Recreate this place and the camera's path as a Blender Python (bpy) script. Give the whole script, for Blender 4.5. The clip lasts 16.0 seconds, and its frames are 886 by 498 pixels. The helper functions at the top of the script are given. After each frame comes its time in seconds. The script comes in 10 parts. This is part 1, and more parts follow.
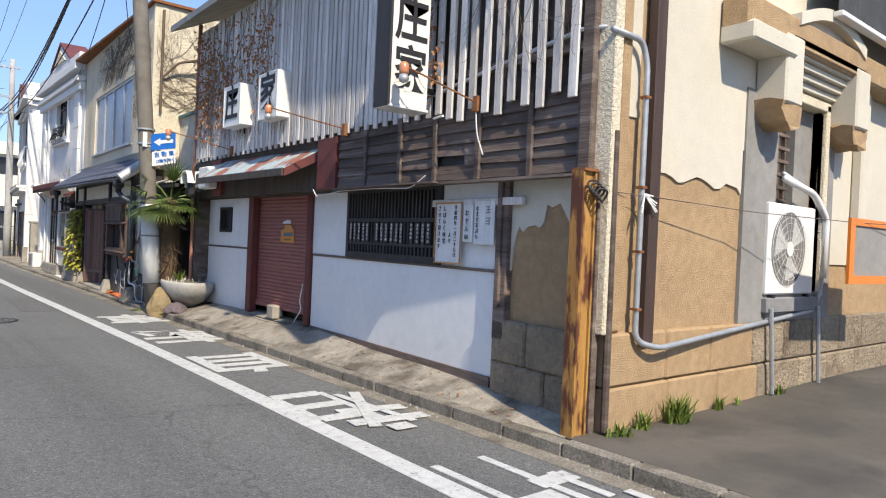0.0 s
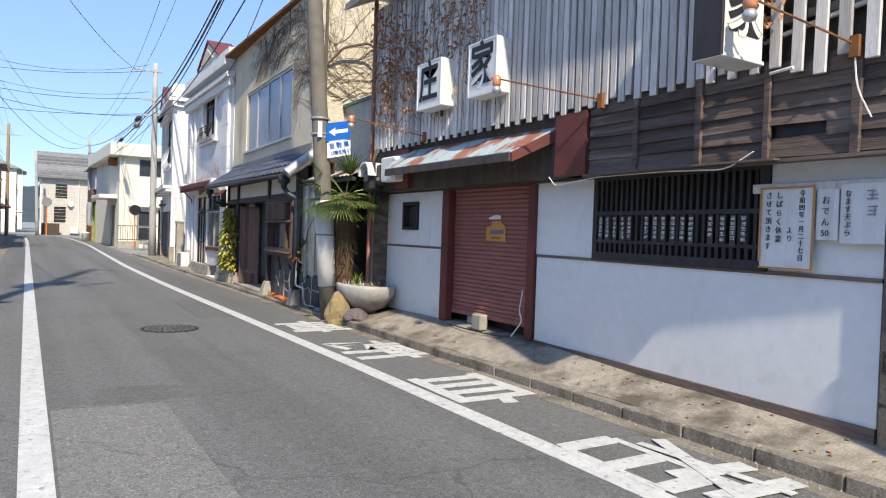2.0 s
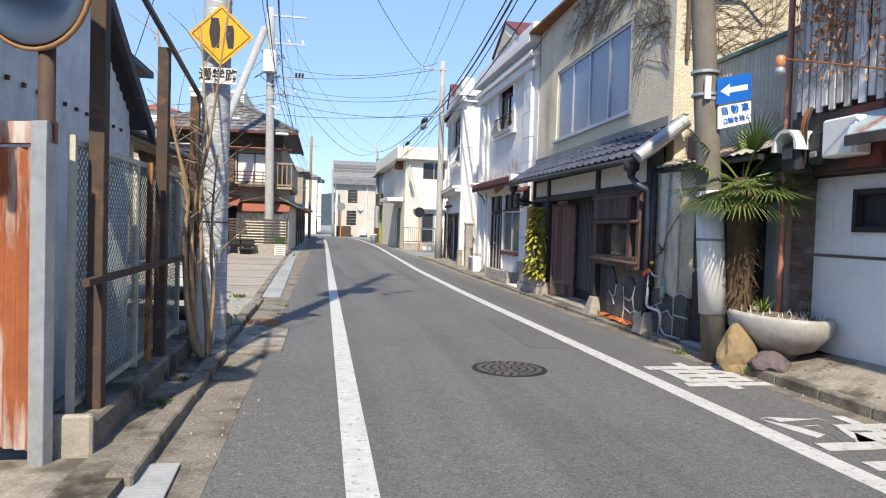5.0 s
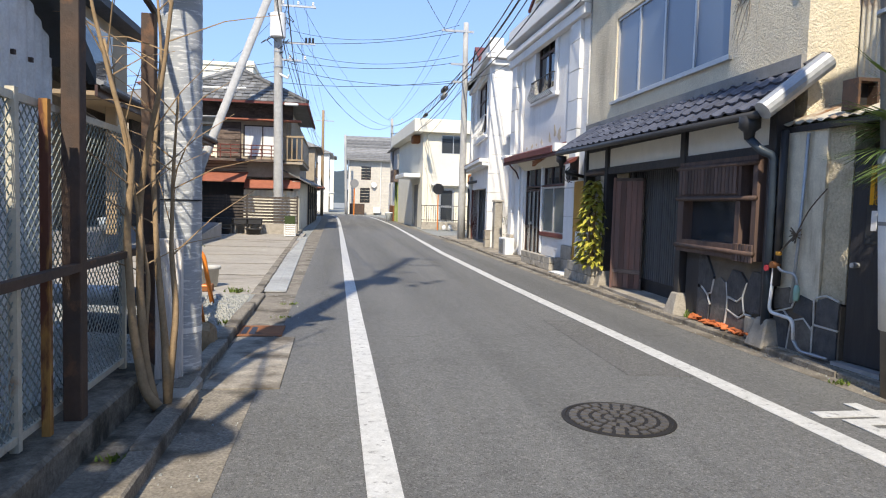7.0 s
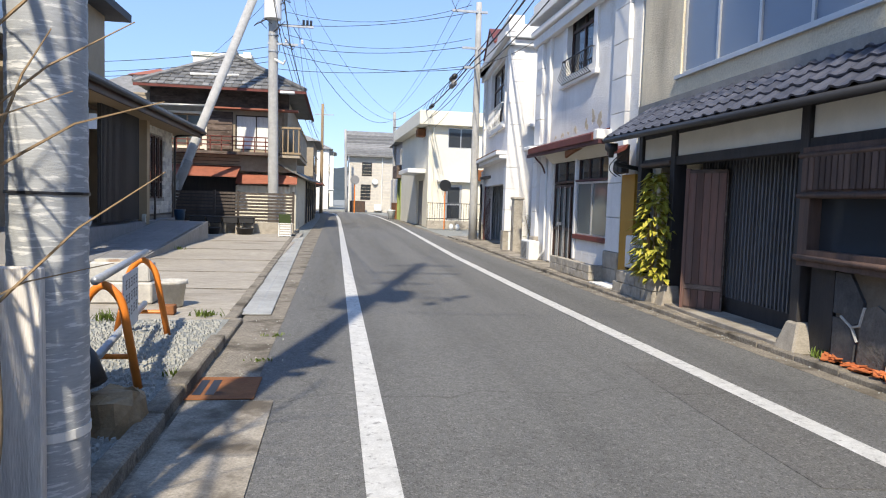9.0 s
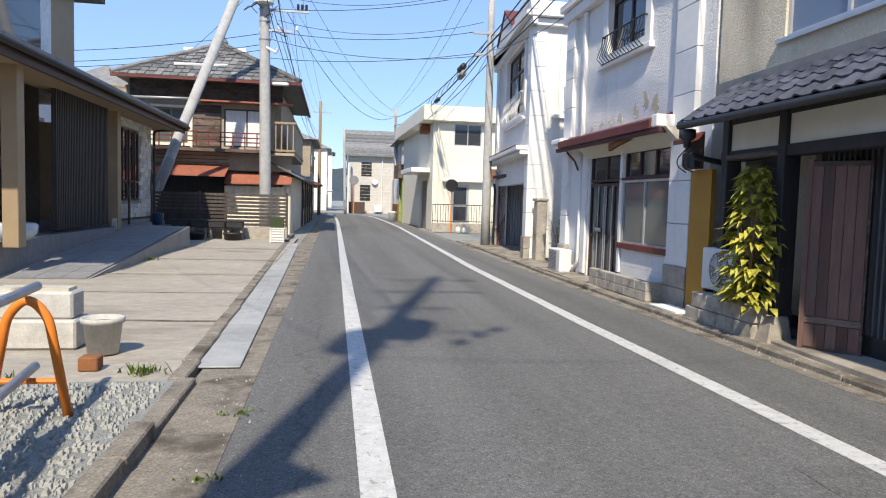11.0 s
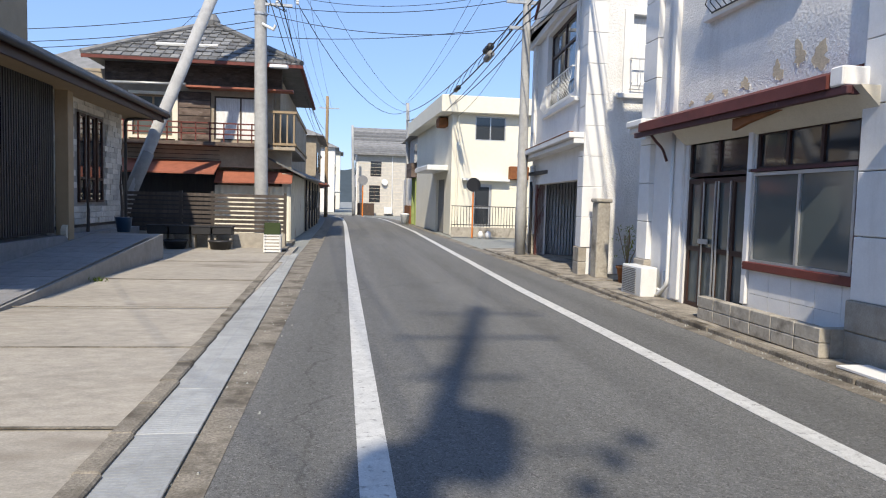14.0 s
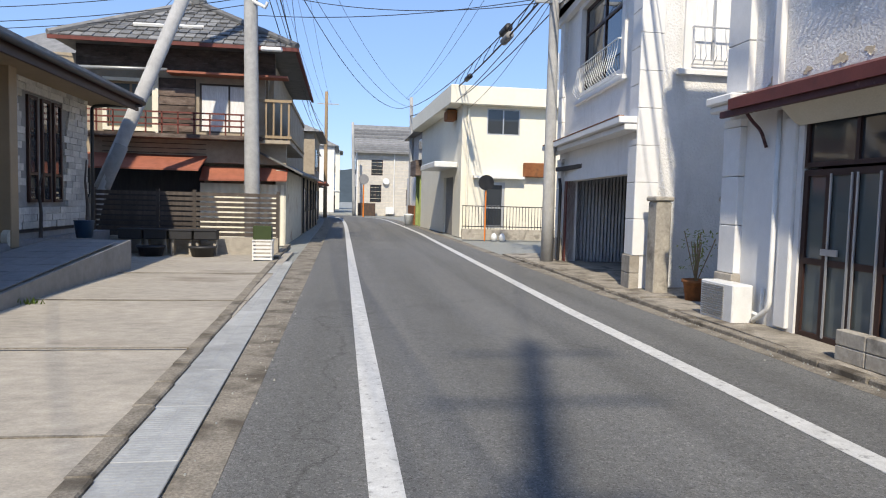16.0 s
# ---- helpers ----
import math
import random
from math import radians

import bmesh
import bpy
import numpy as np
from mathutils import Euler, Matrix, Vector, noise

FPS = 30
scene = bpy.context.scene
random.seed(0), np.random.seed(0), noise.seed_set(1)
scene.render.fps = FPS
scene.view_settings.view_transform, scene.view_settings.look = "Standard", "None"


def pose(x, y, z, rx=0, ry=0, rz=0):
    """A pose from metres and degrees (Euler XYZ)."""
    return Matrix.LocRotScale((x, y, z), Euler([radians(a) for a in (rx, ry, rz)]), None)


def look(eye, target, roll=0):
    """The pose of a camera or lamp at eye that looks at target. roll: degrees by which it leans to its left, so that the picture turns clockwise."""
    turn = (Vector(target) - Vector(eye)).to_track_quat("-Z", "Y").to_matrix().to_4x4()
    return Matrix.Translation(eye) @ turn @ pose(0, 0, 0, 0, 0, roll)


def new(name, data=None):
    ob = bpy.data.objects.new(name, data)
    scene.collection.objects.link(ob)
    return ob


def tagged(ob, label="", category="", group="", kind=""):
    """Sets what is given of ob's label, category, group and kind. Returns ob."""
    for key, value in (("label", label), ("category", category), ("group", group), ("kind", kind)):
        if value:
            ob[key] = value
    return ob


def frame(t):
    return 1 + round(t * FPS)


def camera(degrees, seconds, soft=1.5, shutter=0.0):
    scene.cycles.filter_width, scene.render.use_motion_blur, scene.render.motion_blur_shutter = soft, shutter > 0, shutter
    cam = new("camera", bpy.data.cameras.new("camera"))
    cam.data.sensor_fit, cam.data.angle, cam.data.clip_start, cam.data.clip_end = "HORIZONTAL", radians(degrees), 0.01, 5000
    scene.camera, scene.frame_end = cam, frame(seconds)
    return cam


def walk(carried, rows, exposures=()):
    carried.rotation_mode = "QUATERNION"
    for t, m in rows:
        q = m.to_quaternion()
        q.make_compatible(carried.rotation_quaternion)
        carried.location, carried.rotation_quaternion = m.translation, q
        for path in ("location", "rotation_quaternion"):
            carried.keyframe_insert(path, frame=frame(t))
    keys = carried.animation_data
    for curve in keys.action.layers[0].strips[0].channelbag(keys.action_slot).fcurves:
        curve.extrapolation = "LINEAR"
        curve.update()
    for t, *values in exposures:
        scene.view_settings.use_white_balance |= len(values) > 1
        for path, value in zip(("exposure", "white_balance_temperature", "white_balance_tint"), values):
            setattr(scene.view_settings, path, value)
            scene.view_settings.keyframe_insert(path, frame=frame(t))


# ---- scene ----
cam = camera(65.8, 16.0, 1.1)
METRES, EYE, TILT, LEAN, TURN = 19.2, 1.5, 0.0, 0.0, -39.7
ROWS = [
    (0.0, 0.0, 0.0, 0.0, 0.02, -0.51, -2.57),
    (0.5, -0.0213, 0.0168, -0.0005, -1.31, -0.67, -2.52),
    (1.0, -0.0453, 0.0335, -0.0027, -0.72, -0.77, -2.49),
    (1.5, -0.0653, 0.053, -0.0031, 2.48, -1.04, -2.1),
    (2.0, -0.0882, 0.075, -0.0018, 8.39, -1.21, -2.01),
    (2.5, -0.1082, 0.0963, -0.0022, 12.46, -1.13, -2.05),
    (3.0, -0.1285, 0.1195, -0.0017, 15.81, -1.22, -2.03),
    (3.5, -0.149, 0.1394, -0.0018, 21.04, -1.24, -1.9),
    (4.0, -0.1667, 0.1631, -0.0019, 26.08, -1.54, -1.99),
    (4.5, -0.1885, 0.1837, -0.0027, 28.82, -1.57, -2.02),
    (7.0, -0.2897, 0.3017, -0.0024, 30.82, -3.78, -1.62),
    (7.5, -0.3084, 0.3286, -0.0015, 30.87, -3.91, -1.67),
    (8.0, -0.3303, 0.3514, -0.0022, 30.85, -3.88, -1.76),
    (8.5, -0.3492, 0.3765, -0.0037, 30.9, -3.97, -1.74),
    (9.0, -0.3712, 0.4, -0.003, 30.8, -3.99, -1.79),
    (11.5, -0.4728, 0.5264, -0.0018, 30.65, -3.94, -1.6),
    (12.0, -0.4909, 0.5552, -0.0029, 30.57, -4.07, -1.6),
    (12.5, -0.5131, 0.5793, -0.0033, 30.77, -4.01, -1.65),
    (13.0, -0.5314, 0.6013, -0.0047, 30.83, -3.96, -1.54),
    (13.5, -0.553, 0.6261, -0.0033, 31.27, -3.93, -1.62),
    (14.0, -0.5732, 0.6489, -0.0021, 31.38, -3.87, -1.58),
    (14.5, -0.5939, 0.674, -0.0016, 31.33, -3.86, -1.6),
    (15.0, -0.6153, 0.6982, -0.0019, 31.36, -3.96, -1.54),
    (15.5, -0.6354, 0.7245, -0.0034, 31.3, -4.15, -1.54),
    (16.0, -0.6578, 0.7474, -0.0031, 31.34, -3.88, -1.46),
]
walk(cam, [(t, pose(0, 0, EYE, TILT, LEAN, TURN) @ pose(METRES * x, METRES * y, METRES * z, 90 + pitch, roll, yaw)) for t, x, y, z, yaw, pitch, roll in ROWS],
     [(0.0, 1.29, 6850, 10), (4.0, 1.36, 6850, 10), (8.5, 1.35, 6850, 10), (12.0, 1.24, 6800, 10), (16.0, 1.12, 6750, 10)])

# ---- world, sun ----
SUN_AZ, SUN_EL = 14.2, 46.0          # light travels towards +y, turned this far to +x; height of the sun
sky_world = bpy.data.worlds.new("sky")
scene.world = sky_world
sky_world.use_nodes = True
wn = sky_world.node_tree
for n in list(wn.nodes):
    wn.nodes.remove(n)
sky = wn.nodes.new("ShaderNodeTexSky")
sky.sky_type, sky.sun_disc = "NISHITA", False
sky.sun_elevation, sky.sun_rotation = radians(SUN_EL), radians(180 + SUN_AZ)
sky.air_density, sky.dust_density, sky.ozone_density = 1.0, 0.35, 3.0
bg = wn.nodes.new("ShaderNodeBackground")
bg.inputs["Strength"].default_value = 0.15
wo = wn.nodes.new("ShaderNodeOutputWorld")
tint = wn.nodes.new("ShaderNodeMix")
tint.data_type, tint.blend_type = "RGBA", "MULTIPLY"
tint.inputs[0].default_value, tint.inputs[7].default_value = 1.0, (0.8, 0.83, 0.88, 1)
wn.links.new(sky.outputs[0], tint.inputs[6])
haze = wn.nodes.new("ShaderNodeMix")     # the even blue of a clear spring sky over the model's gradient
haze.data_type = "RGBA"
haze.inputs[0].default_value, haze.inputs[7].default_value = 0.72, (0.78, 1.34, 2.72, 1)
wn.links.new(tint.outputs[2], haze.inputs[6])
wn.links.new(haze.outputs[2], bg.inputs[0])
wn.links.new(bg.outputs[0], wo.inputs[0])
sun = new("sun", bpy.data.lights.new("sun", "SUN"))
sun.data.energy, sun.data.angle, sun.data.color = 2.5, radians(1.1), (1.0, 0.915, 0.77)
sx, sy = math.sin(radians(SUN_AZ)) * math.cos(radians(SUN_EL)), math.cos(radians(SUN_AZ)) * math.cos(radians(SUN_EL))
sun.matrix_world = look((-sx * 60, -sy * 60, 60 * math.sin(radians(SUN_EL))), (0, 0, 0))
scene.view_settings.exposure = 1.2


# ---- materials ----
def surf(name, col, col2=None, scale=1.5, fine=45.0, rough=0.85, bump=0.25, metal=0.0, stain=None, amount=0.4,
         stretch=(1, 1, 1), stain_scale=0.9, spec=0.35, rand=0.0, fine_mix=0.25, edge=0.12, dist=0.01, stain_stretch=None, grit=0.55, mottle=0.12):
    """A weathered surface: two colours by broad noise, fine grain, blotches of a third colour, and relief."""
    m = bpy.data.materials.new(name)
    m.use_nodes = True
    t = m.node_tree
    N, L = t.nodes, t.links
    b = N["Principled BSDF"]
    b.inputs["Roughness"].default_value, b.inputs["Metallic"].default_value = rough, metal
    b.inputs["Specular IOR Level"].default_value = spec
    geo = N.new("ShaderNodeNewGeometry")
    mp = N.new("ShaderNodeMapping")
    mp.inputs["Scale"].default_value = stretch
    L.new(geo.outputs["Position"], mp.inputs["Vector"])

    def tex(s, detail=6.0, vec=mp):
        n = N.new("ShaderNodeTexNoise")
        n.inputs["Scale"].default_value, n.inputs["Detail"].default_value = s, detail
        n.inputs["Roughness"].default_value = 0.6
        L.new(vec.outputs[0], n.inputs["Vector"])
        return n

    def mixc(fac, a, c, kind="MIX"):
        x = N.new("ShaderNodeMix")
        x.data_type, x.blend_type = "RGBA", kind
        for sock, v in ((x.inputs[0], fac), (x.inputs[6], a), (x.inputs[7], c)):
            if isinstance(v, (int, float)):
                sock.default_value = v
            elif isinstance(v, tuple):
                sock.default_value = (*v[:3], 1)
            else:
                L.new(v, sock)
        return x.outputs[2]

    def ramp(src, lo, hi):
        r = N.new("ShaderNodeMapRange")
        r.inputs[1].default_value, r.inputs[2].default_value = lo, hi
        L.new(src, r.inputs[0])
        return r.outputs[0]

    col2 = col2 or tuple(c * 0.8 for c in col)
    broad, grain = tex(scale), tex(fine, 8.0)
    out = mixc(ramp(broad.outputs["Fac"], 0.35, 0.65), col, col2)
    out = mixc(fine_mix, out, mixc(ramp(grain.outputs["Fac"], 0.3, 0.7), tuple(c * grit for c in col), tuple(min(1, c * (1.8 - grit)) for c in col)))
    mid = tex(max(scale * 3.0, fine * 0.12), 5.0)
    out = mixc(ramp(mid.outputs["Fac"], 0.3, 0.7), mixc(1.0, out, (1 - mottle,) * 3, "MULTIPLY"), mixc(1.0, out, (1 + mottle,) * 3, "MULTIPLY"))
    if stain:
        vec = mp
        if stain_stretch:
            vec = N.new("ShaderNodeMapping")
            vec.inputs["Scale"].default_value = stain_stretch
            vec.inputs["Location"].default_value = (3.1, 7.7, 1.3)
            L.new(geo.outputs["Position"], vec.inputs["Vector"])
        st = tex(stain_scale, 8.0, vec)
        lo = 0.72 - amount * 0.5
        out = mixc(ramp(st.outputs["Fac"], lo, lo + edge), out, stain)
    if rand:
        oi = N.new("ShaderNodeObjectInfo")
        out = mixc(ramp(oi.outputs["Random"], 0, 1), mixc(1.0, out, (1 - rand,) * 3, "MULTIPLY"), mixc(1.0, out, (1 + rand,) * 3, "MULTIPLY"))
    L.new(out, b.inputs["Base Color"])
    if bump:
        bp = N.new("ShaderNodeBump")
        bp.inputs["Strength"].default_value, bp.inputs["Distance"].default_value = bump, dist
        L.new(grain.outputs["Fac"], bp.inputs["Height"])
        L.new(bp.outputs[0], b.inputs["Normal"])
    return m


def plain(name, col, rough=0.5, metal=0.0, spec=0.4):
    return surf(name, col, tuple(c * 0.88 for c in col), scale=3, fine=90, rough=rough, metal=metal, bump=0.06, spec=spec, fine_mix=0.1, mottle=0.04)


def glass_mat(name, tint, rough=0.06):
    m = bpy.data.materials.new(name)
    m.use_nodes = True
    b = m.node_tree.nodes["Principled BSDF"]
    b.inputs["Base Color"].default_value = (*tint, 1)
    b.inputs["Roughness"].default_value = rough
    b.inputs["IOR"].default_value = 1.5
    b.inputs["Specular IOR Level"].default_value = 0.9
    return m


# ---- building helpers ----
ORIGIN = {}


def thing(name, label, category, at=(0, 0, 0), group="", kind=""):
    ob = new(name)
    ob.location = at
    ORIGIN[ob.name] = Vector(at)
    return tagged(ob, label, category, group, kind)


def link_mesh(name, bm, material, smooth=False):
    me = bpy.data.meshes.new(name)
    bm.normal_update()
    bm.to_mesh(me)
    bm.free()
    if smooth:
        for p in me.polygons:
            p.use_smooth = True
    me.materials.append(material)
    return me


def part(name, bm, material, parent, label="", smooth=False):
    """One mesh under a thing or a part; the bmesh is in world metres."""
    o = ORIGIN[parent.name]
    bmesh.ops.translate(bm, vec=-o, verts=bm.verts)
    ob = new(name, link_mesh(name, bm, material, smooth))
    ob.parent = parent
    ORIGIN[ob.name] = o
    return tagged(ob, label)


def solo(name, bm, material, label, category, kind="", group="", smooth=False):
    """A thing or a piece of the setting that is one mesh; its origin is at its base."""
    xs = [v.co for v in bm.verts]
    o = Vector((sum(v.x for v in xs) / len(xs), sum(v.y for v in xs) / len(xs), min(v.z for v in xs)))
    bmesh.ops.translate(bm, vec=-o, verts=bm.verts)
    ob = new(name, link_mesh(name, bm, material, smooth))
    ob.location = o
    ORIGIN[ob.name] = o
    return tagged(ob, label, category, group, kind)


def piece(name, me, parent, m):
    """A piece on shared mesh data, at the world pose m."""
    ob = new(name, me)
    ob.parent = parent
    ob.matrix_basis = Matrix.Translation(-ORIGIN[parent.name]) @ m
    return ob


class Plane:
    """A vertical plane in plan. u runs along it, d stands out from it, z up."""
    y0, k, zc, zk = 0.0, 1.0, 0.0, 1.0

    def p(self, u, d, z):
        return self.a + self.e * ((u - self.y0) * self.k) + self.n * d + Vector((0, 0, self.zc + (z - self.zc) * self.zk))

    def m(self, u, d, z, turn=0.0):
        r = Matrix((self.e, self.n, Vector((0, 0, 1)))).transposed().to_4x4()
        return Matrix.Translation(self.p(u, d, z)) @ r @ Matrix.Rotation(turn, 4, "Y")


def Wall(ax, ay, bx_, by_, flip=False):
    """The plane from a to b; u starts at a, d to the left of the way from a to b (flip: to its right)."""
    w = Plane()
    w.a = Vector((ax, ay, 0))
    w.e = Vector((bx_, by_, 0)) - w.a
    w.len = w.e.length
    w.e.normalize()
    w.n = Vector((-w.e.y, w.e.x, 0)) * (-1 if flip else 1)
    return w


def Yw(ax, ay, bx_, by_):
    """A street wall in which u is the world's y; d to the street (-x)."""
    w = Wall(ax, ay, bx_, by_)
    w.k, w.y0 = w.len / (by_ - ay), ay
    return w


def Xw(ax, ay, bx_, by_):
    """A cross wall in which u is the world's x; d towards the walker (-y)."""
    w = Wall(ax, ay, bx_, by_, True)
    w.k, w.y0 = w.len / (bx_ - ax), ax
    return w


FACES = ((0, 3, 2, 1), (4, 5, 6, 7), (0, 1, 5, 4), (1, 2, 6, 5), (2, 3, 7, 6), (3, 0, 4, 7))


def hexa(bm, pts):
    vs = [bm.verts.new(p) for p in pts]
    for f in FACES:
        bm.faces.new([vs[i] for i in f])
    return vs


def box(bm, x0, x1, y0, y1, z0, z1, w=None, bev=0.0):
    """A box in world metres, or in a wall's u, d, z."""
    fn = w.p if w else (lambda a, b, c: Vector((a, b, c)))
    vs = hexa(bm, [fn(x0, y0, z0), fn(x1, y0, z0), fn(x1, y1, z0), fn(x0, y1, z0), fn(x0, y0, z1), fn(x1, y0, z1), fn(x1, y1, z1), fn(x0, y1, z1)])
    if bev:
        es = list({e for v in vs for e in v.link_edges})
        bmesh.ops.bevel(bm, geom=es, offset=bev, segments=1, affect="EDGES")
    return bm


def B():
    return bmesh.new()


def bx(*a, **k):
    return box(B(), *a, **k)


def finish(bm):
    bmesh.ops.recalc_face_normals(bm, faces=bm.faces)
    return bm


def slab(poly, z0, z1):
    """A prism on a plan polygon; z0, z1 may be numbers or functions of x, y."""
    f0 = z0 if callable(z0) else (lambda x, y: z0)
    f1 = z1 if callable(z1) else (lambda x, y: z1)
    bm = B()
    lo = [bm.verts.new((x, y, f0(x, y))) for x, y in poly]
    hi = [bm.verts.new((x, y, f1(x, y))) for x, y in poly]
    bm.faces.new(lo[::-1])
    bm.faces.new(hi)
    for i in range(len(poly)):
        j = (i + 1) % len(poly)
        bm.faces.new((lo[i], lo[j], hi[j], hi[i]))
    return finish(bm)


def plate(w, outline, d0, d1, bm=None):
    """A flat plate on a wall from an outline of (u, z)."""
    bm = bm or B()
    a = [bm.verts.new(w.p(u, d0, z)) for u, z in outline]
    b = [bm.verts.new(w.p(u, d1, z)) for u, z in outline]
    bm.faces.new(a[::-1])
    bm.faces.new(b)
    for i in range(len(a)):
        j = (i + 1) % len(a)
        bm.faces.new((a[i], a[j], b[j], b[i]))
    return finish(bm)


def tube(bm, pts, r, seg=8, r1=None):
    """A round bar along points; its radius may taper."""
    pts = [Vector(p) for p in pts]
    rings, side = [], None
    for i, p in enumerate(pts):
        d = (pts[min(i + 1, len(pts) - 1)] - pts[max(i - 1, 0)]).normalized()
        if side is None:
            side = d.orthogonal().normalized()
        side = (side - d * side.dot(d)).normalized()
        up = d.cross(side)
        rr = r if r1 is None else r + (r1 - r) * i / (len(pts) - 1)
        rings.append([bm.verts.new(p + (side * math.cos(a) + up * math.sin(a)) * rr) for a in (2 * math.pi * k / seg for k in range(seg))])
    for a, b in zip(rings, rings[1:]):
        for k in range(seg):
            bm.faces.new((a[k], a[(k + 1) % seg], b[(k + 1) % seg], b[k]))
    bm.faces.new(rings[0][::-1])
    bm.faces.new(rings[-1])
    return bm


def arc(pts, n=5):
    """Rounds a polyline's corners."""
    pts = [Vector(p) for p in pts]
    out = [pts[0]]
    for a, b, c in zip(pts, pts[1:], pts[2:]):
        k = min(0.1, (b - a).length * 0.45, (c - b).length * 0.45)
        s, e = b + (a - b).normalized() * k, b + (c - b).normalized() * k
        out += [s * (1 - t) ** 2 + b * 2 * t * (1 - t) + e * t * t for t in (i / n for i in range(n + 1))]
    return out + [pts[-1]]


def sag(a, b, drop, n=14):
    a, b = Vector(a), Vector(b)
    return [a.lerp(b, i / n) - Vector((0, 0, drop * 4 * (i / n) * (1 - i / n))) for i in range(n + 1)]


def lathe(bm, at, prof, seg=24):
    """A turned body: prof is (radius, z) from the bottom up."""
    at = Vector(at)
    rings = [[bm.verts.new(at + Vector((r * math.cos(a), r * math.sin(a), z))) for a in (2 * math.pi * k / seg for k in range(seg))] for r, z in prof]
    for a, b in zip(rings, rings[1:]):
        for k in range(seg):
            bm.faces.new((a[k], a[(k + 1) % seg], b[(k + 1) % seg], b[k]))
    bm.faces.new(rings[0][::-1])
    bm.faces.new(rings[-1])
    return bm


def opened(w, u0, u1, z0, z1, holes, d0, d1, top=None):
    """A wall with thickness from d0 to d1 and openings (u0, u1, z0, z1) through it."""
    bm = B()
    us = sorted({u0, u1, *[h[0] for h in holes], *[h[1] for h in holes]})
    zs = sorted({z0, z1, *[h[2] for h in holes], *[h[3] for h in holes]})
    us, zs = [u for u in us if u0 <= u <= u1], [z for z in zs if z0 <= z <= z1]
    vs = {}

    def v(i, j, d):
        if (i, j, d) not in vs:
            vs[i, j, d] = bm.verts.new(w.p(us[i], d, zs[j]))
        return vs[i, j, d]

    def solid(i, j):
        if not (0 <= i < len(us) - 1 and 0 <= j < len(zs) - 1):
            return False
        cu, cz = (us[i] + us[i + 1]) / 2, (zs[j] + zs[j + 1]) / 2
        return not any(h[0] < cu < h[1] and h[2] < cz < h[3] for h in holes)

    for i in range(len(us) - 1):
        for j in range(len(zs) - 1):
            if not solid(i, j):
                continue
            for d in (d0, d1):
                bm.faces.new((v(i, j, d), v(i + 1, j, d), v(i + 1, j + 1, d), v(i, j + 1, d)))
            for di, dj, c in ((-1, 0, ((i, j), (i, j + 1))), (1, 0, ((i + 1, j), (i + 1, j + 1))), (0, -1, ((i, j), (i + 1, j))), (0, 1, ((i, j + 1), (i + 1, j + 1)))):
                if not solid(i + di, j + dj):
                    (a, b), (e, f) = c
                    bm.faces.new((v(a, b, d0), v(e, f, d0), v(e, f, d1), v(a, b, d1)))
    return finish(bm)


def corrugated(w, u0, u1, z0, z1, pitch=0.076, amp=0.009, d=0.0, top=None):
    """A corrugated sheet on a wall, waves across u; top may be a function of u."""
    bm = B()
    n = max(4, int((u1 - u0) / pitch * 6))
    cols = []
    for i in range(n + 1):
        u = u0 + (u1 - u0) * i / n
        dd = d + amp * math.sin(2 * math.pi * u / pitch)
        zt = top(u) if top else z1
        cols.append([bm.verts.new(w.p(u, dd, z)) for z in (z0, zt)] + [bm.verts.new(w.p(u, dd - 0.004, z)) for z in (z0, zt)])
    for a, b in zip(cols, cols[1:]):
        bm.faces.new((a[0], b[0], b[1], a[1]))
        bm.faces.new((a[2], a[3], b[3], b[2]))
        bm.faces.new((a[1], b[1], b[3], a[3]))
        bm.faces.new((a[0], a[2], b[2], b[0]))
    return finish(bm)


def lettering(text, size, m, material, parent, name="lettering", depth=0.002, wide=1.0, label="", bold=0.0):
    """Writing as a mesh, centred on the pose m (x to the right, y up, z out of the surface)."""
    cu = bpy.data.curves.new(name, "FONT")
    cu.offset = size * bold
    cu.body, cu.size, cu.extrude, cu.align_x, cu.align_y, cu.resolution_u = text, size, depth, "CENTER", "CENTER", 4
    tmp = new(name, cu)
    me = bpy.data.meshes.new_from_object(tmp.evaluated_get(bpy.context.evaluated_depsgraph_get()))
    bpy.data.objects.remove(tmp)
    me.materials.clear()
    me.materials.append(material)
    ob = new(name, me)
    ob.parent = parent
    ORIGIN[ob.name] = ORIGIN[parent.name]
    ob.matrix_basis = Matrix.Translation(-ORIGIN[parent.name]) @ m @ Matrix.Diagonal((wide, 1, 1, 1))
    return tagged(ob, label)


def facing(w, u, d, z):
    """Pose for writing on a street wall, seen from the street: x runs to the reader's right."""
    r = Matrix((-w.e, Vector((0, 0, 1)), w.n)).transposed().to_4x4()
    return Matrix.Translation(w.p(u, d, z)) @ r


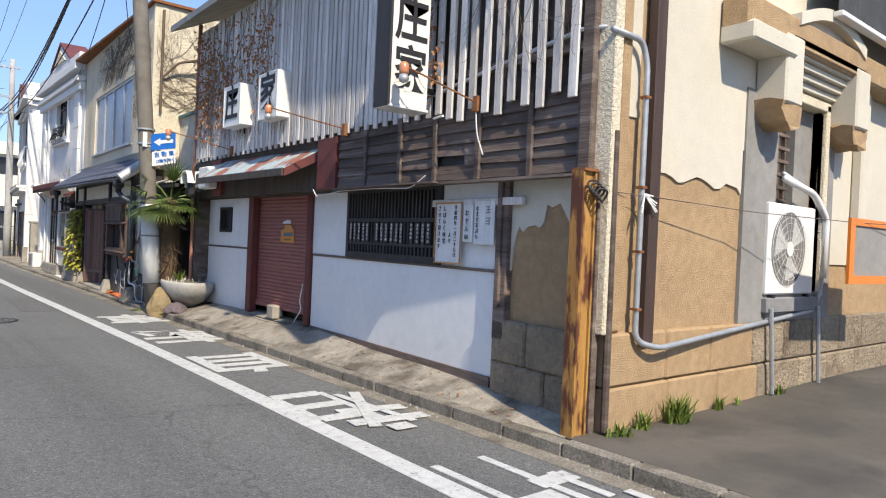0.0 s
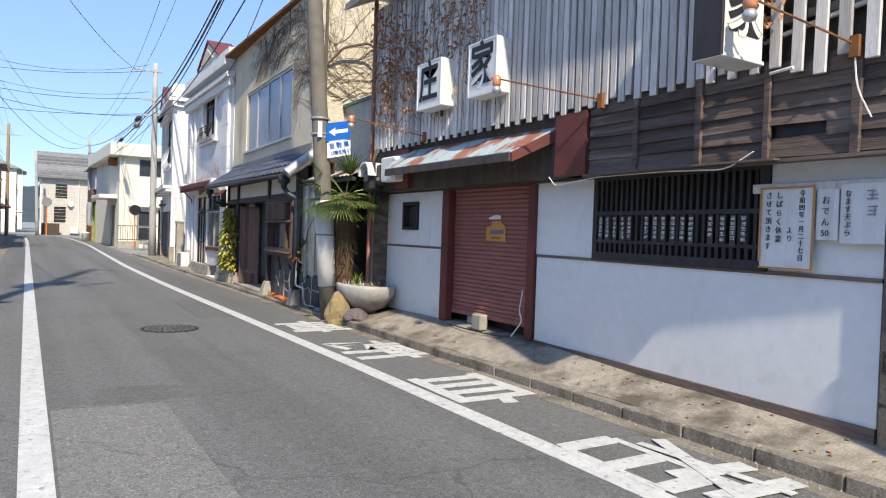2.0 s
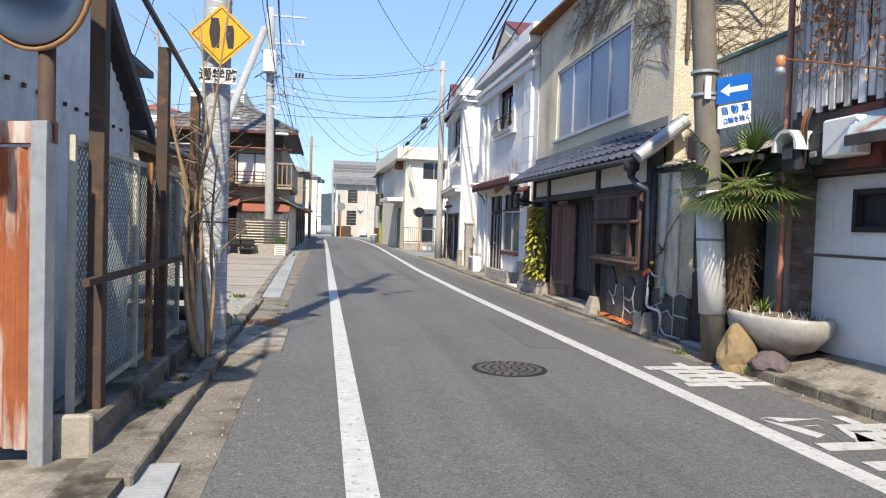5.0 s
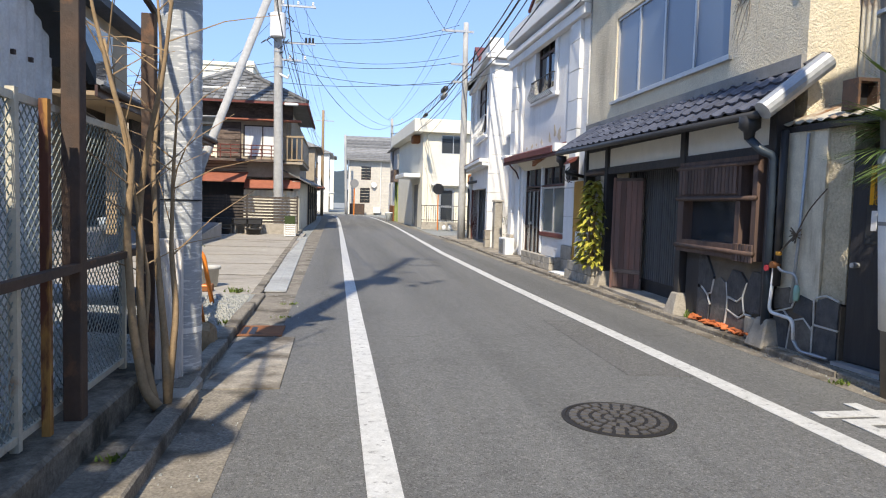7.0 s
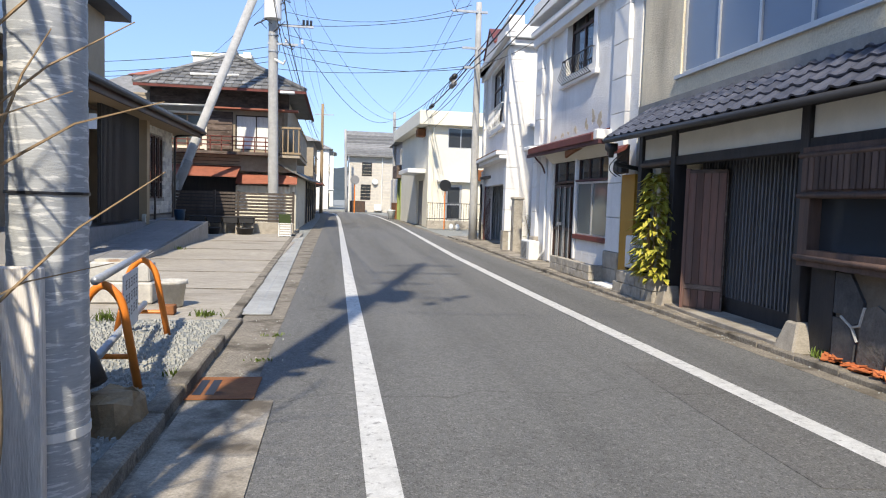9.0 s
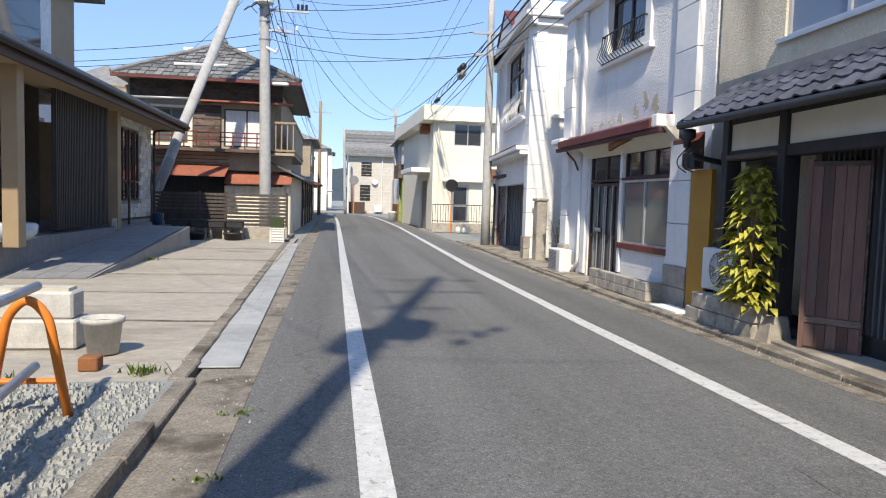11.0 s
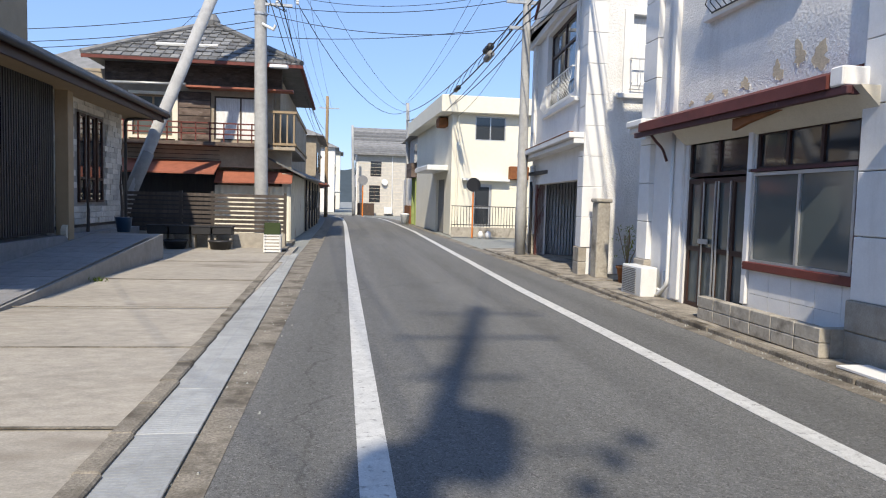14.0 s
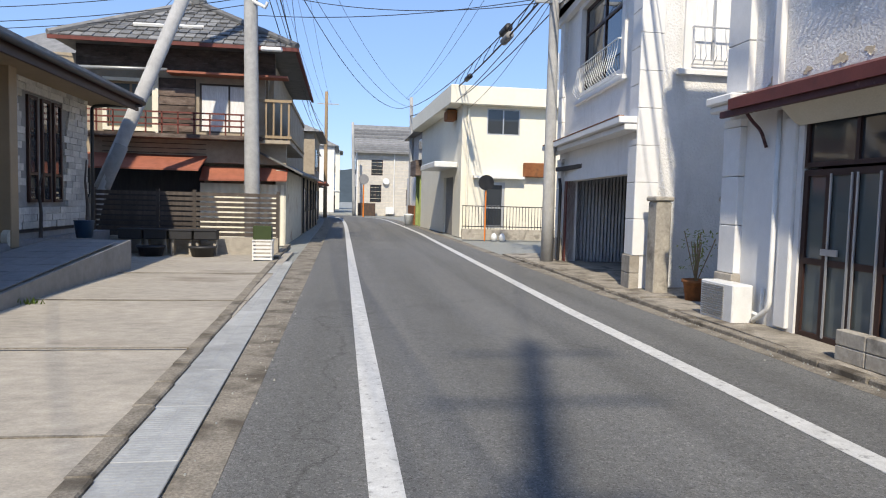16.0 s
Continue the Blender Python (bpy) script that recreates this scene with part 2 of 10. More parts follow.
def bars(w, u0, u1, z0, z1, d, cols, rnd, bm=None, ink=0.5):
    """Unreadable upright writing: columns of short strokes."""
    bm = bm or B()
    cw = (u1 - u0) / cols
    for c in range(cols):
        cu, z = u0 + cw * (c + 0.5), z1
        while z > z0 + cw * 0.6:
            h = cw * 0.75
            for k in range(3):
                zz = z - h * (k + 0.5) / 3 * 0.95
                a, b = cw * ink * rnd.uniform(0.25, 0.5), cw * ink * rnd.uniform(0.25, 0.5)
                box(bm, cu - a, cu + b, d, d + 0.0015, zz - h * 0.06, zz + h * 0.06, w)
            s = rnd.uniform(-0.25, 0.25) * cw * ink
            box(bm, cu + s - h * 0.06, cu + s + h * 0.06, d, d + 0.0018, z - h * 0.9, z - h * 0.1, w)
            z -= h * rnd.uniform(1.1, 1.35)
    return bm



def asphalt(name, base, seed=0.0, worn=0.12):
    """Asphalt: dark binder with pale and dark stones, wheel-worn bands along the street, stains and hairline cracks."""
    m = surf(name, base, tuple(c * 1.16 for c in base), scale=0.5, fine=120, rough=0.9, bump=0.9, grit=0.3, stain=tuple(c * 0.72 for c in base), amount=0.32, stain_scale=0.55, edge=0.3, fine_mix=0.6, mottle=0.12)
    t = m.node_tree
    N, L = t.nodes, t.links
    b = N["Principled BSDF"]
    geo = N.new("ShaderNodeNewGeometry")
    src = b.inputs["Base Color"].links[0].from_socket

    def mul(col, fac, dark):
        x = N.new("ShaderNodeMix")
        x.data_type, x.blend_type = "RGBA", "MULTIPLY"
        x.inputs[7].default_value = (dark, dark, dark * 0.98, 1)
        L.new(fac, x.inputs[0])
        L.new(col, x.inputs[6])
        return x.outputs[2]

    def span(sock, lo, hi):
        r = N.new("ShaderNodeMapRange")
        r.inputs[1].default_value, r.inputs[2].default_value = lo, hi
        L.new(sock, r.inputs[0])
        return r.outputs[0]

    stones = N.new("ShaderNodeTexVoronoi")
    stones.inputs["Scale"].default_value = 85.0
    L.new(geo.outputs["Position"], stones.inputs["Vector"])
    sep = N.new("ShaderNodeSeparateColor")
    L.new(stones.outputs["Color"], sep.inputs[0])
    src = mul(src, span(sep.outputs[0], 0.75, 0.95), 1.45)
    src = mul(src, span(sep.outputs[1], 0.7, 0.95), 0.66)
    mp = N.new("ShaderNodeMapping")
    mp.inputs["Scale"].default_value = (1.5, 0.045, 1.0)
    mp.inputs["Location"].default_value = (seed, 0.3, 0.0)
    L.new(geo.outputs["Position"], mp.inputs["Vector"])
    band = N.new("ShaderNodeTexNoise")
    band.inputs["Scale"].default_value, band.inputs["Detail"].default_value = 1.0, 3.0
    L.new(mp.outputs[0], band.inputs["Vector"])
    src = mul(src, span(band.outputs["Fac"], 0.4, 0.66), 1.0 + worn)
    src = mul(src, span(band.outputs["Fac"], 0.55, 0.34), 1.0 - worn)
    warp = N.new("ShaderNodeTexNoise")
    warp.inputs["Scale"].default_value, warp.inputs["Detail"].default_value = 1.4, 6.0
    L.new(geo.outputs["Position"], warp.inputs["Vector"])
    add = N.new("ShaderNodeMix")
    add.data_type = "VECTOR"
    add.inputs[0].default_value = 0.45
    L.new(geo.outputs["Position"], add.inputs[4])
    L.new(warp.outputs["Color"], add.inputs[5])
    crack = N.new("ShaderNodeTexVoronoi")
    crack.feature = "DISTANCE_TO_EDGE"
    crack.inputs["Scale"].default_value = 0.2
    L.new(add.outputs[1], crack.inputs["Vector"])
    src = mul(src, span(crack.outputs["Distance"], 0.002, 0.0006), 0.75)
    L.new(src, b.inputs["Base Color"])
    return m


ASPHALT = asphalt("asphalt", (0.138, 0.138, 0.136))
ASPHALT_PATCH = asphalt("asphalt_patch", (0.19, 0.187, 0.18), 3.0, 0.05)
ASPHALT_DARK = asphalt("asphalt_seam", (0.128, 0.126, 0.123), 7.0, 0.05)
GUTTER = surf("gutter_concrete", (0.25, 0.222, 0.18), (0.165, 0.15, 0.125), scale=1.6, fine=55, rough=0.94, bump=0.7, stain=(0.085, 0.072, 0.055), amount=0.46, stain_scale=2.2, edge=0.16, fine_mix=0.6, grit=0.3, mottle=0.2)
MOSSCON = surf("mossy_concrete", (0.23, 0.205, 0.165), (0.14, 0.125, 0.1), scale=1.8, fine=40, rough=0.95, bump=0.8, stain=(0.05, 0.045, 0.032), amount=0.56, stain_scale=2.6, edge=0.14, fine_mix=0.5, grit=0.35, mottle=0.22)
CONCRETE = surf("concrete", (0.38, 0.345, 0.29), (0.29, 0.265, 0.225), scale=0.7, fine=60, rough=0.92, bump=0.4, stain=(0.19, 0.16, 0.125), amount=0.36, stain_scale=0.9, edge=0.2, stretch=(0.8, 1.3, 1), stain_stretch=(0.5, 1.5, 1), fine_mix=0.4, mottle=0.16)
WALK = surf("walk_concrete", (0.35, 0.315, 0.26), (0.22, 0.198, 0.165), scale=1.6, fine=60, rough=0.93, bump=0.6, stain=(0.11, 0.093, 0.072), amount=0.5, stain_scale=2.0, edge=0.16, fine_mix=0.5, grit=0.4, mottle=0.2)
ROADWHITE = surf("road_white", (0.56, 0.56, 0.54), (0.46, 0.46, 0.445), scale=3, fine=90, rough=0.75, bump=0.4, stain=(0.27, 0.27, 0.26), amount=0.3, stain_scale=16, edge=0.1, fine_mix=0.35)
PANEL = surf("painted_panel", (0.78, 0.785, 0.78), (0.72, 0.725, 0.72), scale=0.8, fine=80, rough=0.55, bump=0.06, stain=(0.4, 0.41, 0.42), amount=0.2, stain_scale=1.5, edge=0.3, fine_mix=0.08, mottle=0.035)
OLDWOOD = surf("weathered_board", (0.085, 0.06, 0.05), (0.32, 0.255, 0.215), scale=2.0, fine=30, rough=0.85, bump=0.6, stretch=(1, 0.18, 3), stain=(0.26, 0.22, 0.19), amount=0.3, stain_scale=3, edge=0.2, rand=0.35, fine_mix=0.65, grit=0.25, mottle=0.2)
SLATWOOD = surf("grey_slat", (0.66, 0.63, 0.6), (0.47, 0.44, 0.41), scale=2.5, fine=40, rough=0.9, bump=0.6, stretch=(4, 4, 0.35), stain=(0.16, 0.13, 0.11), amount=0.26, stain_scale=3, edge=0.2, rand=0.25, fine_mix=0.4)
DARKWOOD = surf("dark_wood", (0.055, 0.045, 0.04), (0.1, 0.082, 0.068), scale=3, fine=40, rough=0.7, bump=0.4, stretch=(3, 3, 0.4), rand=0.2)
# black-stained timber; also the painted shade of sheets set behind openings
BLACKWOOD_AND_SHADE = surf("black_timber_and_shade", (0.03, 0.029, 0.031), (0.05, 0.046, 0.045), scale=3, fine=40, rough=0.6, bump=0.3, stretch=(3, 3, 0.4))
REDPAINT = surf("red_brown_paint", (0.16, 0.045, 0.035), (0.12, 0.035, 0.03), scale=2, fine=50, rough=0.6, bump=0.15, stain=(0.07, 0.03, 0.025), amount=0.3, stain_scale=2.5, edge=0.2)
SHUTTER = surf("shutter_paint", (0.33, 0.125, 0.105), (0.27, 0.105, 0.09), scale=1.5, fine=50, rough=0.5, bump=0.1, stain=(0.12, 0.05, 0.04), amount=0.25, stain_scale=2.2, edge=0.3)
STUCCO_BROWN = surf("brown_stucco", (0.47, 0.325, 0.185), (0.4, 0.27, 0.155), scale=1.0, fine=90, rough=0.95, bump=0.7, stain=(0.4, 0.3, 0.19), amount=0.22, stain_scale=1.4, edge=0.2, fine_mix=0.35, dist=0.03)
PLASTER = surf("white_plaster", (0.61, 0.57, 0.48), (0.53, 0.485, 0.395), scale=0.7, fine=60, rough=0.8, bump=0.12, stain=(0.55, 0.43, 0.3), amount=0.18, stain_scale=0.8, edge=0.35, stain_stretch=(1.4, 1.4, 0.35), mottle=0.035)
STONE = surf("rough_stone", (0.38, 0.305, 0.215), (0.25, 0.2, 0.145), scale=2.5, fine=22, rough=0.95, bump=1.0, dist=0.06, stain=(0.12, 0.07, 0.055), amount=0.3, stain_scale=2, edge=0.2, rand=0.15, fine_mix=0.4)
CREAM = surf("cream_stucco", (0.76, 0.68, 0.52), (0.66, 0.58, 0.44), scale=1.2, fine=38, rough=0.95, bump=1.0, dist=0.03, stain=(0.33, 0.29, 0.22), amount=0.3, stain_scale=0.9, edge=0.3, stain_stretch=(1, 1, 0.35), fine_mix=0.3, mottle=0.035)
WHITEWALL = surf("white_stucco", (0.78, 0.77, 0.75), (0.7, 0.69, 0.67), scale=0.8, fine=26, rough=0.92, bump=1.0, dist=0.025, stain=(0.46, 0.45, 0.43), amount=0.3, stain_scale=1.0, edge=0.35, stain_stretch=(1.6, 1.6, 0.3), fine_mix=0.12, mottle=0.035)
WHITEPAINT = surf("white_render", (0.77, 0.76, 0.74), (0.69, 0.685, 0.67), scale=0.8, fine=60, rough=0.85, bump=0.15, stain=(0.5, 0.49, 0.46), amount=0.22, stain_scale=1.2, edge=0.3, stain_stretch=(2, 2, 0.3), fine_mix=0.1, mottle=0.035)
CREAMWALL = surf("cream_siding", (0.78, 0.74, 0.62), (0.73, 0.69, 0.575), scale=0.5, fine=50, rough=0.8, bump=0.08, fine_mix=0.08, mottle=0.035)
TILE = surf("roof_tile_slate_blue", (0.085, 0.09, 0.115), (0.06, 0.065, 0.085), scale=4, fine=50, rough=0.45, bump=0.15, rand=0.3, spec=0.5)
GREYTILE = surf("grey_roof_tile", (0.21, 0.21, 0.205), (0.12, 0.12, 0.12), scale=3, fine=40, rough=0.6, bump=0.3, rand=0.35)
RUST = surf("rust", (0.2, 0.075, 0.03), (0.3, 0.13, 0.05), scale=3, fine=40, rough=0.9, bump=0.4, stain=(0.06, 0.03, 0.02), amount=0.35, stain_scale=3, edge=0.2)
RUSTPAINT = surf("rusting_paint", (0.4, 0.22, 0.06), (0.33, 0.15, 0.045), scale=3, fine=30, rough=0.75, bump=0.4, stain=(0.1, 0.035, 0.02), amount=0.5, stain_scale=4, edge=0.08, stretch=(2, 2, 0.5))
RUSTSHEET = surf("rusted_sheet", (0.32, 0.1, 0.04), (0.2, 0.06, 0.03), scale=2, fine=30, rough=0.85, bump=0.3, stain=(0.52, 0.48, 0.44), amount=0.5, stain_scale=1.4, edge=0.12, stain_stretch=(3, 3, 0.5))
DARKSTEEL = surf("dark_rusty_steel", (0.06, 0.045, 0.038), (0.1, 0.06, 0.04), scale=4, fine=40, rough=0.75, bump=0.3, stain=(0.2, 0.1, 0.05), amount=0.3, stain_scale=5, edge=0.15)
AWNING = surf("awning_sheet", (0.38, 0.48, 0.5), (0.44, 0.5, 0.5), scale=3, fine=30, rough=0.6, bump=0.2, stain=(0.3, 0.12, 0.08), amount=0.42, stain_scale=2.2, edge=0.08)
POLE = surf("pole_concrete", (0.42, 0.42, 0.41), (0.34, 0.34, 0.335), scale=2, fine=60, rough=0.9, bump=0.3, stain=(0.27, 0.27, 0.26), amount=0.3, stain_scale=2, edge=0.3, stain_stretch=(3, 3, 0.4))
POLEWRAP = surf("pole_wrap_grey", (0.4, 0.42, 0.44), (0.34, 0.36, 0.38), scale=1.5, fine=20, rough=0.5, bump=0.25, stretch=(1, 1, 6), stain=(0.62, 0.63, 0.63), amount=0.34, stain_scale=5, edge=0.05, stain_stretch=(1.6, 1.6, 11), mottle=0.06)
WHITEENAMEL = plain("white_enamel", (0.75, 0.75, 0.73), 0.35)
SIGNWHITE = surf("sign_acrylic", (0.78, 0.77, 0.73), (0.72, 0.71, 0.67), scale=2, fine=60, rough=0.35, bump=0.03, stain=(0.55, 0.5, 0.42), amount=0.16, stain_scale=2, edge=0.3, fine_mix=0.06, mottle=0.035)
INK = plain("black_ink", (0.02, 0.02, 0.025), 0.6)
PAPER = surf("paper", (0.75, 0.75, 0.74), (0.68, 0.68, 0.68), scale=4, fine=50, rough=0.85, bump=0.15, fine_mix=0.06, mottle=0.035)
TANPAPER = plain("tape_tan", (0.6, 0.28, 0.07), 0.6)
GLASSD = glass_mat("dark_window_glass", (0.035, 0.04, 0.045), 0.05)
GLASSB = glass_mat("bluish_frosted_glass", (0.13, 0.17, 0.24), 0.25)
GLASSG = glass_mat("grey_green_glass", (0.1, 0.12, 0.12), 0.1)
ALU = plain("aluminium", (0.55, 0.56, 0.57), 0.4, 0.6)
GALV = surf("galvanised_steel", (0.45, 0.47, 0.49), (0.38, 0.4, 0.42), scale=5, fine=40, rough=0.45, bump=0.1, metal=0.5, fine_mix=0.15)
BLACKMETAL = plain("black_metal", (0.02, 0.02, 0.022), 0.45)
DARKPLASTIC = plain("dark_plastic", (0.03, 0.03, 0.032), 0.5)
ORANGE = plain("orange_paint", (0.75, 0.22, 0.03), 0.4)
YELLOW = plain("sign_yellow", (0.85, 0.4, 0.01), 0.4)
BLUE = plain("sign_blue", (0.01, 0.14, 0.55), 0.4)
TERRACOTTA = surf("orange_shards", (0.55, 0.17, 0.06), (0.42, 0.12, 0.045), scale=8, fine=50, rough=0.9, bump=0.3, rand=0.3)
BARK = surf("twig_bark", (0.34, 0.24, 0.14), (0.24, 0.17, 0.1), scale=6, fine=50, rough=0.9, bump=0.4)
VINE = surf("dry_vine", (0.12, 0.09, 0.065), (0.16, 0.12, 0.085), scale=6, fine=50, rough=0.9, bump=0.3)
DEADLEAF = surf("dead_leaf", (0.45, 0.22, 0.1), (0.3, 0.14, 0.06), scale=12, fine=60, rough=0.9, bump=0.2)
PALMLEAF = surf("palm_leaf", (0.17, 0.23, 0.06), (0.11, 0.17, 0.045), scale=4, fine=50, rough=0.5, bump=0.1)
LEAF = surf("green_leaf", (0.11, 0.18, 0.022), (0.4, 0.38, 0.045), scale=9, fine=50, rough=0.5, bump=0.1)
GRASS = surf("weed_green", (0.09, 0.15, 0.02), (0.16, 0.2, 0.04), scale=9, fine=50, rough=0.7, bump=0.1)
PALMBARK = surf("palm_fibre", (0.13, 0.085, 0.05), (0.075, 0.05, 0.03), scale=8, fine=40, rough=0.95, bump=0.8)
BLUEGREYSHEET = surf("blue_grey_sheet", (0.74, 0.77, 0.77), (0.66, 0.69, 0.7), scale=1, fine=50, rough=0.7, bump=0.1, stain=(0.2, 0.2, 0.2), amount=0.25, stain_scale=1, edge=0.3)
SHEDROOF = surf("dark_shed_roof", (0.045, 0.05, 0.055), (0.07, 0.07, 0.075), scale=2, fine=40, rough=0.7, bump=0.2)
MESHGREEN = plain("fence_mesh_paint", (0.24, 0.27, 0.25), 0.5)
GRAVEL = surf("gravel_ground", (0.3, 0.31, 0.29), (0.21, 0.217, 0.2), scale=3, fine=60, rough=0.95, bump=1.0, dist=0.02, fine_mix=0.6)
GREYRENDER = surf("grey_ramp_tile", (0.24, 0.24, 0.245), (0.19, 0.19, 0.195), scale=1.2, fine=60, rough=0.8, bump=0.15)
GREYSIDE = surf("grey_ramp_render", (0.28, 0.272, 0.258), (0.22, 0.213, 0.2), scale=1.2, fine=60, rough=0.9, bump=0.2)
TANPOST = plain("tan_post", (0.33, 0.245, 0.15), 0.6)
STACKSTONE = surf("stacked_pale_stone", (0.55, 0.53, 0.48), (0.42, 0.4, 0.37), scale=5, fine=40, rough=0.9, bump=0.6, rand=0.22)
BROWNWALL = surf("brown_siding", (0.4, 0.34, 0.26), (0.31, 0.26, 0.2), scale=1, fine=50, rough=0.85, bump=0.2)
REDSHEET = surf("red_tin", (0.34, 0.12, 0.075), (0.27, 0.1, 0.065), scale=2, fine=40, rough=0.6, bump=0.15)
CURTAIN = surf("white_curtain", (0.82, 0.82, 0.81), (0.7, 0.7, 0.69), scale=3, fine=20, rough=0.9, bump=0.4, stretch=(6, 6, 0.5))
BLOCK = surf("concrete_block", (0.42, 0.385, 0.325), (0.29, 0.265, 0.225), scale=5, fine=26, rough=0.95, bump=0.6, stain=(0.13, 0.115, 0.09), amount=0.35, stain_scale=2.5, edge=0.2)
HILL = surf("far_hill", (0.055, 0.075, 0.09), (0.045, 0.06, 0.07), scale=0.02, fine=0.3, rough=1.0, bump=0)
CAST = surf("cast_iron", (0.03, 0.028, 0.026), (0.035, 0.032, 0.03), scale=6, fine=50, rough=0.6, bump=0.2, metal=0.3)
OCHRE = plain("ochre_board", (0.42, 0.22, 0.03), 0.6)
FRIEZE = surf("frieze_plaster", (0.82, 0.79, 0.7), (0.76, 0.73, 0.64), rough=0.85, bump=0.1, fine_mix=0.06, mottle=0.035)
BULB = glass_mat("orange_glass", (0.55, 0.22, 0.1), 0.2)

POLEBROWN = surf("brown_pole_concrete", (0.2, 0.18, 0.155), (0.15, 0.135, 0.115), scale=2, fine=60, rough=0.9, bump=0.3, stain=(0.1, 0.09, 0.075), amount=0.3, stain_scale=2, edge=0.3, stain_stretch=(3, 3, 0.4))
STUDIRON = surf("worn_iron", (0.16, 0.15, 0.14), (0.2, 0.185, 0.17), scale=6, fine=50, rough=0.5, bump=0.2, metal=0.6)
FANGREY = plain("fan_shadow_grey", (0.2, 0.19, 0.18), 0.6)
FANBLADE = plain("fan_blade_grey", (0.5, 0.49, 0.47), 0.5)
YARD = surf("yard_concrete", (0.12, 0.107, 0.09), (0.07, 0.063, 0.053), scale=0.9, fine=60, rough=0.93, bump=0.5, stain=(0.06, 0.055, 0.05), amount=0.5, stain_scale=0.7, edge=0.15)

POTGREY = surf("pale_pot_plastic", (0.5, 0.49, 0.46), (0.42, 0.41, 0.38), scale=3, rough=0.6, bump=0.1, stain=(0.3, 0.27, 0.22), amount=0.3, stain_scale=4, edge=0.3)
COVERGREY = surf("channel_cover_grey", (0.35, 0.36, 0.36), (0.29, 0.3, 0.3), scale=2, fine=50, rough=0.6, bump=0.2, stain=(0.22, 0.22, 0.21), amount=0.3, stain_scale=2, edge=0.3, rand=0.1)
FADEDINK = plain("faded_ink", (0.3, 0.3, 0.33), 0.8)

# ---- ground and road ----
def strip(left, right, z, name, material, label, category, thick=0.02):
    """A thin band between two plan lines."""
    bm = B()
    a = [[bm.verts.new((x, y, z + dz)) for dz in (0, -thick)] for x, y in left]
    b = [[bm.verts.new((x, y, z + dz)) for dz in (0, -thick)] for x, y in right]
    for i in range(len(a) - 1):
        bm.faces.new((a[i][0], b[i][0], b[i + 1][0], a[i + 1][0]))
        bm.faces.new((a[i][0], a[i + 1][0], a[i + 1][1], a[i][1]))
        bm.faces.new((b[i][0], b[i][1], b[i + 1][1], b[i + 1][0]))
    bm.faces.new((a[0][0], a[0][1], b[0][1], b[0][0]))
    return solo(name, finish(bm), material, label, category, kind="structure")


def bend(x, y):
    """The street runs nearly straight to y = 72 and then turns to the left."""
    return x - (max(0, y - 52) ** 2) * 0.0006 - (max(0, y - 72) ** 2) * 0.02, y


YS = [-60, -30, -10, 0, 10, 20, 30, 40, 50, 55, 60, 65, 70, 75, 80, 85, 90, 100, 110, 125, 140]
ground = solo("ground", bx(-1500, 1500, -1500, 1500, -1.0, -0.03), GRAVEL, "grey gravelly open ground around the street", "ground", kind="structure")
strip([bend(-1.5, y) for y in YS], [bend(3.95, y) for y in YS], 0.0, "road", ASPHALT, "grey worn asphalt street with faint patches", "road", 0.05)
strip([bend(-0.4, y) for y in YS[2:]], [bend(-0.22, y) for y in YS[2:]], 0.005, "edge_line_1", ROADWHITE, "white painted edge line on the asphalt", "road marking", 0.004)


def rline(y):
    return 2.66 - 0.2 * max(0.0, min(1.0, (y - 8) / 12)) + 0.45 * max(0.0, min(1.0, (y - 28) / 22))


YR = [-60, -20, 0, 3, 6, 9, 12, 15, 18, 21, 24, 28, 32, 36, 40, 45, 50, 55, 60, 65, 70, 75, 80, 90, 100, 120, 140]
strip([bend(rline(y), y) for y in YR], [bend(rline(y) + 0.18, y) for y in YR], 0.005, "edge_line_2", ROADWHITE, "white painted edge line beside the road lettering", "road marking", 0.004)
strip([(-0.2, 6.0), (-0.2, 8.22)], [(0.64, 5.6), (0.62, 8.15)], 0.006, "asphalt_patch", ASPHALT_PATCH, "paler square patch of repaired asphalt", "road patch", 0.005)
strip([(1.98, 13.6), (2.02, 15), (2.08, 16.4)], [(2.62, 13.5), (2.55, 15), (2.5, 16.4)], 0.0045, "asphalt_patch", ASPHALT_DARK, "darker resurfaced square beside the edge line", "road patch", 0.004)
strip([(0.1, 8.3), (0.2, 8.9)], [(1.5, 8.25), (1.35, 8.7)], 0.0045, "asphalt_patch", ASPHALT_DARK, "small dark smear of asphalt at the patch", "road patch", 0.004)
# gutters and kerbs
strip([bend(3.66, y) for y in YS], [bend(3.95, y) for y in YS], 0.003, "gutter_1", GUTTER, "stained concrete gutter strip along the street", "gutter", 0.01)
YL = [-60, -10, 0, 8, 12, 13.5, 15, 18, 22, 30, 36, 42, 50, 55, 60, 65, 70, 75, 80, 90, 100, 120, 140]
strip([bend(-1.62, y) for y in YL], [bend(-1.15, y) for y in YL], 0.004, "gutter_2", GUTTER, "stained concrete gutter strip with cracks", "gutter", 0.01)
KY = [12.5 + i * 0.6 for i in range(40)]

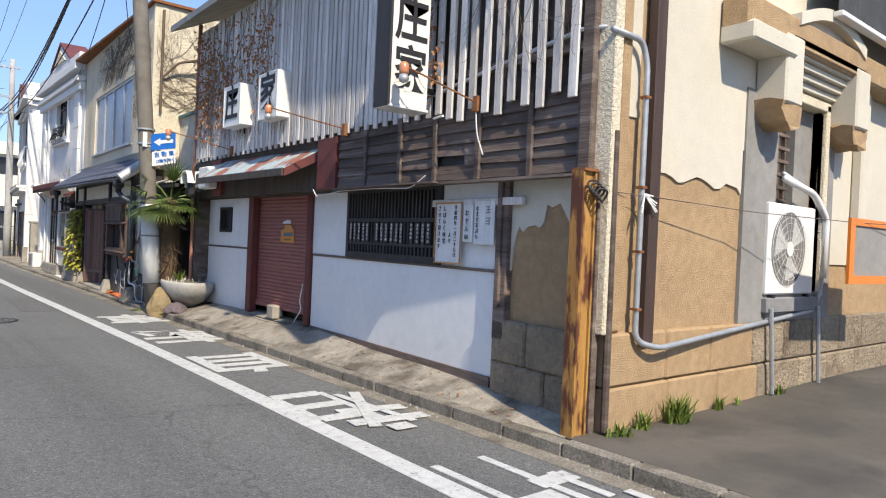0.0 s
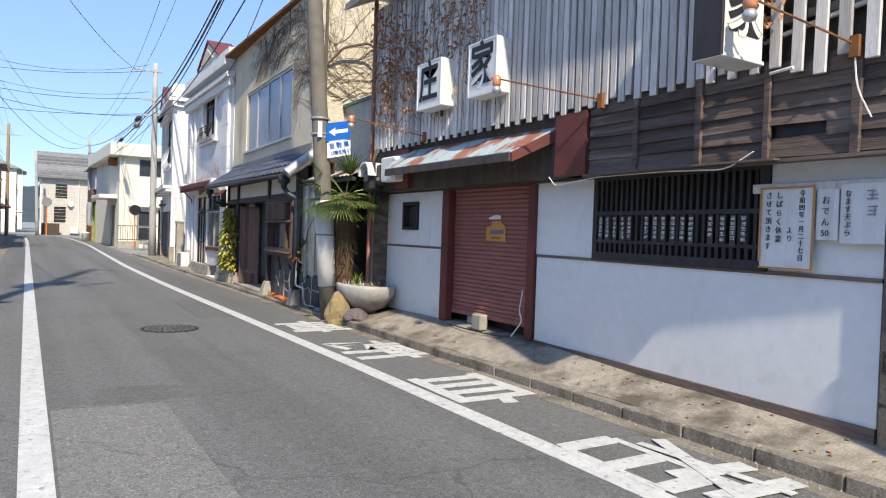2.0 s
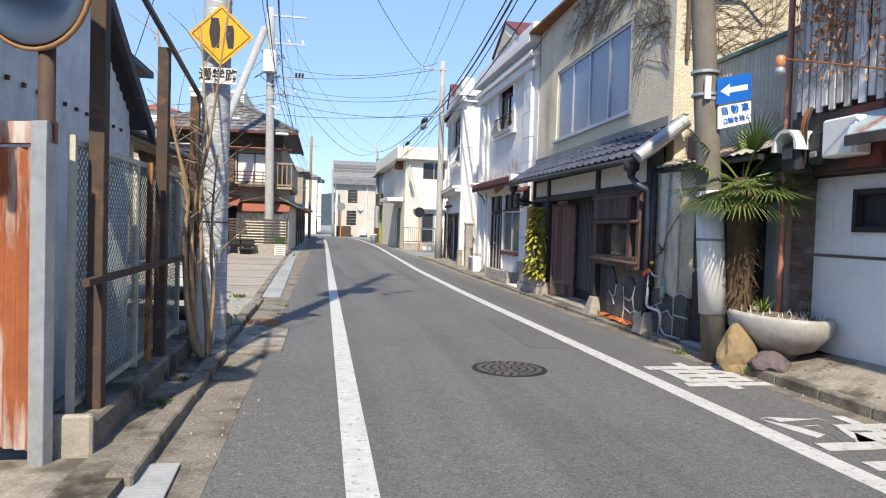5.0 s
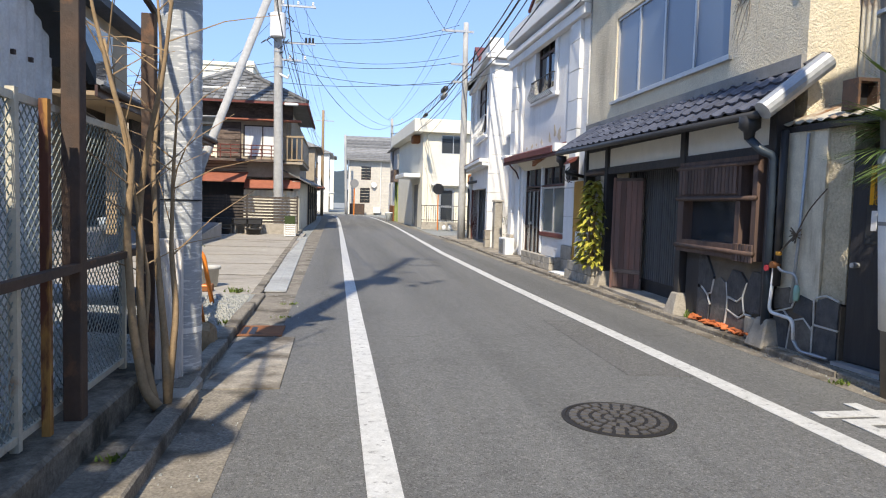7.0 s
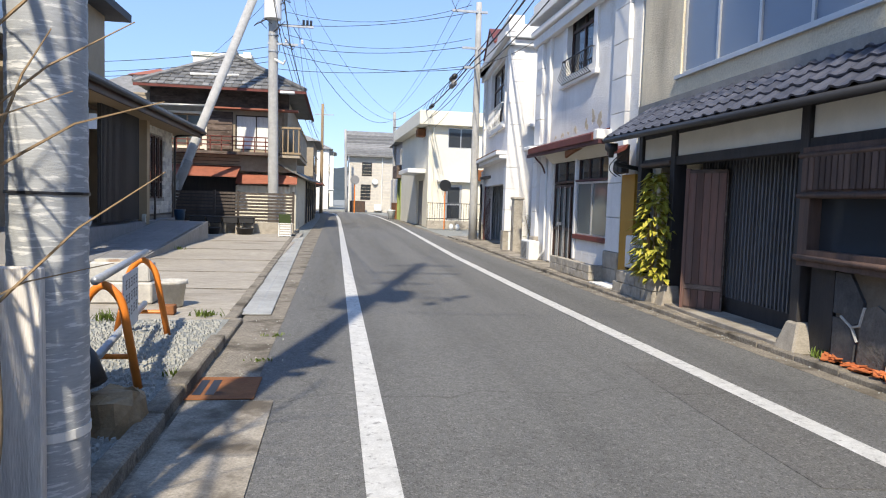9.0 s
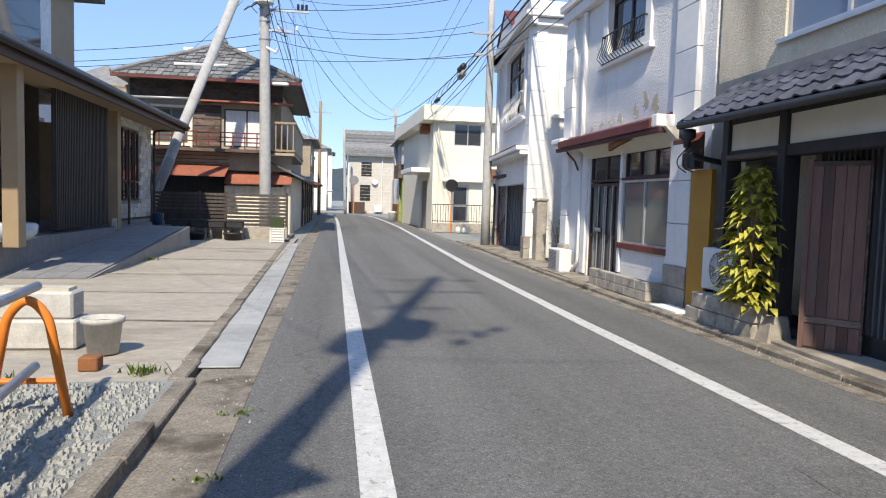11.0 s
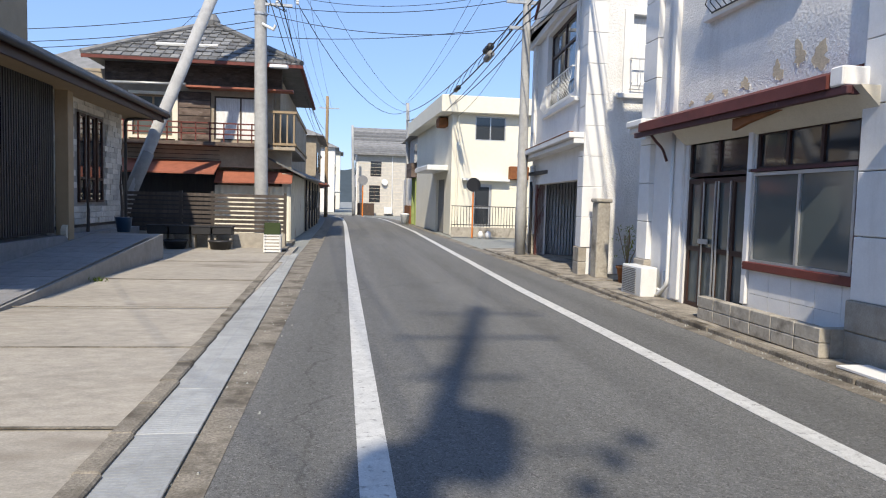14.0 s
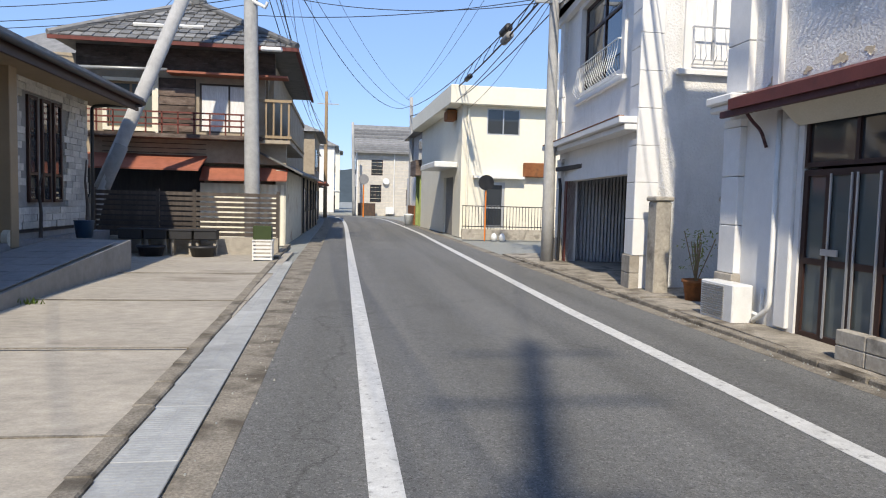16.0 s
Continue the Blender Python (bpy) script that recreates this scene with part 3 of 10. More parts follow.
# kerb stones, one by one
kerb_bm = B()
box(kerb_bm, -0.06, 0.06, 0, 0.594, -0.05, 0.105, bev=0.012)
kerb_me = link_mesh("kerb_stone", kerb_bm, GUTTER)
kerb = thing("kerb_1", "worn low concrete kerb stones along the gutter", "kerb", (3.9, 2, 0), kind="structure")
for i in range(-6, 58):
    y = 2.0 + i * 0.6
    low = -0.045 if y > 12.6 else 0.0
    if 29.0 < y < 30.0 or y > 36.2:
        low = -0.075
    piece("kerb_stone", kerb_me, kerb, pose(3.9 + random.uniform(-0.006, 0.006) + max(0, y - 27) * 0.02, y, low + random.uniform(-0.008, 0.008), 0, 0, random.uniform(-0.5, 0.5)))
kerb_me2 = link_mesh("kerb_stone", bx(-0.07, 0.07, 0, 0.594, -0.05, 0.1, bev=0.012), GUTTER)
kerb2 = thing("kerb_2", "worn concrete kerb at the fenced yard and drive", "kerb", (-1.62, 8, 0), kind="structure")
for i in range(0, 70):
    y = -2.0 + i * 0.6
    if 3.5 < y < 9.3:
        continue
    piece("kerb_stone", kerb_me2, kerb2, pose((-1.58 if y < 13 else -1.66 if y < 18 else -1.74 - (y - 18.8) * 0.019) + random.uniform(-0.006, 0.006), y, -0.045 if 17 < y < 35 else random.uniform(-0.01, 0.01), 0, 0, random.uniform(-0.5, 0.5)))


def rise(x, y):
    """The walk in front of the shop climbs from the kerb to the wall."""
    t = max(0.0, min(1.0, (x - 3.96) / 0.62))
    s = 1.0 if y < 11.8 else max(0.15, 1 - (y - 11.8) / 1.2)
    return 0.09 + 0.19 * t * s + 0.012 * math.sin(y * 2.1 + x * 5)


def sheet(name, x0, x1, y0, y1, fz, mat, label, category, nx=8, ny=24, low=-0.05):
    bm = B()
    g = [[bm.verts.new((x0 + (x1 - x0) * i / nx, y0 + (y1 - y0) * j / ny, fz(x0 + (x1 - x0) * i / nx, y0 + (y1 - y0) * j / ny))) for j in range(ny + 1)] for i in range(nx + 1)]
    for i in range(nx):
        for j in range(ny):
            bm.faces.new((g[i][j], g[i + 1][j], g[i + 1][j + 1], g[i][j + 1]))
    rim = [e for e in bm.edges if e.is_boundary]
    ex = bmesh.ops.extrude_edge_only(bm, edges=rim)
    for v in ex["geom"]:
        if isinstance(v, bmesh.types.BMVert):
            v.co.z = low
    return solo(name, finish(bm), mat, label, category, kind="structure", smooth=False)


sheet("pavement_1", 3.963, 5.0, 3.27, 12.9, rise, WALK, "stained sloping concrete apron before the old shop", "pavement")
sheet("pavement_2", 3.963, 5.2, 12.905, 29.2, lambda x, y: 0.05 + 0.02 * math.sin(y), WALK, "narrow stained concrete strip before the houses", "pavement", 4, 40)
sheet("pavement_3", 3.963, 5.4, 29.205, 38.0, lambda x, y: 0.04 + 0.03 * (x - 4), WALK, "concrete apron before the garage", "pavement", 4, 20)
sheet("yard", 3.963, 14, -8, 3.265, lambda x, y: 0.1 + 0.012 * min(x - 3.96, 5) + 0.01 * math.sin(x * 1.3 + y), YARD, "stained concrete yard beside the storehouse wall", "pavement", 14, 14)
oil = B()
lathe(oil, (7.2, 1.2, 0.145), [(0.85, 0), (0.8, 0.006)], 28)
bmesh.ops.scale(oil, vec=(1.25, 0.75, 1), verts=oil.verts, space=Matrix.Translation((-7.2, -1.2, 0)))
solo("stain", oil, ASPHALT, "dark damp oily stain on the concrete yard", "stain", kind="structure")
sheet("verge", -1.85, -1.56, -4, 13.2, lambda x, y: 0.075 + 0.008 * math.sin(y * 3), MOSSCON, "mossy concrete strip between fence wall and gutter", "pavement", 2, 20)
sheet("driveway", -9.5, -1.8, 18.4, 37.4, lambda x, y: 0.035 + 0.01 * math.sin(y * 0.9), CONCRETE, "pale stained concrete driveway with joints", "driveway", 8, 24)
sheet("gravel_plot", -9.5, -1.735, 13.3, 18.395, lambda x, y: 0.03 + 0.015 * noise.noise(Vector((x * 2, y * 2, 0))), GRAVEL, "grey green gravel beside the barrier", "gravel", 24, 20)
jm = B()
for y, sl in ((20.9, 0.05), (23.2, 0.02), (25.6, 0.0), (28.6, 0.0), (32.0, 0)):
    hexa(jm, [(-9, y + sl * 7, 0.044), (-1.8, y, 0.044), (-1.8, y + 0.03, 0.044), (-9, y + 0.03 + sl * 7, 0.044), (-9, y + sl * 7, 0.052), (-1.8, y, 0.052), (-1.8, y + 0.03, 0.052), (-9, y + 0.03 + sl * 7, 0.052)])
solo("driveway_joint", finish(jm), GUTTER, "thin dark joints across the concrete driveway", "joint", kind="structure")

sheet("gate_apron", -6.5, -1.72, 2.5, 9.78, lambda x, y: 0.06, WALK, "stained concrete apron before the sheet gate", "pavement", 6, 8)
# steel channel covers
cov = B()
box(cov, -0.185, 0.185, 0, 0.99, 0, 0.016, bev=0.004)
for k in range(24):
    for sgn in (-1, 1):
        box(cov, sgn * 0.088 - 0.075, sgn * 0.088 + 0.075, 0.03 + k * 0.039, 0.043 + k * 0.039, 0.016, 0.0175)
cov_me = link_mesh("channel_cover", cov, COVERGREY)
chan = thing("drain_channel", "pale galvanised steel channel covers along the drive", "drain cover", (-1.6, 18.8, 0), kind="structure")
for i in range(16):
    piece("channel_cover", cov_me, chan, pose(-1.5 - 0.0195 * i, 18.85 + i, 0.012, 0, 0, 1.12))
chan2 = thing("drain_channel", "pale steel channel covers before the gate", "drain cover", (-1.5, 6, 0), kind="structure")
for i in range(5):
    piece("channel_cover", cov_me, chan2, pose(-1.49, 8.76 - i, 0.012, 0, 0, 2))
gr = thing("storm_grate", "rusted storm drain grate in the gutter", "drain cover", (-1.4, 15.5, 0), kind="structure")
part("frame", bx(-1.62, -1.12, 15.35, 15.95, 0.006, 0.014, bev=0.003), RUST, gr)
# raised black strips carry the slots' shade as colour; nothing is cut through
for k in range(2):
    part("slot", bx(-1.56 + k * 0.09, -1.5 + k * 0.09, 15.45, 15.85, 0.0145, 0.0165), BLACKMETAL, gr, "black strip painted as the shade of an open slot")
sheet("gutter_patch", -1.56, -0.98, 13.3, 15.3, lambda x, y: 0.012, WALK, "paler cracked concrete patch in the gutter", "gutter", 4, 8, -0.02)

# manhole
mh = thing("manhole_cover", "dark cast iron manhole cover with raised pattern", "manhole cover", (1.38, 12.42, 0))
bmx = B()
lathe(bmx, (1.38, 12.42, -0.01), [(0.39, 0), (0.39, 0.016), (0.365, 0.018), (0.36, 0.012)], 40)
part("rim", bmx, CAST, mh)
bmx = B()
for ring, r0, cnt in ((0, 0.07, 6), (1, 0.15, 12), (2, 0.23, 18), (3, 0.31, 24)):
    for k in range(cnt):
        a0, a1 = 2 * math.pi * k / cnt + ring * 0.2, 2 * math.pi * (k + 0.68) / cnt + ring * 0.2
        c = Vector((1.38, 12.42, 0))
        ps = [(r0 - 0.026, a0), (r0 - 0.026, a1), (r0 + 0.026, a1), (r0 + 0.026, a0)]
        hexa(bmx, [c + Vector((r * math.cos(a), r * math.sin(a), z)) for z in (0.0, 0.011) for r, a in ps])
part("stud", finish(bmx), STUDIRON, mh, "worn raised studs")

# road lettering, read from the other way
def stretched(ch, x, y, wide, tall):
    cu = bpy.data.curves.new("road_letter", "FONT")
    cu.body, cu.size, cu.extrude, cu.offset, cu.align_x, cu.align_y, cu.resolution_u = ch, 1.0, 0.003, 0.02, "CENTER", "CENTER", 2
    tmp = new("road_letter", cu)
    me = bpy.data.meshes.new_from_object(tmp.evaluated_get(bpy.context.evaluated_depsgraph_get()))
    bpy.data.objects.remove(tmp)
    co = [v.co for v in me.vertices]
    x0, x1, y0, y1 = min(c.x for c in co), max(c.x for c in co), min(c.y for c in co), max(c.y for c in co)
    for v in me.vertices:
        v.co.x = (v.co.x - (x0 + x1) / 2) / (x1 - x0) * wide
        v.co.y = (v.co.y - (y0 + y1) / 2) / (y1 - y0) * tall
        v.co.z += 0.003
    me.materials.clear()
    me.materials.append(ROADWHITE)
    ob = new("road_letter", me)
    ob.matrix_basis = pose(x, y, 0.003, 0, 0, 180)
    return tagged(ob, "white painted lettering on the asphalt", "road marking", "road lettering")


stretched("車", 3.36, 12.05, 0.95, 1.2)
stretched("転", 3.36, 9.85, 0.98, 1.3)
stretched("自", 3.3, 7.58, 0.85, 1.2)


def strokes(segs, w=0.1):
    bm = B()
    for k, (x0, y0, x1, y1) in enumerate(segs):
        lift = 0.0015 * k
        a, b = Vector((x0, y0, lift)), Vector((x1, y1, lift))
        d = (b - a).normalized()
        s = Vector((-d.y, d.x, 0)) * (w / 2 * (0.7 + 0.9 * abs(d.x)))
        hexa(bm, [a - s, b - s, b + s, a + s] + [p + Vector((0, 0, 0.006)) for p in (a - s, b - s, b + s, a + s)])
    return solo("road_letter", finish(bm), ROADWHITE, "white painted lettering on the asphalt", "road marking", group="road lettering")


strokes([(2.86, 5.8, 3.34, 5.8), (2.86, 5.8, 2.86, 4.9), (3.34, 5.8, 3.34, 4.75), (2.86, 5.35, 3.34, 5.35), (2.86, 4.92, 3.3, 4.92),
         (3.1, 5.05, 3.72, 4.95), (3.0, 4.68, 3.72, 4.62), (3.42, 5.62, 3.5, 4.5), (3.62, 5.62, 3.12, 4.5), (3.2, 4.4, 3.4, 4.4)])
strokes([(2.93, 3.52, 2.93, 2.0), (3.33, 3.5, 3.33, 2.5), (3.25, 2.9, 3.6, 2.9), (3.5, 3.0, 3.5, 2.5), (2.9, 2.7, 3.25, 2.7), (3.65, 2.5, 3.65, 1.9)])

# ---- the old timber shop ----
rs = random.Random(5)
W1, W1B, W1U = Yw(4.27, 3.4, 4.6, 8.3), Yw(4.6, 8.3, 4.6, 12.2), Yw(4.2, 3.39, 4.36, 12.24)
W1S = Xw(4.25, 3.2, 12.0, 3.2)
shop = thing("shop_house", "derelict two-storey timber shop with grey panels and slats", "house", (7.5, 7.8, 0))
part("inner_wall", bx(4.86, 11, 3.5, 12.15, 0, 5.0), DARKWOOD, shop, "dark inner wall behind the boards")
part("backing", bx(3.42, 12.2, -0.2, -0.05, 2.1, 5.05, W1U), DARKWOOD, shop, "dark boards behind the slats")
part("soffit", bx(3.42, 12.2, -0.55, -0.2, 2.08, 2.13, W1U), DARKWOOD, shop)
part("side_wall", bx(4.4, 11, 12.1, 12.2, 0, 5.0), OLDWOOD, shop)
rf = B()
hexa(rf, [W1U.p(3.2, 0.45, 5.0), W1U.p(12.5, 0.45, 5.0), (8, 12.5, 7.0), (8, 3.2, 7.0), W1U.p(3.2, 0.45, 5.1), W1U.p(12.5, 0.45, 5.1), (8, 12.5, 7.1), (8, 3.2, 7.1)])
hexa(rf, [(8, 3.2, 7.0), (8, 12.5, 7.0), (12, 12.5, 5.0), (12, 3.2, 5.0), (8, 3.2, 7.1), (8, 12.5, 7.1), (12, 12.5, 5.1), (12, 3.2, 5.1)])
part("roof", finish(rf), GREYTILE, shop, "dark tiled roof")

# grey panels of the ground floor
part("panel", bx(4.48, 8.3, -0.05, 0.0, 0.3, 1.255, W1), PANEL, shop, "large grey-white painted sheet")
part("panel", bx(4.48, 5.32, -0.05, 0.0, 1.275, 2.08, W1), PANEL, shop)
part("panel", bx(7.32, 8.45, -0.05, 0.0, 1.275, 2.12, W1), PANEL, shop)
part("panel_rail", bx(4.48, 8.3, -0.04, 0.012, 1.25, 1.28, W1), OLDWOOD, shop)
part("panel_sill", bx(4.48, 8.3, -0.12, 0.02, 0.14, 0.3, W1), OLDWOOD, shop, "rotten timber sill")
part("panel", bx(10.38, 12.12, -0.05, 0.0, 0.27, 1.265, W1B), PANEL, shop)
for a, b in ((10.38, 10.75), (10.755, 11.08), (11.58, 11.85), (11.855, 12.12)):
    part("board", bx(a, b, -0.05, 0.0, 1.285, 2.1, W1B), PANEL, shop)
part("board", bx(11.085, 11.575, -0.05, 0.0, 1.285, 1.53, W1B), PANEL, shop)
part("board", bx(11.085, 11.575, -0.05, 0.0, 1.93, 2.1, W1B), PANEL, shop)
hatch = part("hatch", opened(W1B, 11.1, 11.56, 1.52, 1.94, [(11.15, 11.51, 1.57, 1.89)], -0.05, 0.03), BLACKWOOD_AND_SHADE, shop, "small open hatch with dark frame")
# black backing gives the open hatch its shade by colour
part("hatch_back", bx(11.1, 11.56, -0.3, -0.06, 1.52, 1.94, W1B), BLACKWOOD_AND_SHADE, hatch)
part("panel_rail", bx(10.38, 12.12, -0.04, 0.01, 1.26, 1.29, W1B), OLDWOOD, shop)
part("corner_post", bx(12.13, 12.26, -0.1, 0.05, 0.1, 2.7, W1B), OLDWOOD, shop)
part("door_post", bx(10.2, 10.37, -0.08, 0.04, 0.28, 2.35, W1B, bev=0.01), REDPAINT, shop)
part("door_post", bx(8.32, 8.45, -0.08, 0.04, 0.28, 2.35, W1B, bev=0.01), REDPAINT, shop)

# roller shutter with real ribs
sh = part("roller_shutter", bx(8.45, 10.2, -0.12, -0.06, 2.1, 2.4, W1B), SHUTTER, shop, "faded red-brown roller shutter, not quite closed")
prof = [(0, 0), (0.012, 0.012), (0.014, 0.034), (0.006, 0.052)]
for k in range(31):
    slat_b = B()
    z = 0.45 + k * 0.055
    rows = [[slat_b.verts.new(W1B.p(u, -0.09 + d, z + dz)) for d, dz in prof + [(-0.006, 0.052), (-0.006, 0)]] for u in (8.45, 10.2)]
    for a in range(6):
        slat_b.faces.new((rows[0][a], rows[1][a], rows[1][(a + 1) % 6], rows[0][(a + 1) % 6]))
    for r in rows:
        slat_b.faces.new(r)
    part("shutter_slat", finish(slat_b), SHUTTER, sh)
part("shutter_bar", bx(8.47, 10.19, -0.1, -0.055, 0.4, 0.46, W1B, bev=0.008), SHUTTER, sh)
nb = plate(W1B, [(9.0, 1.4), (9.02, 1.6), (9.08, 1.62), (9.1, 1.66), (9.3, 1.66), (9.32, 1.6), (9.42, 1.58), (9.43, 1.41)], -0.07, -0.066)
part("notice", nb, TANPAPER, sh, "small faded orange notice")
part("notice_strip", plate(W1B, [(9.05, 1.5), (9.05, 1.55), (9.33, 1.545), (9.33, 1.495)], -0.066, -0.063), GLASSB, sh, "blue-grey strip with faded writing")
for a in (9.12, 9.17, 9.22, 9.27):
    part("notice_mark", plate(W1B, [(a, 1.435), (a, 1.46), (a + 0.03, 1.46), (a + 0.03, 1.435)], -0.066, -0.064), RUST, sh)
part("notice_scrap", plate(W1B, [(9.12, 1.68), (9.12, 1.73), (9.24, 1.735), (9.38, 1.7), (9.37, 1.68)], -0.07, -0.066), PAPER, sh, "torn paper remnant")
part("gap_panel", bx(9.5, 9.95, -0.2, -0.17, 0.25, 0.42, W1B), PANEL, shop)
# black sheet painted as the darkness under and behind the shutter
part("gap_dark", bx(8.4, 10.25, -0.6, -0.5, 0.1, 2.2, W1B), BLACKWOOD_AND_SHADE, shop)
part("lintel", bx(8.3, 10.4, -0.1, 0.06, 2.12, 2.3, W1B), DARKWOOD, shop)

# lattice window with menu strips
lat = part("lattice_window", opened(W1, 5.32, 7.32, 1.27, 2.1, [(5.4, 7.26, 1.35, 2.05)], -0.05, 0.03), BLACKWOOD_AND_SHADE, shop, "dark timber lattice over a shop window")
for k in range(26):
    part("lattice_bar", bx(5.42 + k * 0.071, 5.42 + k * 0.071 + 0.03, -0.02, 0.02, 1.35, 2.05, W1), BLACKWOOD_AND_SHADE, lat)
part("lattice_rail", bx(5.4, 7.26, -0.03, 0.028, 1.71, 1.75, W1), BLACKWOOD_AND_SHADE, lat)
part("lattice_rail", bx(5.4, 7.26, -0.03, 0.028, 1.44, 1.47, W1), BLACKWOOD_AND_SHADE, lat)
# black backing colours in the shaded room behind the lattice
part("lattice_back", bx(5.35, 7.3, -0.3, -0.28, 1.3, 2.08, W1), BLACKWOOD_AND_SHADE, lat)
for k in range(17):
    u = 5.5 + k * 0.105 + rs.uniform(-0.01, 0.01)
    if k in (4, 11):
        continue
    st = part("menu_strip", bx(u, u + 0.055, 0.028, 0.031, 1.47 + rs.uniform(-0.02, 0.02), 1.70, W1), DARKWOOD, lat, "dark wooden tag with white brushed writing")
    part("writing", bars(W1, u + 0.005, u + 0.05, 1.49, 1.69, 0.0315, 1, rs, ink=1.1), PAPER, st)

# stone and peeled plaster at the corner
part("timber_upright", bx(4.3, 4.46, -0.06, 0.03, 0.66, 2.1, W1, bev=0.008), OLDWOOD, shop)
part("timber_upright", bx(4.36, 4.42, 0.0, 0.06, 0.95, 2.08, W1, bev=0.006), OLDWOOD, shop)
part("stucco", bx(3.3, 4.32, -0.12, -0.045, 0.8, 2.1, W1), STUCCO_BROWN, shop, "bare brown stucco under fallen plaster")
edge = [(4.3, 2.1), (4.3, 1.28)]
for u, z in ((4.285, 1.32), (4.27, 1.5), (4.235, 1.62), (4.2, 1.66), (4.15, 1.63), (4.1, 1.68), (4.0, 1.69), (3.94, 1.67), (3.9, 1.72), (3.86, 1.85), (3.79, 1.83), (3.72, 1.88), (3.66, 1.8), (3.6, 1.7), (3.5, 1.62), (3.42, 1.64)):
    edge.append((u + rs.uniform(-0.008, 0.008), z + rs.uniform(-0.012, 0.012)))
edge.append((3.42, 2.1))
part("plaster", plate(W1, edge, -0.044, -0.02), PLASTER, shop, "remaining white plaster with a ragged edge")
st_rows = ((0.08, 0.46, (3.3, 3.78, 4.47)), (0.465, 0.84, (3.3, 3.52, 4.02, 4.47)))
for z0, z1, cuts in st_rows:
    for a, b in zip(cuts, cuts[1:]):
        bmx = bx(a + 0.006, b - 0.006, -0.1, 0.03, z0, z1, W1, bev=0.02)
        part("stone", bmx, STONE, shop)

# horizontal boards above
zs = [2.1, 2.23, 2.33, 2.44, 2.55, 2.65, 2.78]
cuts = [3.42, 3.96, 4.62, 5.25, 5.86, 6.53, 7.15]
for a, b in zip(cuts, cuts[1:]):
    for k, (z0, z1) in enumerate(zip(zs, zs[1:])):
        if a == 4.62 and k == 1:
            part("board", bx(a + 0.03, 4.82, 0.0, 0.014, z0, z1, W1U), OLDWOOD, shop)
            continue
        tilt = rs.uniform(-0.008, 0.008)
        bmx = B()
        z1b = z1 + 0.015
        hexa(bmx, [W1U.p(a + 0.02, 0.006, z0 + tilt), W1U.p(b - 0.005, 0.006, z0 - tilt), W1U.p(b - 0.005, 0.024, z0 - tilt), W1U.p(a + 0.02, 0.024, z0 + tilt),
                   W1U.p(a + 0.02, -0.01, z1b), W1U.p(b - 0.005, -0.01, z1b), W1U.p(b - 0.005, 0.002, z1b), W1U.p(a + 0.02, 0.002, z1b)])
        part("board", bmx, OLDWOOD, shop)
# thin black sheet puts the hole's shade into colour
part("board_hole", bx(4.82, 5.22, -0.04, -0.03, 2.22, 2.36, W1U), BLACKWOOD_AND_SHADE, shop, "black sheet painted as the shade in a square board hole")
for c in cuts[:-1]:
    part("batten", bx(c - 0.03 + rs.uniform(-0.01, 0.01), c + 0.03, 0.0, 0.045, 2.08, 2.8, W1U, bev=0.005), OLDWOOD, shop)
part("corner_post", bx(3.3, 3.42, -0.1, 0.06, 0.1, 3.6, W1U, bev=0.01), OLDWOOD, shop)
part("drip_board", bx(3.4, 7.15, -0.02, 0.09, 2.06, 2.085, W1U), OLDWOOD, shop)
tin = part("tin_drip", bx(5.1, 6.9, 0.0, 0.16, 2.07, 2.085, W1U), OLDWOOD, shop)

# slats of the upper floor
def slat_mesh(w, h):
    bm = bx(-w / 2, w / 2, 0, 0.03, 0, h, bev=0.004)
    return link_mesh("slat", bm, SLATWOOD)


wide_me = [slat_mesh(0.085, h) for h in (2.32, 2.26, 2.36)]
thin_me = [slat_mesh(0.075, h) for h in (2.22, 2.27)]
u, k = 3.5, 0
while u < 5.3:
    piece("slat", wide_me[k % 3], shop, W1U.m(u, 0.04, 5.0 - (2.32, 2.26, 2.36)[k % 3], radians(rs.uniform(-0.6, 0.6))))
    u += 0.165 + rs.uniform(-0.012, 0.012)
    k += 1
while u < 12.16:
    low = 0.0 if u < 7.2 else -0.02
    piece("slat", thin_me[k % 2], shop, W1U.m(u, 0.015 + rs.uniform(0, 0.012), 5.0 - (2.22, 2.27)[k % 2] + low, radians(rs.uniform(-0.5, 0.5))))
    u += 0.098 + rs.uniform(-0.008, 0.008)
    k += 1
part("slat_rail", bx(3.42, 5.4, -0.02, 0.038, 3.05, 3.11, W1U), OLDWOOD, shop)
part("slat_rail", bx(3.42, 12.2, -0.02, 0.012, 4.2, 4.28, W1U), OLDWOOD, shop)

# awning over the shutter
aw = part("awning", finish(hexa(bm0 := B(), [(3.98, 8.05, 2.36), (3.98, 10.98, 2.36), (4.42, 11.4, 2.68), (4.42, 7.62, 2.68), (3.98, 8.05, 2.375), (3.98, 10.98, 2.375), (4.42, 11.4, 2.695), (4.42, 7.62, 2.695)]) and bm0), AWNING, shop, "thin tin awning with flaking blue and red paint")
part("fascia", bx(8.05, 10.98, 0.0, 0.03, 2.27, 2.36, Yw(3.985, 8, 3.985, 12)), DARKWOOD, aw)
part("rafter", finish(hexa(bm0 := B(), [(3.98, 8.02, 2.26), (4.42, 7.6, 2.55), (4.42, 7.66, 2.55), (3.98, 8.08, 2.26), (3.98, 8.02, 2.36), (4.42, 7.6, 2.68), (4.42, 7.66, 2.68), (3.98, 8.08, 2.36)]) and bm0), REDPAINT, aw)
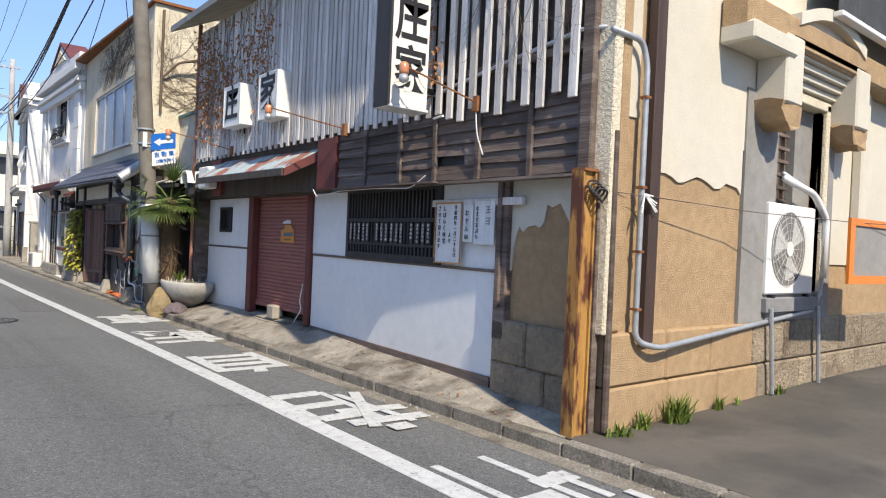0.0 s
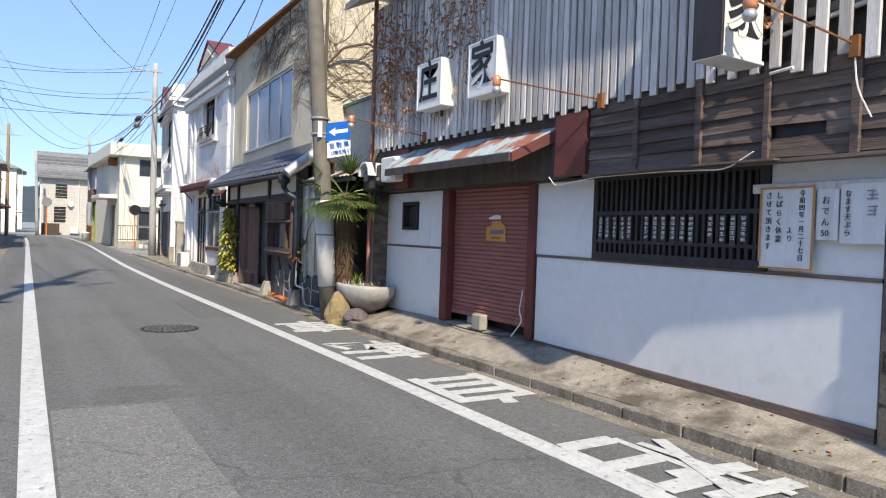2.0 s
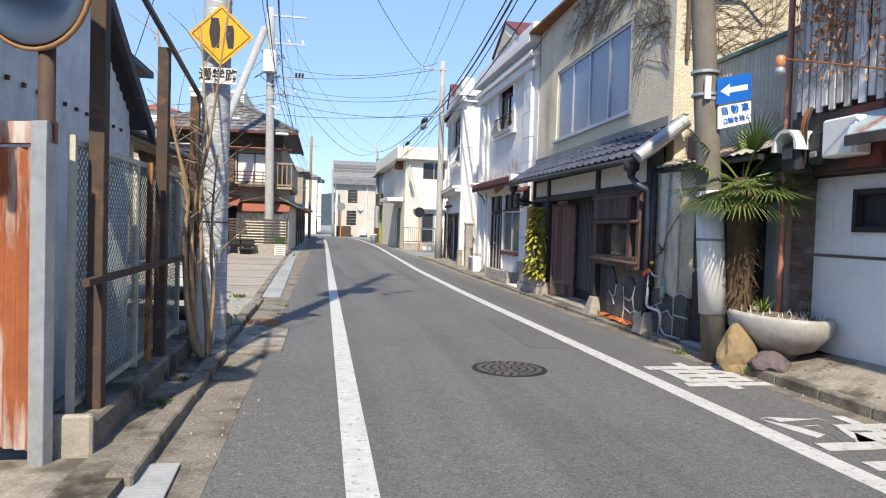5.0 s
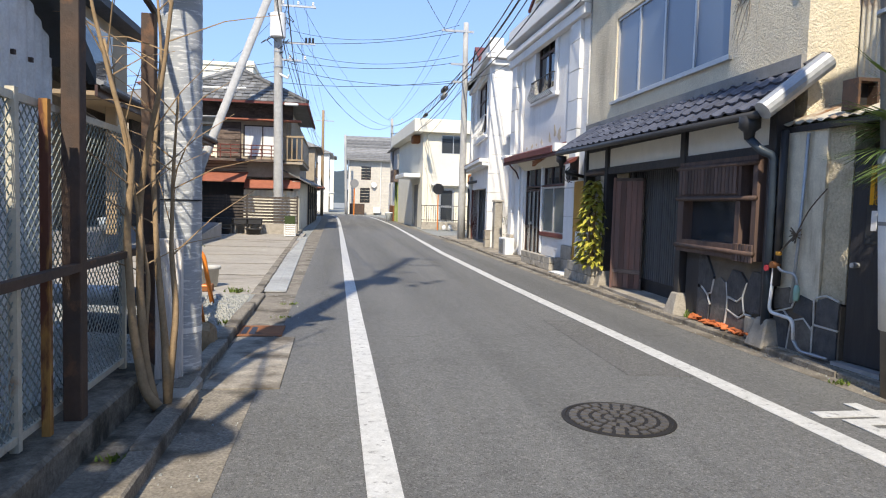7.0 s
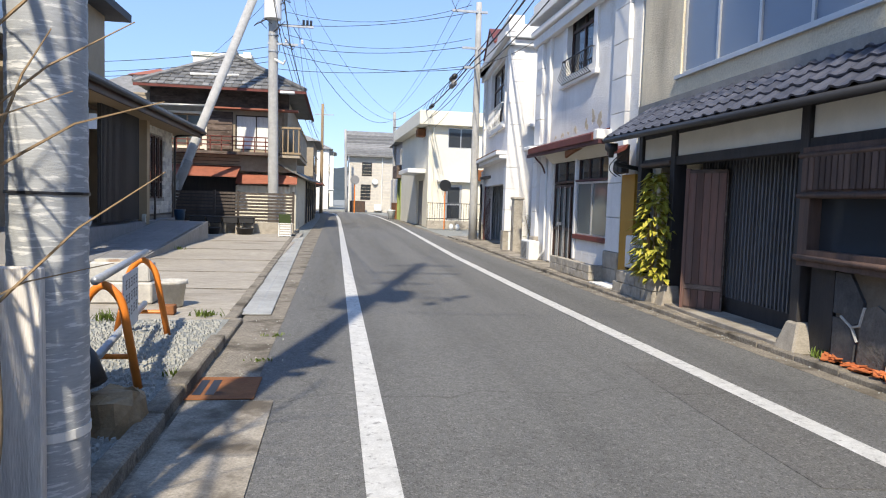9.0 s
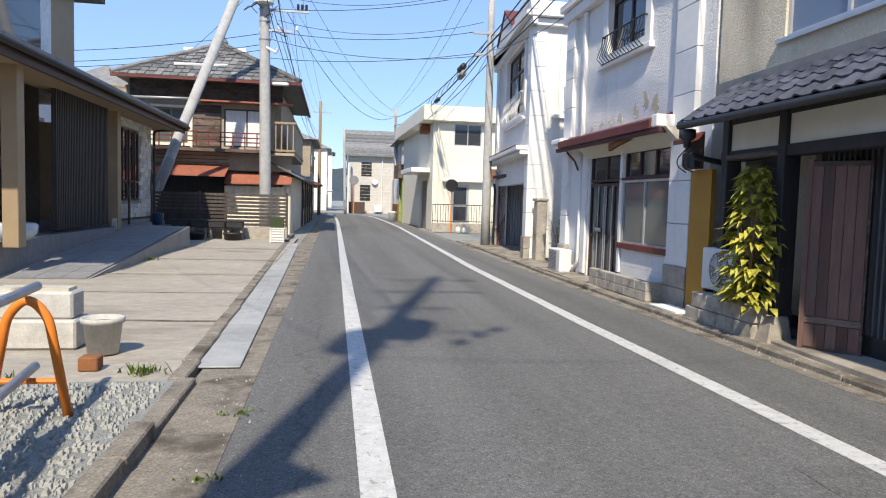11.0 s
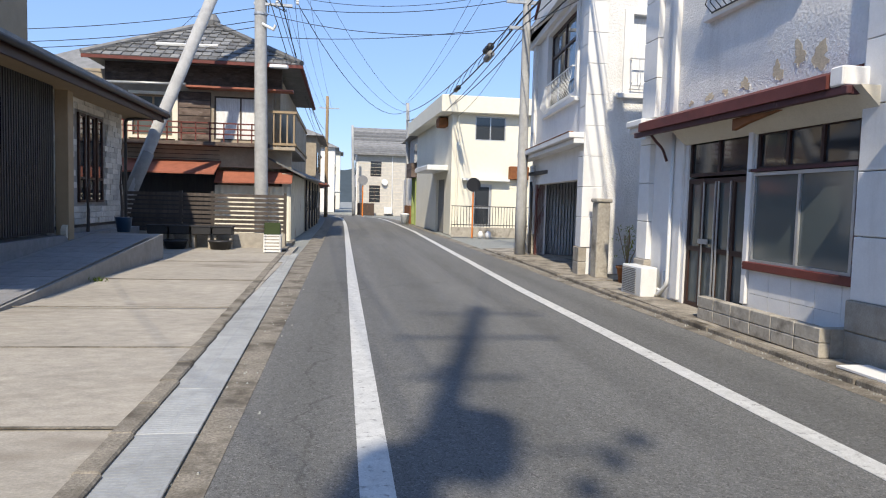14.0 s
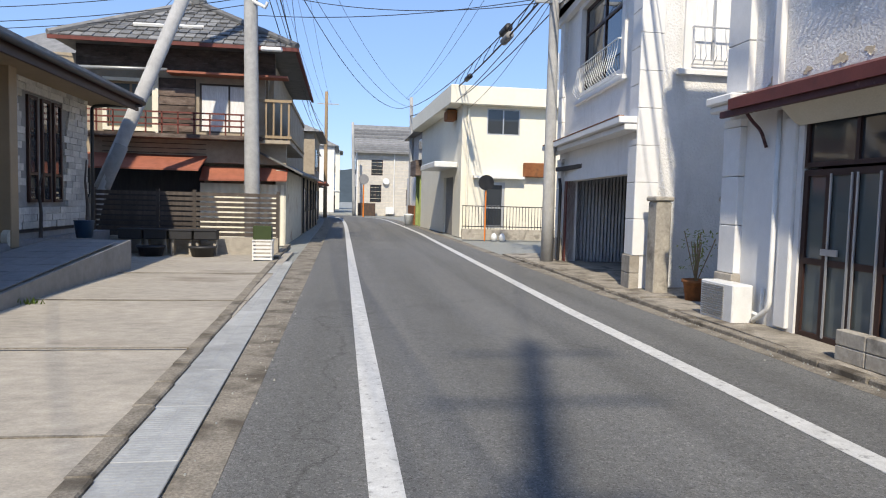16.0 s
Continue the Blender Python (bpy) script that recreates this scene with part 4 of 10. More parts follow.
for y in (8.6, 9.2, 9.8, 10.4):
    part("rafter", finish(hexa(bm0 := B(), [(4.02, y, 2.29), (4.6, y, 2.62), (4.6, y + 0.06, 2.62), (4.02, y + 0.06, 2.29), (4.02, y, 2.36), (4.6, y, 2.7), (4.6, y + 0.06, 2.7), (4.02, y + 0.06, 2.36)]) and bm0), DARKWOOD, aw)
part("cheek_board", bx(7.16, 7.62, -0.3, 0.05, 2.1, 2.72, W1U), REDPAINT, shop, "red-brown painted cheek board beside the awning")
part("cheek_board", bx(10.95, 11.35, -0.25, 0.02, 2.12, 2.7, W1U), REDPAINT, shop)
part("cheek_board", bx(11.352, 12.2, -0.25, 0.012, 2.12, 2.7, W1U), DARKWOOD, shop, "dark boards behind the meters")
part("shutter_head", bx(7.62, 11.1, -0.3, -0.2, 2.3, 2.72, W1U), REDPAINT, shop)

# posters and shelf board: columns of writing as text, place along the wall, top, pitch, size
INKBLUE = plain("marker_ink", (0.05, 0.05, 0.07), 0.7)
WRITTEN = {4: (("令 和 四 年 一 月 二 十 七 日", 5.02, 1.845, 0.051, 0.048), ("よ り", 5.11, 1.58, 0.06, 0.05), ("し ば ら く 休 業", 5.2, 1.835, 0.064, 0.055), ("さ せ て 頂 き ま す", 5.285, 1.835, 0.062, 0.055)),
           1: (("お で ん 50", 4.845, 1.79, 0.075, 0.06),), 3: (("な ま す 天 ぷ ら", 4.69, 1.83, 0.052, 0.05),)}
part("poster_board", bx(4.1, 5.45, 0.0, 0.05, 1.86, 1.93, W1, bev=0.006), SLATWOOD, shop)
for u0, u1, z0, z1, cols, tape in ((4.93, 5.36, 1.3, 1.9, 4, True), (4.76, 4.92, 1.52, 1.87, 1, False), (4.45, 4.75, 1.5, 1.9, 3, False)):
    d = 0.055
    sheet_b = B()
    n = 6
    for i in range(n):
        a, b = u0 + (u1 - u0) * i / n, u0 + (u1 - u0) * (i + 1) / n
        da, db = d + 0.008 * math.sin(i * 1.7), d + 0.008 * math.sin((i + 1) * 1.7)
        hexa(sheet_b, [W1.p(a, da, z0), W1.p(b, db, z0), W1.p(b, db + 0.002, z0), W1.p(a, da + 0.002, z0), W1.p(a, da, z1), W1.p(b, db, z1), W1.p(b, db + 0.002, z1), W1.p(a, da + 0.002, z1)])
    po = thing("poster", "handwritten white paper notice taped to the shop front", "poster", W1.p((u0 + u1) / 2, d, z0), "notices on the shop")
    part("paper", finish(sheet_b), PAPER, po)
    for text, u, ztop, pitch, size in WRITTEN[cols]:
        for k, ch in enumerate(text.split(" ")):
            lettering(ch, size, facing(W1, u, d + 0.0125, ztop - pitch * k), INKBLUE, po)
    if cols == 3:
        part("writing", bars(W1, u0 + 0.03, u0 + 0.14, z0 + 0.18, z1 - 0.04, d + 0.011, 1, rs, ink=0.8), FADEDINK, po)
    if cols == 4:
        part("writing", bars(W1, u0 + 0.06, u1 - 0.13, z0 + 0.03, z0 + 0.05, d + 0.011, 3, rs, ink=0.8), FADEDINK, po)
    if tape:
        for a, b, c, e in ((u0, u1, z1 - 0.015, z1), (u0 - 0.002, u0 + 0.012, z0, z1), (u1 - 0.012, u1 + 0.002, z0 + 0.05, z1), (u0, u1, z0, z0 + 0.012)):
            part("tape", bx(a, b, d + 0.01, d + 0.0135, c, e, W1), TANPAPER, po, "brown tape edge")

# box signs
def box_sign(y0, y1, z0, z1, front, ch):
    s = thing("box_sign", "white acrylic box sign with a brushed black character", "sign", (4.15, (y0 + y1) / 2, z0), "box signs on the slats")
    part("case", bx(front, front + 0.26, y0, y1, z0, z1, bev=0.012), SIGNWHITE, s)
    part("frame", opened(Yw(front, y0, front, y1), y0, y1, z0, z1, [(y0 + 0.02, y1 - 0.02, z0 + 0.02, z1 - 0.02)], 0, 0.006), WHITEENAMEL, s)
    lettering(ch, 0.54, facing(Yw(front, y0, front, y1), (y0 + y1) / 2, 0.008, (z0 + z1) / 2 + 0.01), INK, s, "character", wide=0.9, bold=0.018)
    part("bracket", bx(front + 0.2, front + 0.36, (y0 + y1) / 2 - 0.02, (y0 + y1) / 2 + 0.02, z0 - 0.08, z0), BLACKMETAL, s)


box_sign(9.66, 10.27, 3.1, 3.71, 4.05, "庄")
box_sign(8.46, 9.03, 3.08, 3.71, 4.05, "家")
vs = thing("hanging_sign", "tall white projecting sign with two black characters", "sign", (3.82, 5.3, 2.74))
part("case", bx(3.6, 4.04, 5.2, 5.42, 2.76, 4.3, bev=0.01), SIGNWHITE, vs)
part("edge_frame", bx(3.575, 3.6, 5.19, 5.43, 2.74, 4.32, bev=0.005), BLACKWOOD_AND_SHADE, vs, "dark bronze street edge")
part("foot", bx(3.58, 4.05, 5.19, 5.43, 2.735, 2.765, bev=0.005), WHITEENAMEL, vs)
part("arm", bx(4.04, 4.25, 5.28, 5.32, 2.95, 3.0), BLACKMETAL, vs)
for ch, z in (("庄", 3.56), ("家", 3.08)):
    lettering(ch, 0.46, Matrix.Translation((3.82, 5.195, z)) @ Matrix(((1, 0, 0, 0), (0, 0, -1, 0), (0, 1, 0, 0), (0, 0, 0, 1))), INK, vs, "character", wide=0.85, bold=0.018)


# arm lamps
def arm_lamp(wall_y, wall_z, tip):
    l = thing("arm_lamp", "rusty arm lamp with an old orange and clear bulb", "lamp", tip, "lamps on the shop front")
    base = W1U.p(wall_y, 0.06, wall_z)
    part("arm", tube(B(), [base, Vector(tip) + Vector((0, 0, 0.06))], 0.008, 6), RUST, l)
    part("bracket", bx(wall_y - 0.03, wall_y + 0.03, 0.03, 0.09, wall_z - 0.08, wall_z + 0.06, W1U), RUST, l)
    part("socket", lathe(B(), Vector(tip) + Vector((0, 0, -0.02)), [(0.035, 0), (0.045, 0.02), (0.045, 0.09), (0.025, 0.11)], 14), BULB, l, "rust-orange lamp cap", smooth=True)
    part("bulb", lathe(B(), Vector(tip) + Vector((0, 0, -0.1)), [(0.01, 0), (0.04, 0.015), (0.05, 0.045), (0.035, 0.08)], 14), ALU, l, "silvered bulb", smooth=True)


arm_lamp(4.62, 2.78, (3.62, 5.02, 3.02))
arm_lamp(6.95, 2.78, (3.7, 7.95, 3.02))
arm_lamp(10.4, 2.8, (3.6, 11.4, 3.05))

# loose wires on the front
def wire(pts, r=0.006, mat=None, label="thin loose pale wire on the shop front", name="wire"):
    bm = tube(B(), pts, r, 5)
    return solo(name, bm, mat or WHITEENAMEL, label, "cable")


wire(arc([W1U.p(4.62, 0.07, 2.7), W1U.p(4.6, 0.07, 2.5), W1U.p(4.5, 0.07, 2.3)]))
wire(arc([W1U.p(5.3, 0.1, 2.15), W1U.p(5.5, 0.13, 2.03), W1U.p(6.2, 0.08, 2.06), W1U.p(7.0, 0.05, 2.06), W1U.p(7.6, 0.05, 2.0), W1U.p(7.7, 0.05, 2.1)]))
wire(arc([W1B.p(8.5, 0.03, 0.85), W1B.p(8.52, 0.06, 0.6), W1B.p(8.44, 0.07, 0.5), W1B.p(8.6, 0.1, 0.3)]), 0.008)
wire([W1B.p(8.6, 0.1, 0.3), W1B.p(8.9, 0.14, 0.27), W1B.p(9.4, 0.16, 0.27), W1B.p(10.0, 0.12, 0.27)], 0.008, DARKPLASTIC)
ws = W1U.p(5.18, 0.12, 2.69)
solo("cable_joint", tube(B(), [ws, ws + Vector((-0.05, -0.2, 0.0))], 0.012, 8), WHITEENAMEL, "white cable joint hanging under the sign", "cable")
blk = bx(9.25, 9.45, -0.02, 0.1, 0.27, 0.47, W1B, bev=0.015)
solo("concrete_block", blk, CONCRETE, "pale concrete block propping the shutter", "block")
mt = thing("meter_box", "black electric meters and cream box on the shop corner", "meter", (4.3, 11.9, 2.1))
part("cream_case", bx(11.05, 11.5, 0.03, 0.2, 2.22, 2.58, W1U, bev=0.02), SIGNWHITE, mt, "cream meter case")
part("case_handle", bx(11.08, 11.13, 0.2, 0.22, 2.24, 2.38, W1U, bev=0.008), SIGNWHITE, mt)
hood = [(11.92 + 0.2 * math.cos(a), 2.33 + 0.22 * math.sin(a)) for a in (math.pi * i / 10 for i in range(11))]
part("hood", plate(W1U, hood + [(11.76, 2.33), (11.78, 2.45), (11.85, 2.51), (11.98, 2.51), (12.06, 2.45), (12.08, 2.33)], 0.03, 0.3), WHITEENAMEL, mt, "white curved plastic hood")
part("meter", bx(11.78, 12.06, 0.03, 0.24, 2.1, 2.42, W1U, bev=0.04), DARKPLASTIC, mt)
part("meter_glass", bx(11.84, 12.0, 0.24, 0.26, 2.24, 2.36, W1U, bev=0.015), GLASSG, mt, "small meter window")
part("meter", bx(11.53, 11.74, 0.03, 0.17, 2.18, 2.5, W1U, bev=0.03), DARKPLASTIC, mt)
part("switch", bx(11.58, 11.68, 0.17, 0.19, 2.24, 2.3, W1U, bev=0.01), GREYSIDE, mt)
for k in range(3):
    part("cable", tube(B(), arc([W1U.p(11.75 + 0.03 * k, 0.12, 2.75), W1U.p(11.72 + 0.04 * k, 0.2, 2.6), W1U.p(11.74, 0.18, 2.3), W1U.p(11.8, 0.14, 2.12)]), 0.012, 6), RUST if k else DARKPLASTIC, mt)
dp = tube(B(), [(4.38, 12.33, 0.1), (4.38, 12.33, 5.2)], 0.035, 10)
solo("downpipe", dp, plain("red_brown_pipe", (0.4, 0.18, 0.13), 0.5), "rust-red downpipe at the shop corner", "pipe")

# ---- storehouse wall round the corner ----
sw = thing("storehouse", "peeling plastered storehouse wall with bare stucco below", "house", (8, 3.25, 0))
hole = (6.95, 8.0, 1.15, 3.2)
part("stucco_wall", opened(W1S, 4.27, 12, 0.85, 2.5, [hole], -0.25, -0.02), STUCCO_BROWN, sw, "bare brown stucco")
up = [(4.8, 2.15), (5.2, 2.16), (5.5, 2.13), (5.9, 2.1), (6.25, 2.08)]
part("plaster_wall", opened(W1S, 4.8, 12, 2.5, 6.2, [hole], -0.25, 0.0), PLASTER, sw, "white plaster")
ragged = [(4.8, 2.5), (4.8, 2.14)] + [(4.8 + i * 0.1, 2.13 + 0.03 * math.sin(i * 1.1) + rs.uniform(-0.015, 0.015)) for i in range(1, 15)] + [(6.28, 2.08), (6.28, 2.5)]
part("plaster_edge", plate(W1S, ragged, -0.019, 0.0), PLASTER, sw, "ragged edge of the fallen plaster")
part("plaster_wall", bx(8.35, 12, -0.019, 0.0, 1.45, 2.5, W1S), PLASTER, sw)
part("plaster_wall", bx(4.27, 4.8, -0.25, -0.02, 2.5, 6.2, W1S), STUCCO_BROWN, sw, "bare stucco strip behind the pipe")
part("stucco_wall", bx(4.27, 4.6, -0.019, -0.004, 2.55, 6.2, W1S), PLASTER, sw)
part("grey_surround", opened(W1S, 6.3, 8.35, 0.86, 3.1, [hole], -0.018, 0.02), GREYSIDE, sw, "grey cement window surround")
xc = 4.27
for r in range(2):
    x = 4.27 - 0.0
    while x < 12:
        wdt = rs.uniform(0.65, 0.95)
        part("stone", bx(x + 0.005, min(x + wdt, 12) - 0.005, -0.25, 0.035, 0.05 + r * 0.4, 0.44 + r * 0.42, W1S, bev=0.018), STONE if x > 6.4 else STUCCO_BROWN, sw)
        x += wdt
part("corner_strip", bx(4.2, 4.3, -0.15, 0.05, 0.86, 6.2, W1S, bev=0.01), CREAM, sw, "cream corner strip")
part("corner_pier", bx(4.3, 4.46, -0.05, 0.03, 0.86, 6.2, W1S, bev=0.03), STUCCO_BROWN, sw)
# window, mouldings
win = part("barred_window", bx(6.9, 8.05, -0.6, -0.55, 1.1, 3.25, W1S), BLACKWOOD_AND_SHADE, sw, "dark barred window deep in the wall")
part("reveal", bx(7.6, 8.0, -0.5, -0.1, 1.15, 3.2, W1S), GREYSIDE, win)
for i in range(4):
    part("bar", bx(6.98 + i * 0.16, 7.01 + i * 0.16, -0.18, -0.14, 1.9, 2.85, W1S), OLDWOOD, win)
for i in range(7):
    part("bar", bx(6.95, 7.55, -0.2, -0.13, 1.95 + i * 0.14, 1.985 + i * 0.14, W1S), OLDWOOD, win)
part("jamb", bx(8.0, 8.1, -0.1, 0.06, 1.1, 3.2, W1S, bev=0.01), CREAM, win)
part("head", bx(6.9, 8.1, -0.1, 0.06, 3.12, 3.22, W1S, bev=0.01), CREAM, win)
for i in range(5):
    part("moulding", bx(6.75 - i * 0.035, 8.3 + i * 0.035, 0.0, 0.08 + i * 0.05, 3.25 + i * 0.075, 3.32 + i * 0.075, W1S, bev=0.008), PLASTER, win)
for x in (6.45, 8.15):
    part("bracket", bx(x, x + 0.36, 0.0, 0.3, 2.95, 3.6, W1S, bev=0.02), PLASTER, win, "plaster bracket with a broken foot")
    br = plate(W1S, [(x - 0.05, 2.98), (x + 0.05, 2.78), (x + 0.2, 2.72), (x + 0.36, 2.76), (x + 0.44, 2.98)], 0.0, 0.28)
    bmesh.ops.subdivide_edges(br, edges=br.edges, cuts=2)
    for v in br.verts:
        v.co += Vector((rs.uniform(-1, 1), rs.uniform(-1, 1), rs.uniform(-1, 1))) * 0.018
    part("broken_foot", br, STUCCO_BROWN, win, "crumbled stucco")
arcs = [(6.7 + 1.65 * i / 12, 3.72 + 0.2 * math.sin(math.pi * i / 12)) for i in range(13)]
part("arch", plate(W1S, arcs + [(u, z + 0.12) for u, z in reversed(arcs)], 0.0, 0.3), PLASTER, win, "curved plaster hood")
part("hood_wall", plate(W1S, arcs + [(8.35, 3.64), (6.7, 3.64)], 0.0, 0.2), PLASTER, win)
part("cornice", bx(5.75, 12, 0.0, 0.28, 3.5, 3.8, W1S, bev=0.03), STUCCO_BROWN, sw, "cornice with fallen plaster")
part("cornice_plaster", bx(5.75, 6.6, 0.0, 0.33, 3.38, 3.55, W1S, bev=0.02), PLASTER, sw)
part("upper_cladding", corrugated(W1S, 7.4, 12.0, 4.02, 6.2, 0.12, 0.012, 0.36), SHEDROOF, sw, "dark blue-black sheet cladding above the cornice")
part("cladding_drip", bx(7.4, 12, 0.3, 0.4, 3.96, 4.02, W1S, bev=0.01), WHITEPAINT, sw)
part("side_pier", bx(8.9, 9.1, 0.0, 0.12, 1.45, 3.5, W1S, bev=0.02), PLASTER, sw)
rf = B()
hexa(rf, [(3.9, 2.8, 6.2), (12.2, 2.8, 6.2), (12.2, 5, 7.4), (3.9, 5, 7.4), (3.9, 2.8, 6.3), (12.2, 2.8, 6.3), (12.2, 5, 7.5), (3.9, 5, 7.5)])
part("roof", finish(rf), GREYTILE, sw)
dpx = bx(4.66, 4.79, 0.01, 0.1, 0.78, 6.2, W1S, bev=0.008)
solo("timber_post", dpx, surf("brown_black_post", (0.075, 0.045, 0.035), (0.045, 0.03, 0.026), scale=3, fine=40, rough=0.6, bump=0.4, stretch=(3, 3, 0.3)), "dark brown timber post against the plaster wall", "post")
pts = arc([W1S.p(4.15, 0.05, 3.14), W1S.p(4.52, 0.06, 3.13), W1S.p(4.58, 0.07, 2.95), W1S.p(4.58, 0.07, 0.8), W1S.p(4.8, 0.14, 0.74), W1S.p(6.2, 0.06, 0.82), W1S.p(7.9, 0.05, 0.95), W1S.p(8.05, 0.06, 1.2), W1S.p(8.02, 0.06, 2.0), W1S.p(7.8, 0.06, 2.2), W1S.p(7.0, 0.06, 2.35)])
pip = thing("conduit", "pale grey conduit pipe running round the wall", "pipe", (4.7, 3.13, 0.7))
part("pipe", tube(B(), pts, 0.024, 10), GALV, pip, smooth=True)
for u, z in ((4.58, 2.7), (4.58, 2.0), (4.58, 1.5), (4.58, 1.05)):
    part("clip", bx(u - 0.03, u + 0.03, 0.03, 0.1, z - 0.01, z + 0.01, W1S), RUST, pip, "rusty clip")
part("lagging", tube(B(), arc([W1S.p(8.03, 0.08, 1.3), W1S.p(8.06, 0.08, 1.95), W1S.p(7.7, 0.08, 2.2), W1S.p(7.0, 0.08, 2.3)]), 0.036, 10), PAPER, pip, "white wrapped insulation", smooth=True)
for u in (6.9, 8.0):
    part("drop_pipe", tube(B(), [W1S.p(u, 0.1, 0.15), W1S.p(u - 0.1, 0.1, 1.0)], 0.022, 8), GALV, pip)
con = tube(B(), [W1U.p(5.3, 0.03, 2.95), W1U.p(4.4, 0.03, 3.08), W1U.p(3.4, 0.04, 3.2), (4.25, 3.15, 3.18)], 0.02, 8)
solo("conduit", con, GALV, "grey conduit pipe behind the slats", "pipe", smooth=True)


def condenser(w, u0, u1, d0, d1, z0, z1, label):
    ac = thing("air_conditioner_unit", label, "air conditioner", w.p((u0 + u1) / 2, (d0 + d1) / 2, z0))
    part("case", bx(u0, u1, d0, d1, z0 + 0.03, z1, w, bev=0.015), WHITEENAMEL, ac)
    cu, cz, r = u0 + (u1 - u0) * 0.42, (z0 + z1) / 2 + 0.02, min(u1 - u0, z1 - z0) * 0.4
    # flat disc on the case, coloured as the shade inside the fan opening
    disc = plate(w, [(cu + r * math.cos(a), cz + r * math.sin(a)) for a in (2 * math.pi * i / 28 for i in range(28))], d1, d1 + 0.004)
    part("fan_opening", disc, FANGREY, ac, "grey disc painted as the shaded fan opening")
    g = B()
    for rr in (0.3, 0.5, 0.7, 0.85, 1.0):
        tube(g, [w.p(cu + r * rr * math.cos(a), d1 + 0.014, cz + r * rr * math.sin(a)) for a in (2 * math.pi * i / 24 for i in range(25))], 0.002, 4)
    for i in range(16):
        a = 2 * math.pi * i / 16
        tube(g, [w.p(cu + r * 0.2 * math.cos(a), d1 + 0.014, cz + r * 0.2 * math.sin(a)), w.p(cu + r * math.cos(a), d1 + 0.014, cz + r * math.sin(a))], 0.002, 4)
    part("guard", g, WHITEENAMEL, ac, "white wire fan guard")
    part("hub", plate(w, [(cu + r * 0.2 * math.cos(a), cz + r * 0.2 * math.sin(a)) for a in (2 * math.pi * i / 16 for i in range(16))], d1 + 0.004, d1 + 0.02), WHITEENAMEL, ac)
    for i in range(3):
        a = 2 * math.pi * i / 3 + 0.4
        part("blade", plate(w, [(cu + r * q * math.cos(a + s), cz + r * q * math.sin(a + s)) for q, s in ((0.2, -0.2), (0.9, -0.1), (0.9, 0.9), (0.2, 0.5))], d1 + 0.004, d1 + 0.008), FANBLADE, ac)
    for u in (u0 + 0.1, u1 - 0.15):
        part("foot", bx(u, u + 0.06, d0 - 0.02, d1 + 0.02, z0, z0 + 0.03, w), BLACKMETAL, ac)
    return ac


condenser(W1S, 6.76, 7.82, -0.2, 0.06, 1.1, 2.05, "white air conditioner unit hung on the storehouse wall")
solo("bracket_frame", bx(6.75, 7.95, -0.05, 0.08, 0.95, 1.1, W1S, bev=0.01), GREYRENDER, "grey metal bracket under the air conditioner", "bracket")

# posts at the corner
ip = thing("steel_post", "rusty yellow steel channel post standing at the corner", "post", (4.05, 3.3, 0.08))
part("web", bx(4.0, 4.12, 3.24, 3.26, 0.08, 2.08), RUSTPAINT, ip)
part("flange", bx(3.98, 4.0, 3.22, 3.33, 0.08, 2.08), RUSTPAINT, ip)
part("flange", bx(4.12, 4.14, 3.22, 3.33, 0.08, 2.08), RUSTPAINT, ip)
part("cap", bx(3.98, 4.14, 3.21, 3.33, 2.08, 2.1), RUST, ip)
solo("timber_post", bx(4.175, 4.24, 3.22, 3.3, 0.1, 2.1, bev=0.008), OLDWOOD, "old grey timber post beside the steel post", "post")
solo("timber_post", tube(B(), [(4.27, 3.15, 0.12), (4.26, 3.16, 2.4)], 0.03, 8), OLDWOOD, "thin old grey pole beside the steel post", "post")
wire([(4.05, 3.2, 1.95), (4.8, 3.08, 1.93), (6.0, 2.95, 1.9), (7.3, 2.6, 1.88), (10, 2.0, 1.9)], 0.004, OLDWOOD, "thin old wire strung along the wall")
coil = B()
for k in range(4):
    c = Vector((4.06 + 0.02 * k, 3.19 - 0.012 * k, 1.96 - 0.02 * k))
    tube(coil, [c + Vector((0.05 * math.cos(a), -0.02 * math.sin(a * 2), 0.05 * math.sin(a))) for a in (2 * math.pi * i / 14 for i in range(15))], 0.008, 5)
solo("wire_coil", coil, DARKPLASTIC, "black coil of cable on the steel post", "cable")
tie = B()
for k in range(9):
    a = W1S.p(4.58, 0.1, 1.95)
    tube(tie, [a, a + Vector((rs.uniform(-0.1, 0.16), -0.04, rs.uniform(-0.16, 0.03)))], 0.006, 4)
solo("tied_cord", tie, PAPER, "white cord knotted round the pipe", "cord")
osn = thing("orange_board", "orange framed board hung on a wire by the wall", "board", (7.7, 2.55, 1.3))
part("frame", opened(Xw(7.2, 2.6, 8.9, 2.5), 7.22, 8.7, 1.28, 1.92, [(7.32, 8.6, 1.36, 1.85)], 0, 0.03), ORANGE, osn)
part("panel", bx(7.32, 8.6, 0.002, 0.012, 1.36, 1.85, Xw(7.2, 2.6, 8.9, 2.5)), GREYSIDE, osn, "grey clouded panel")

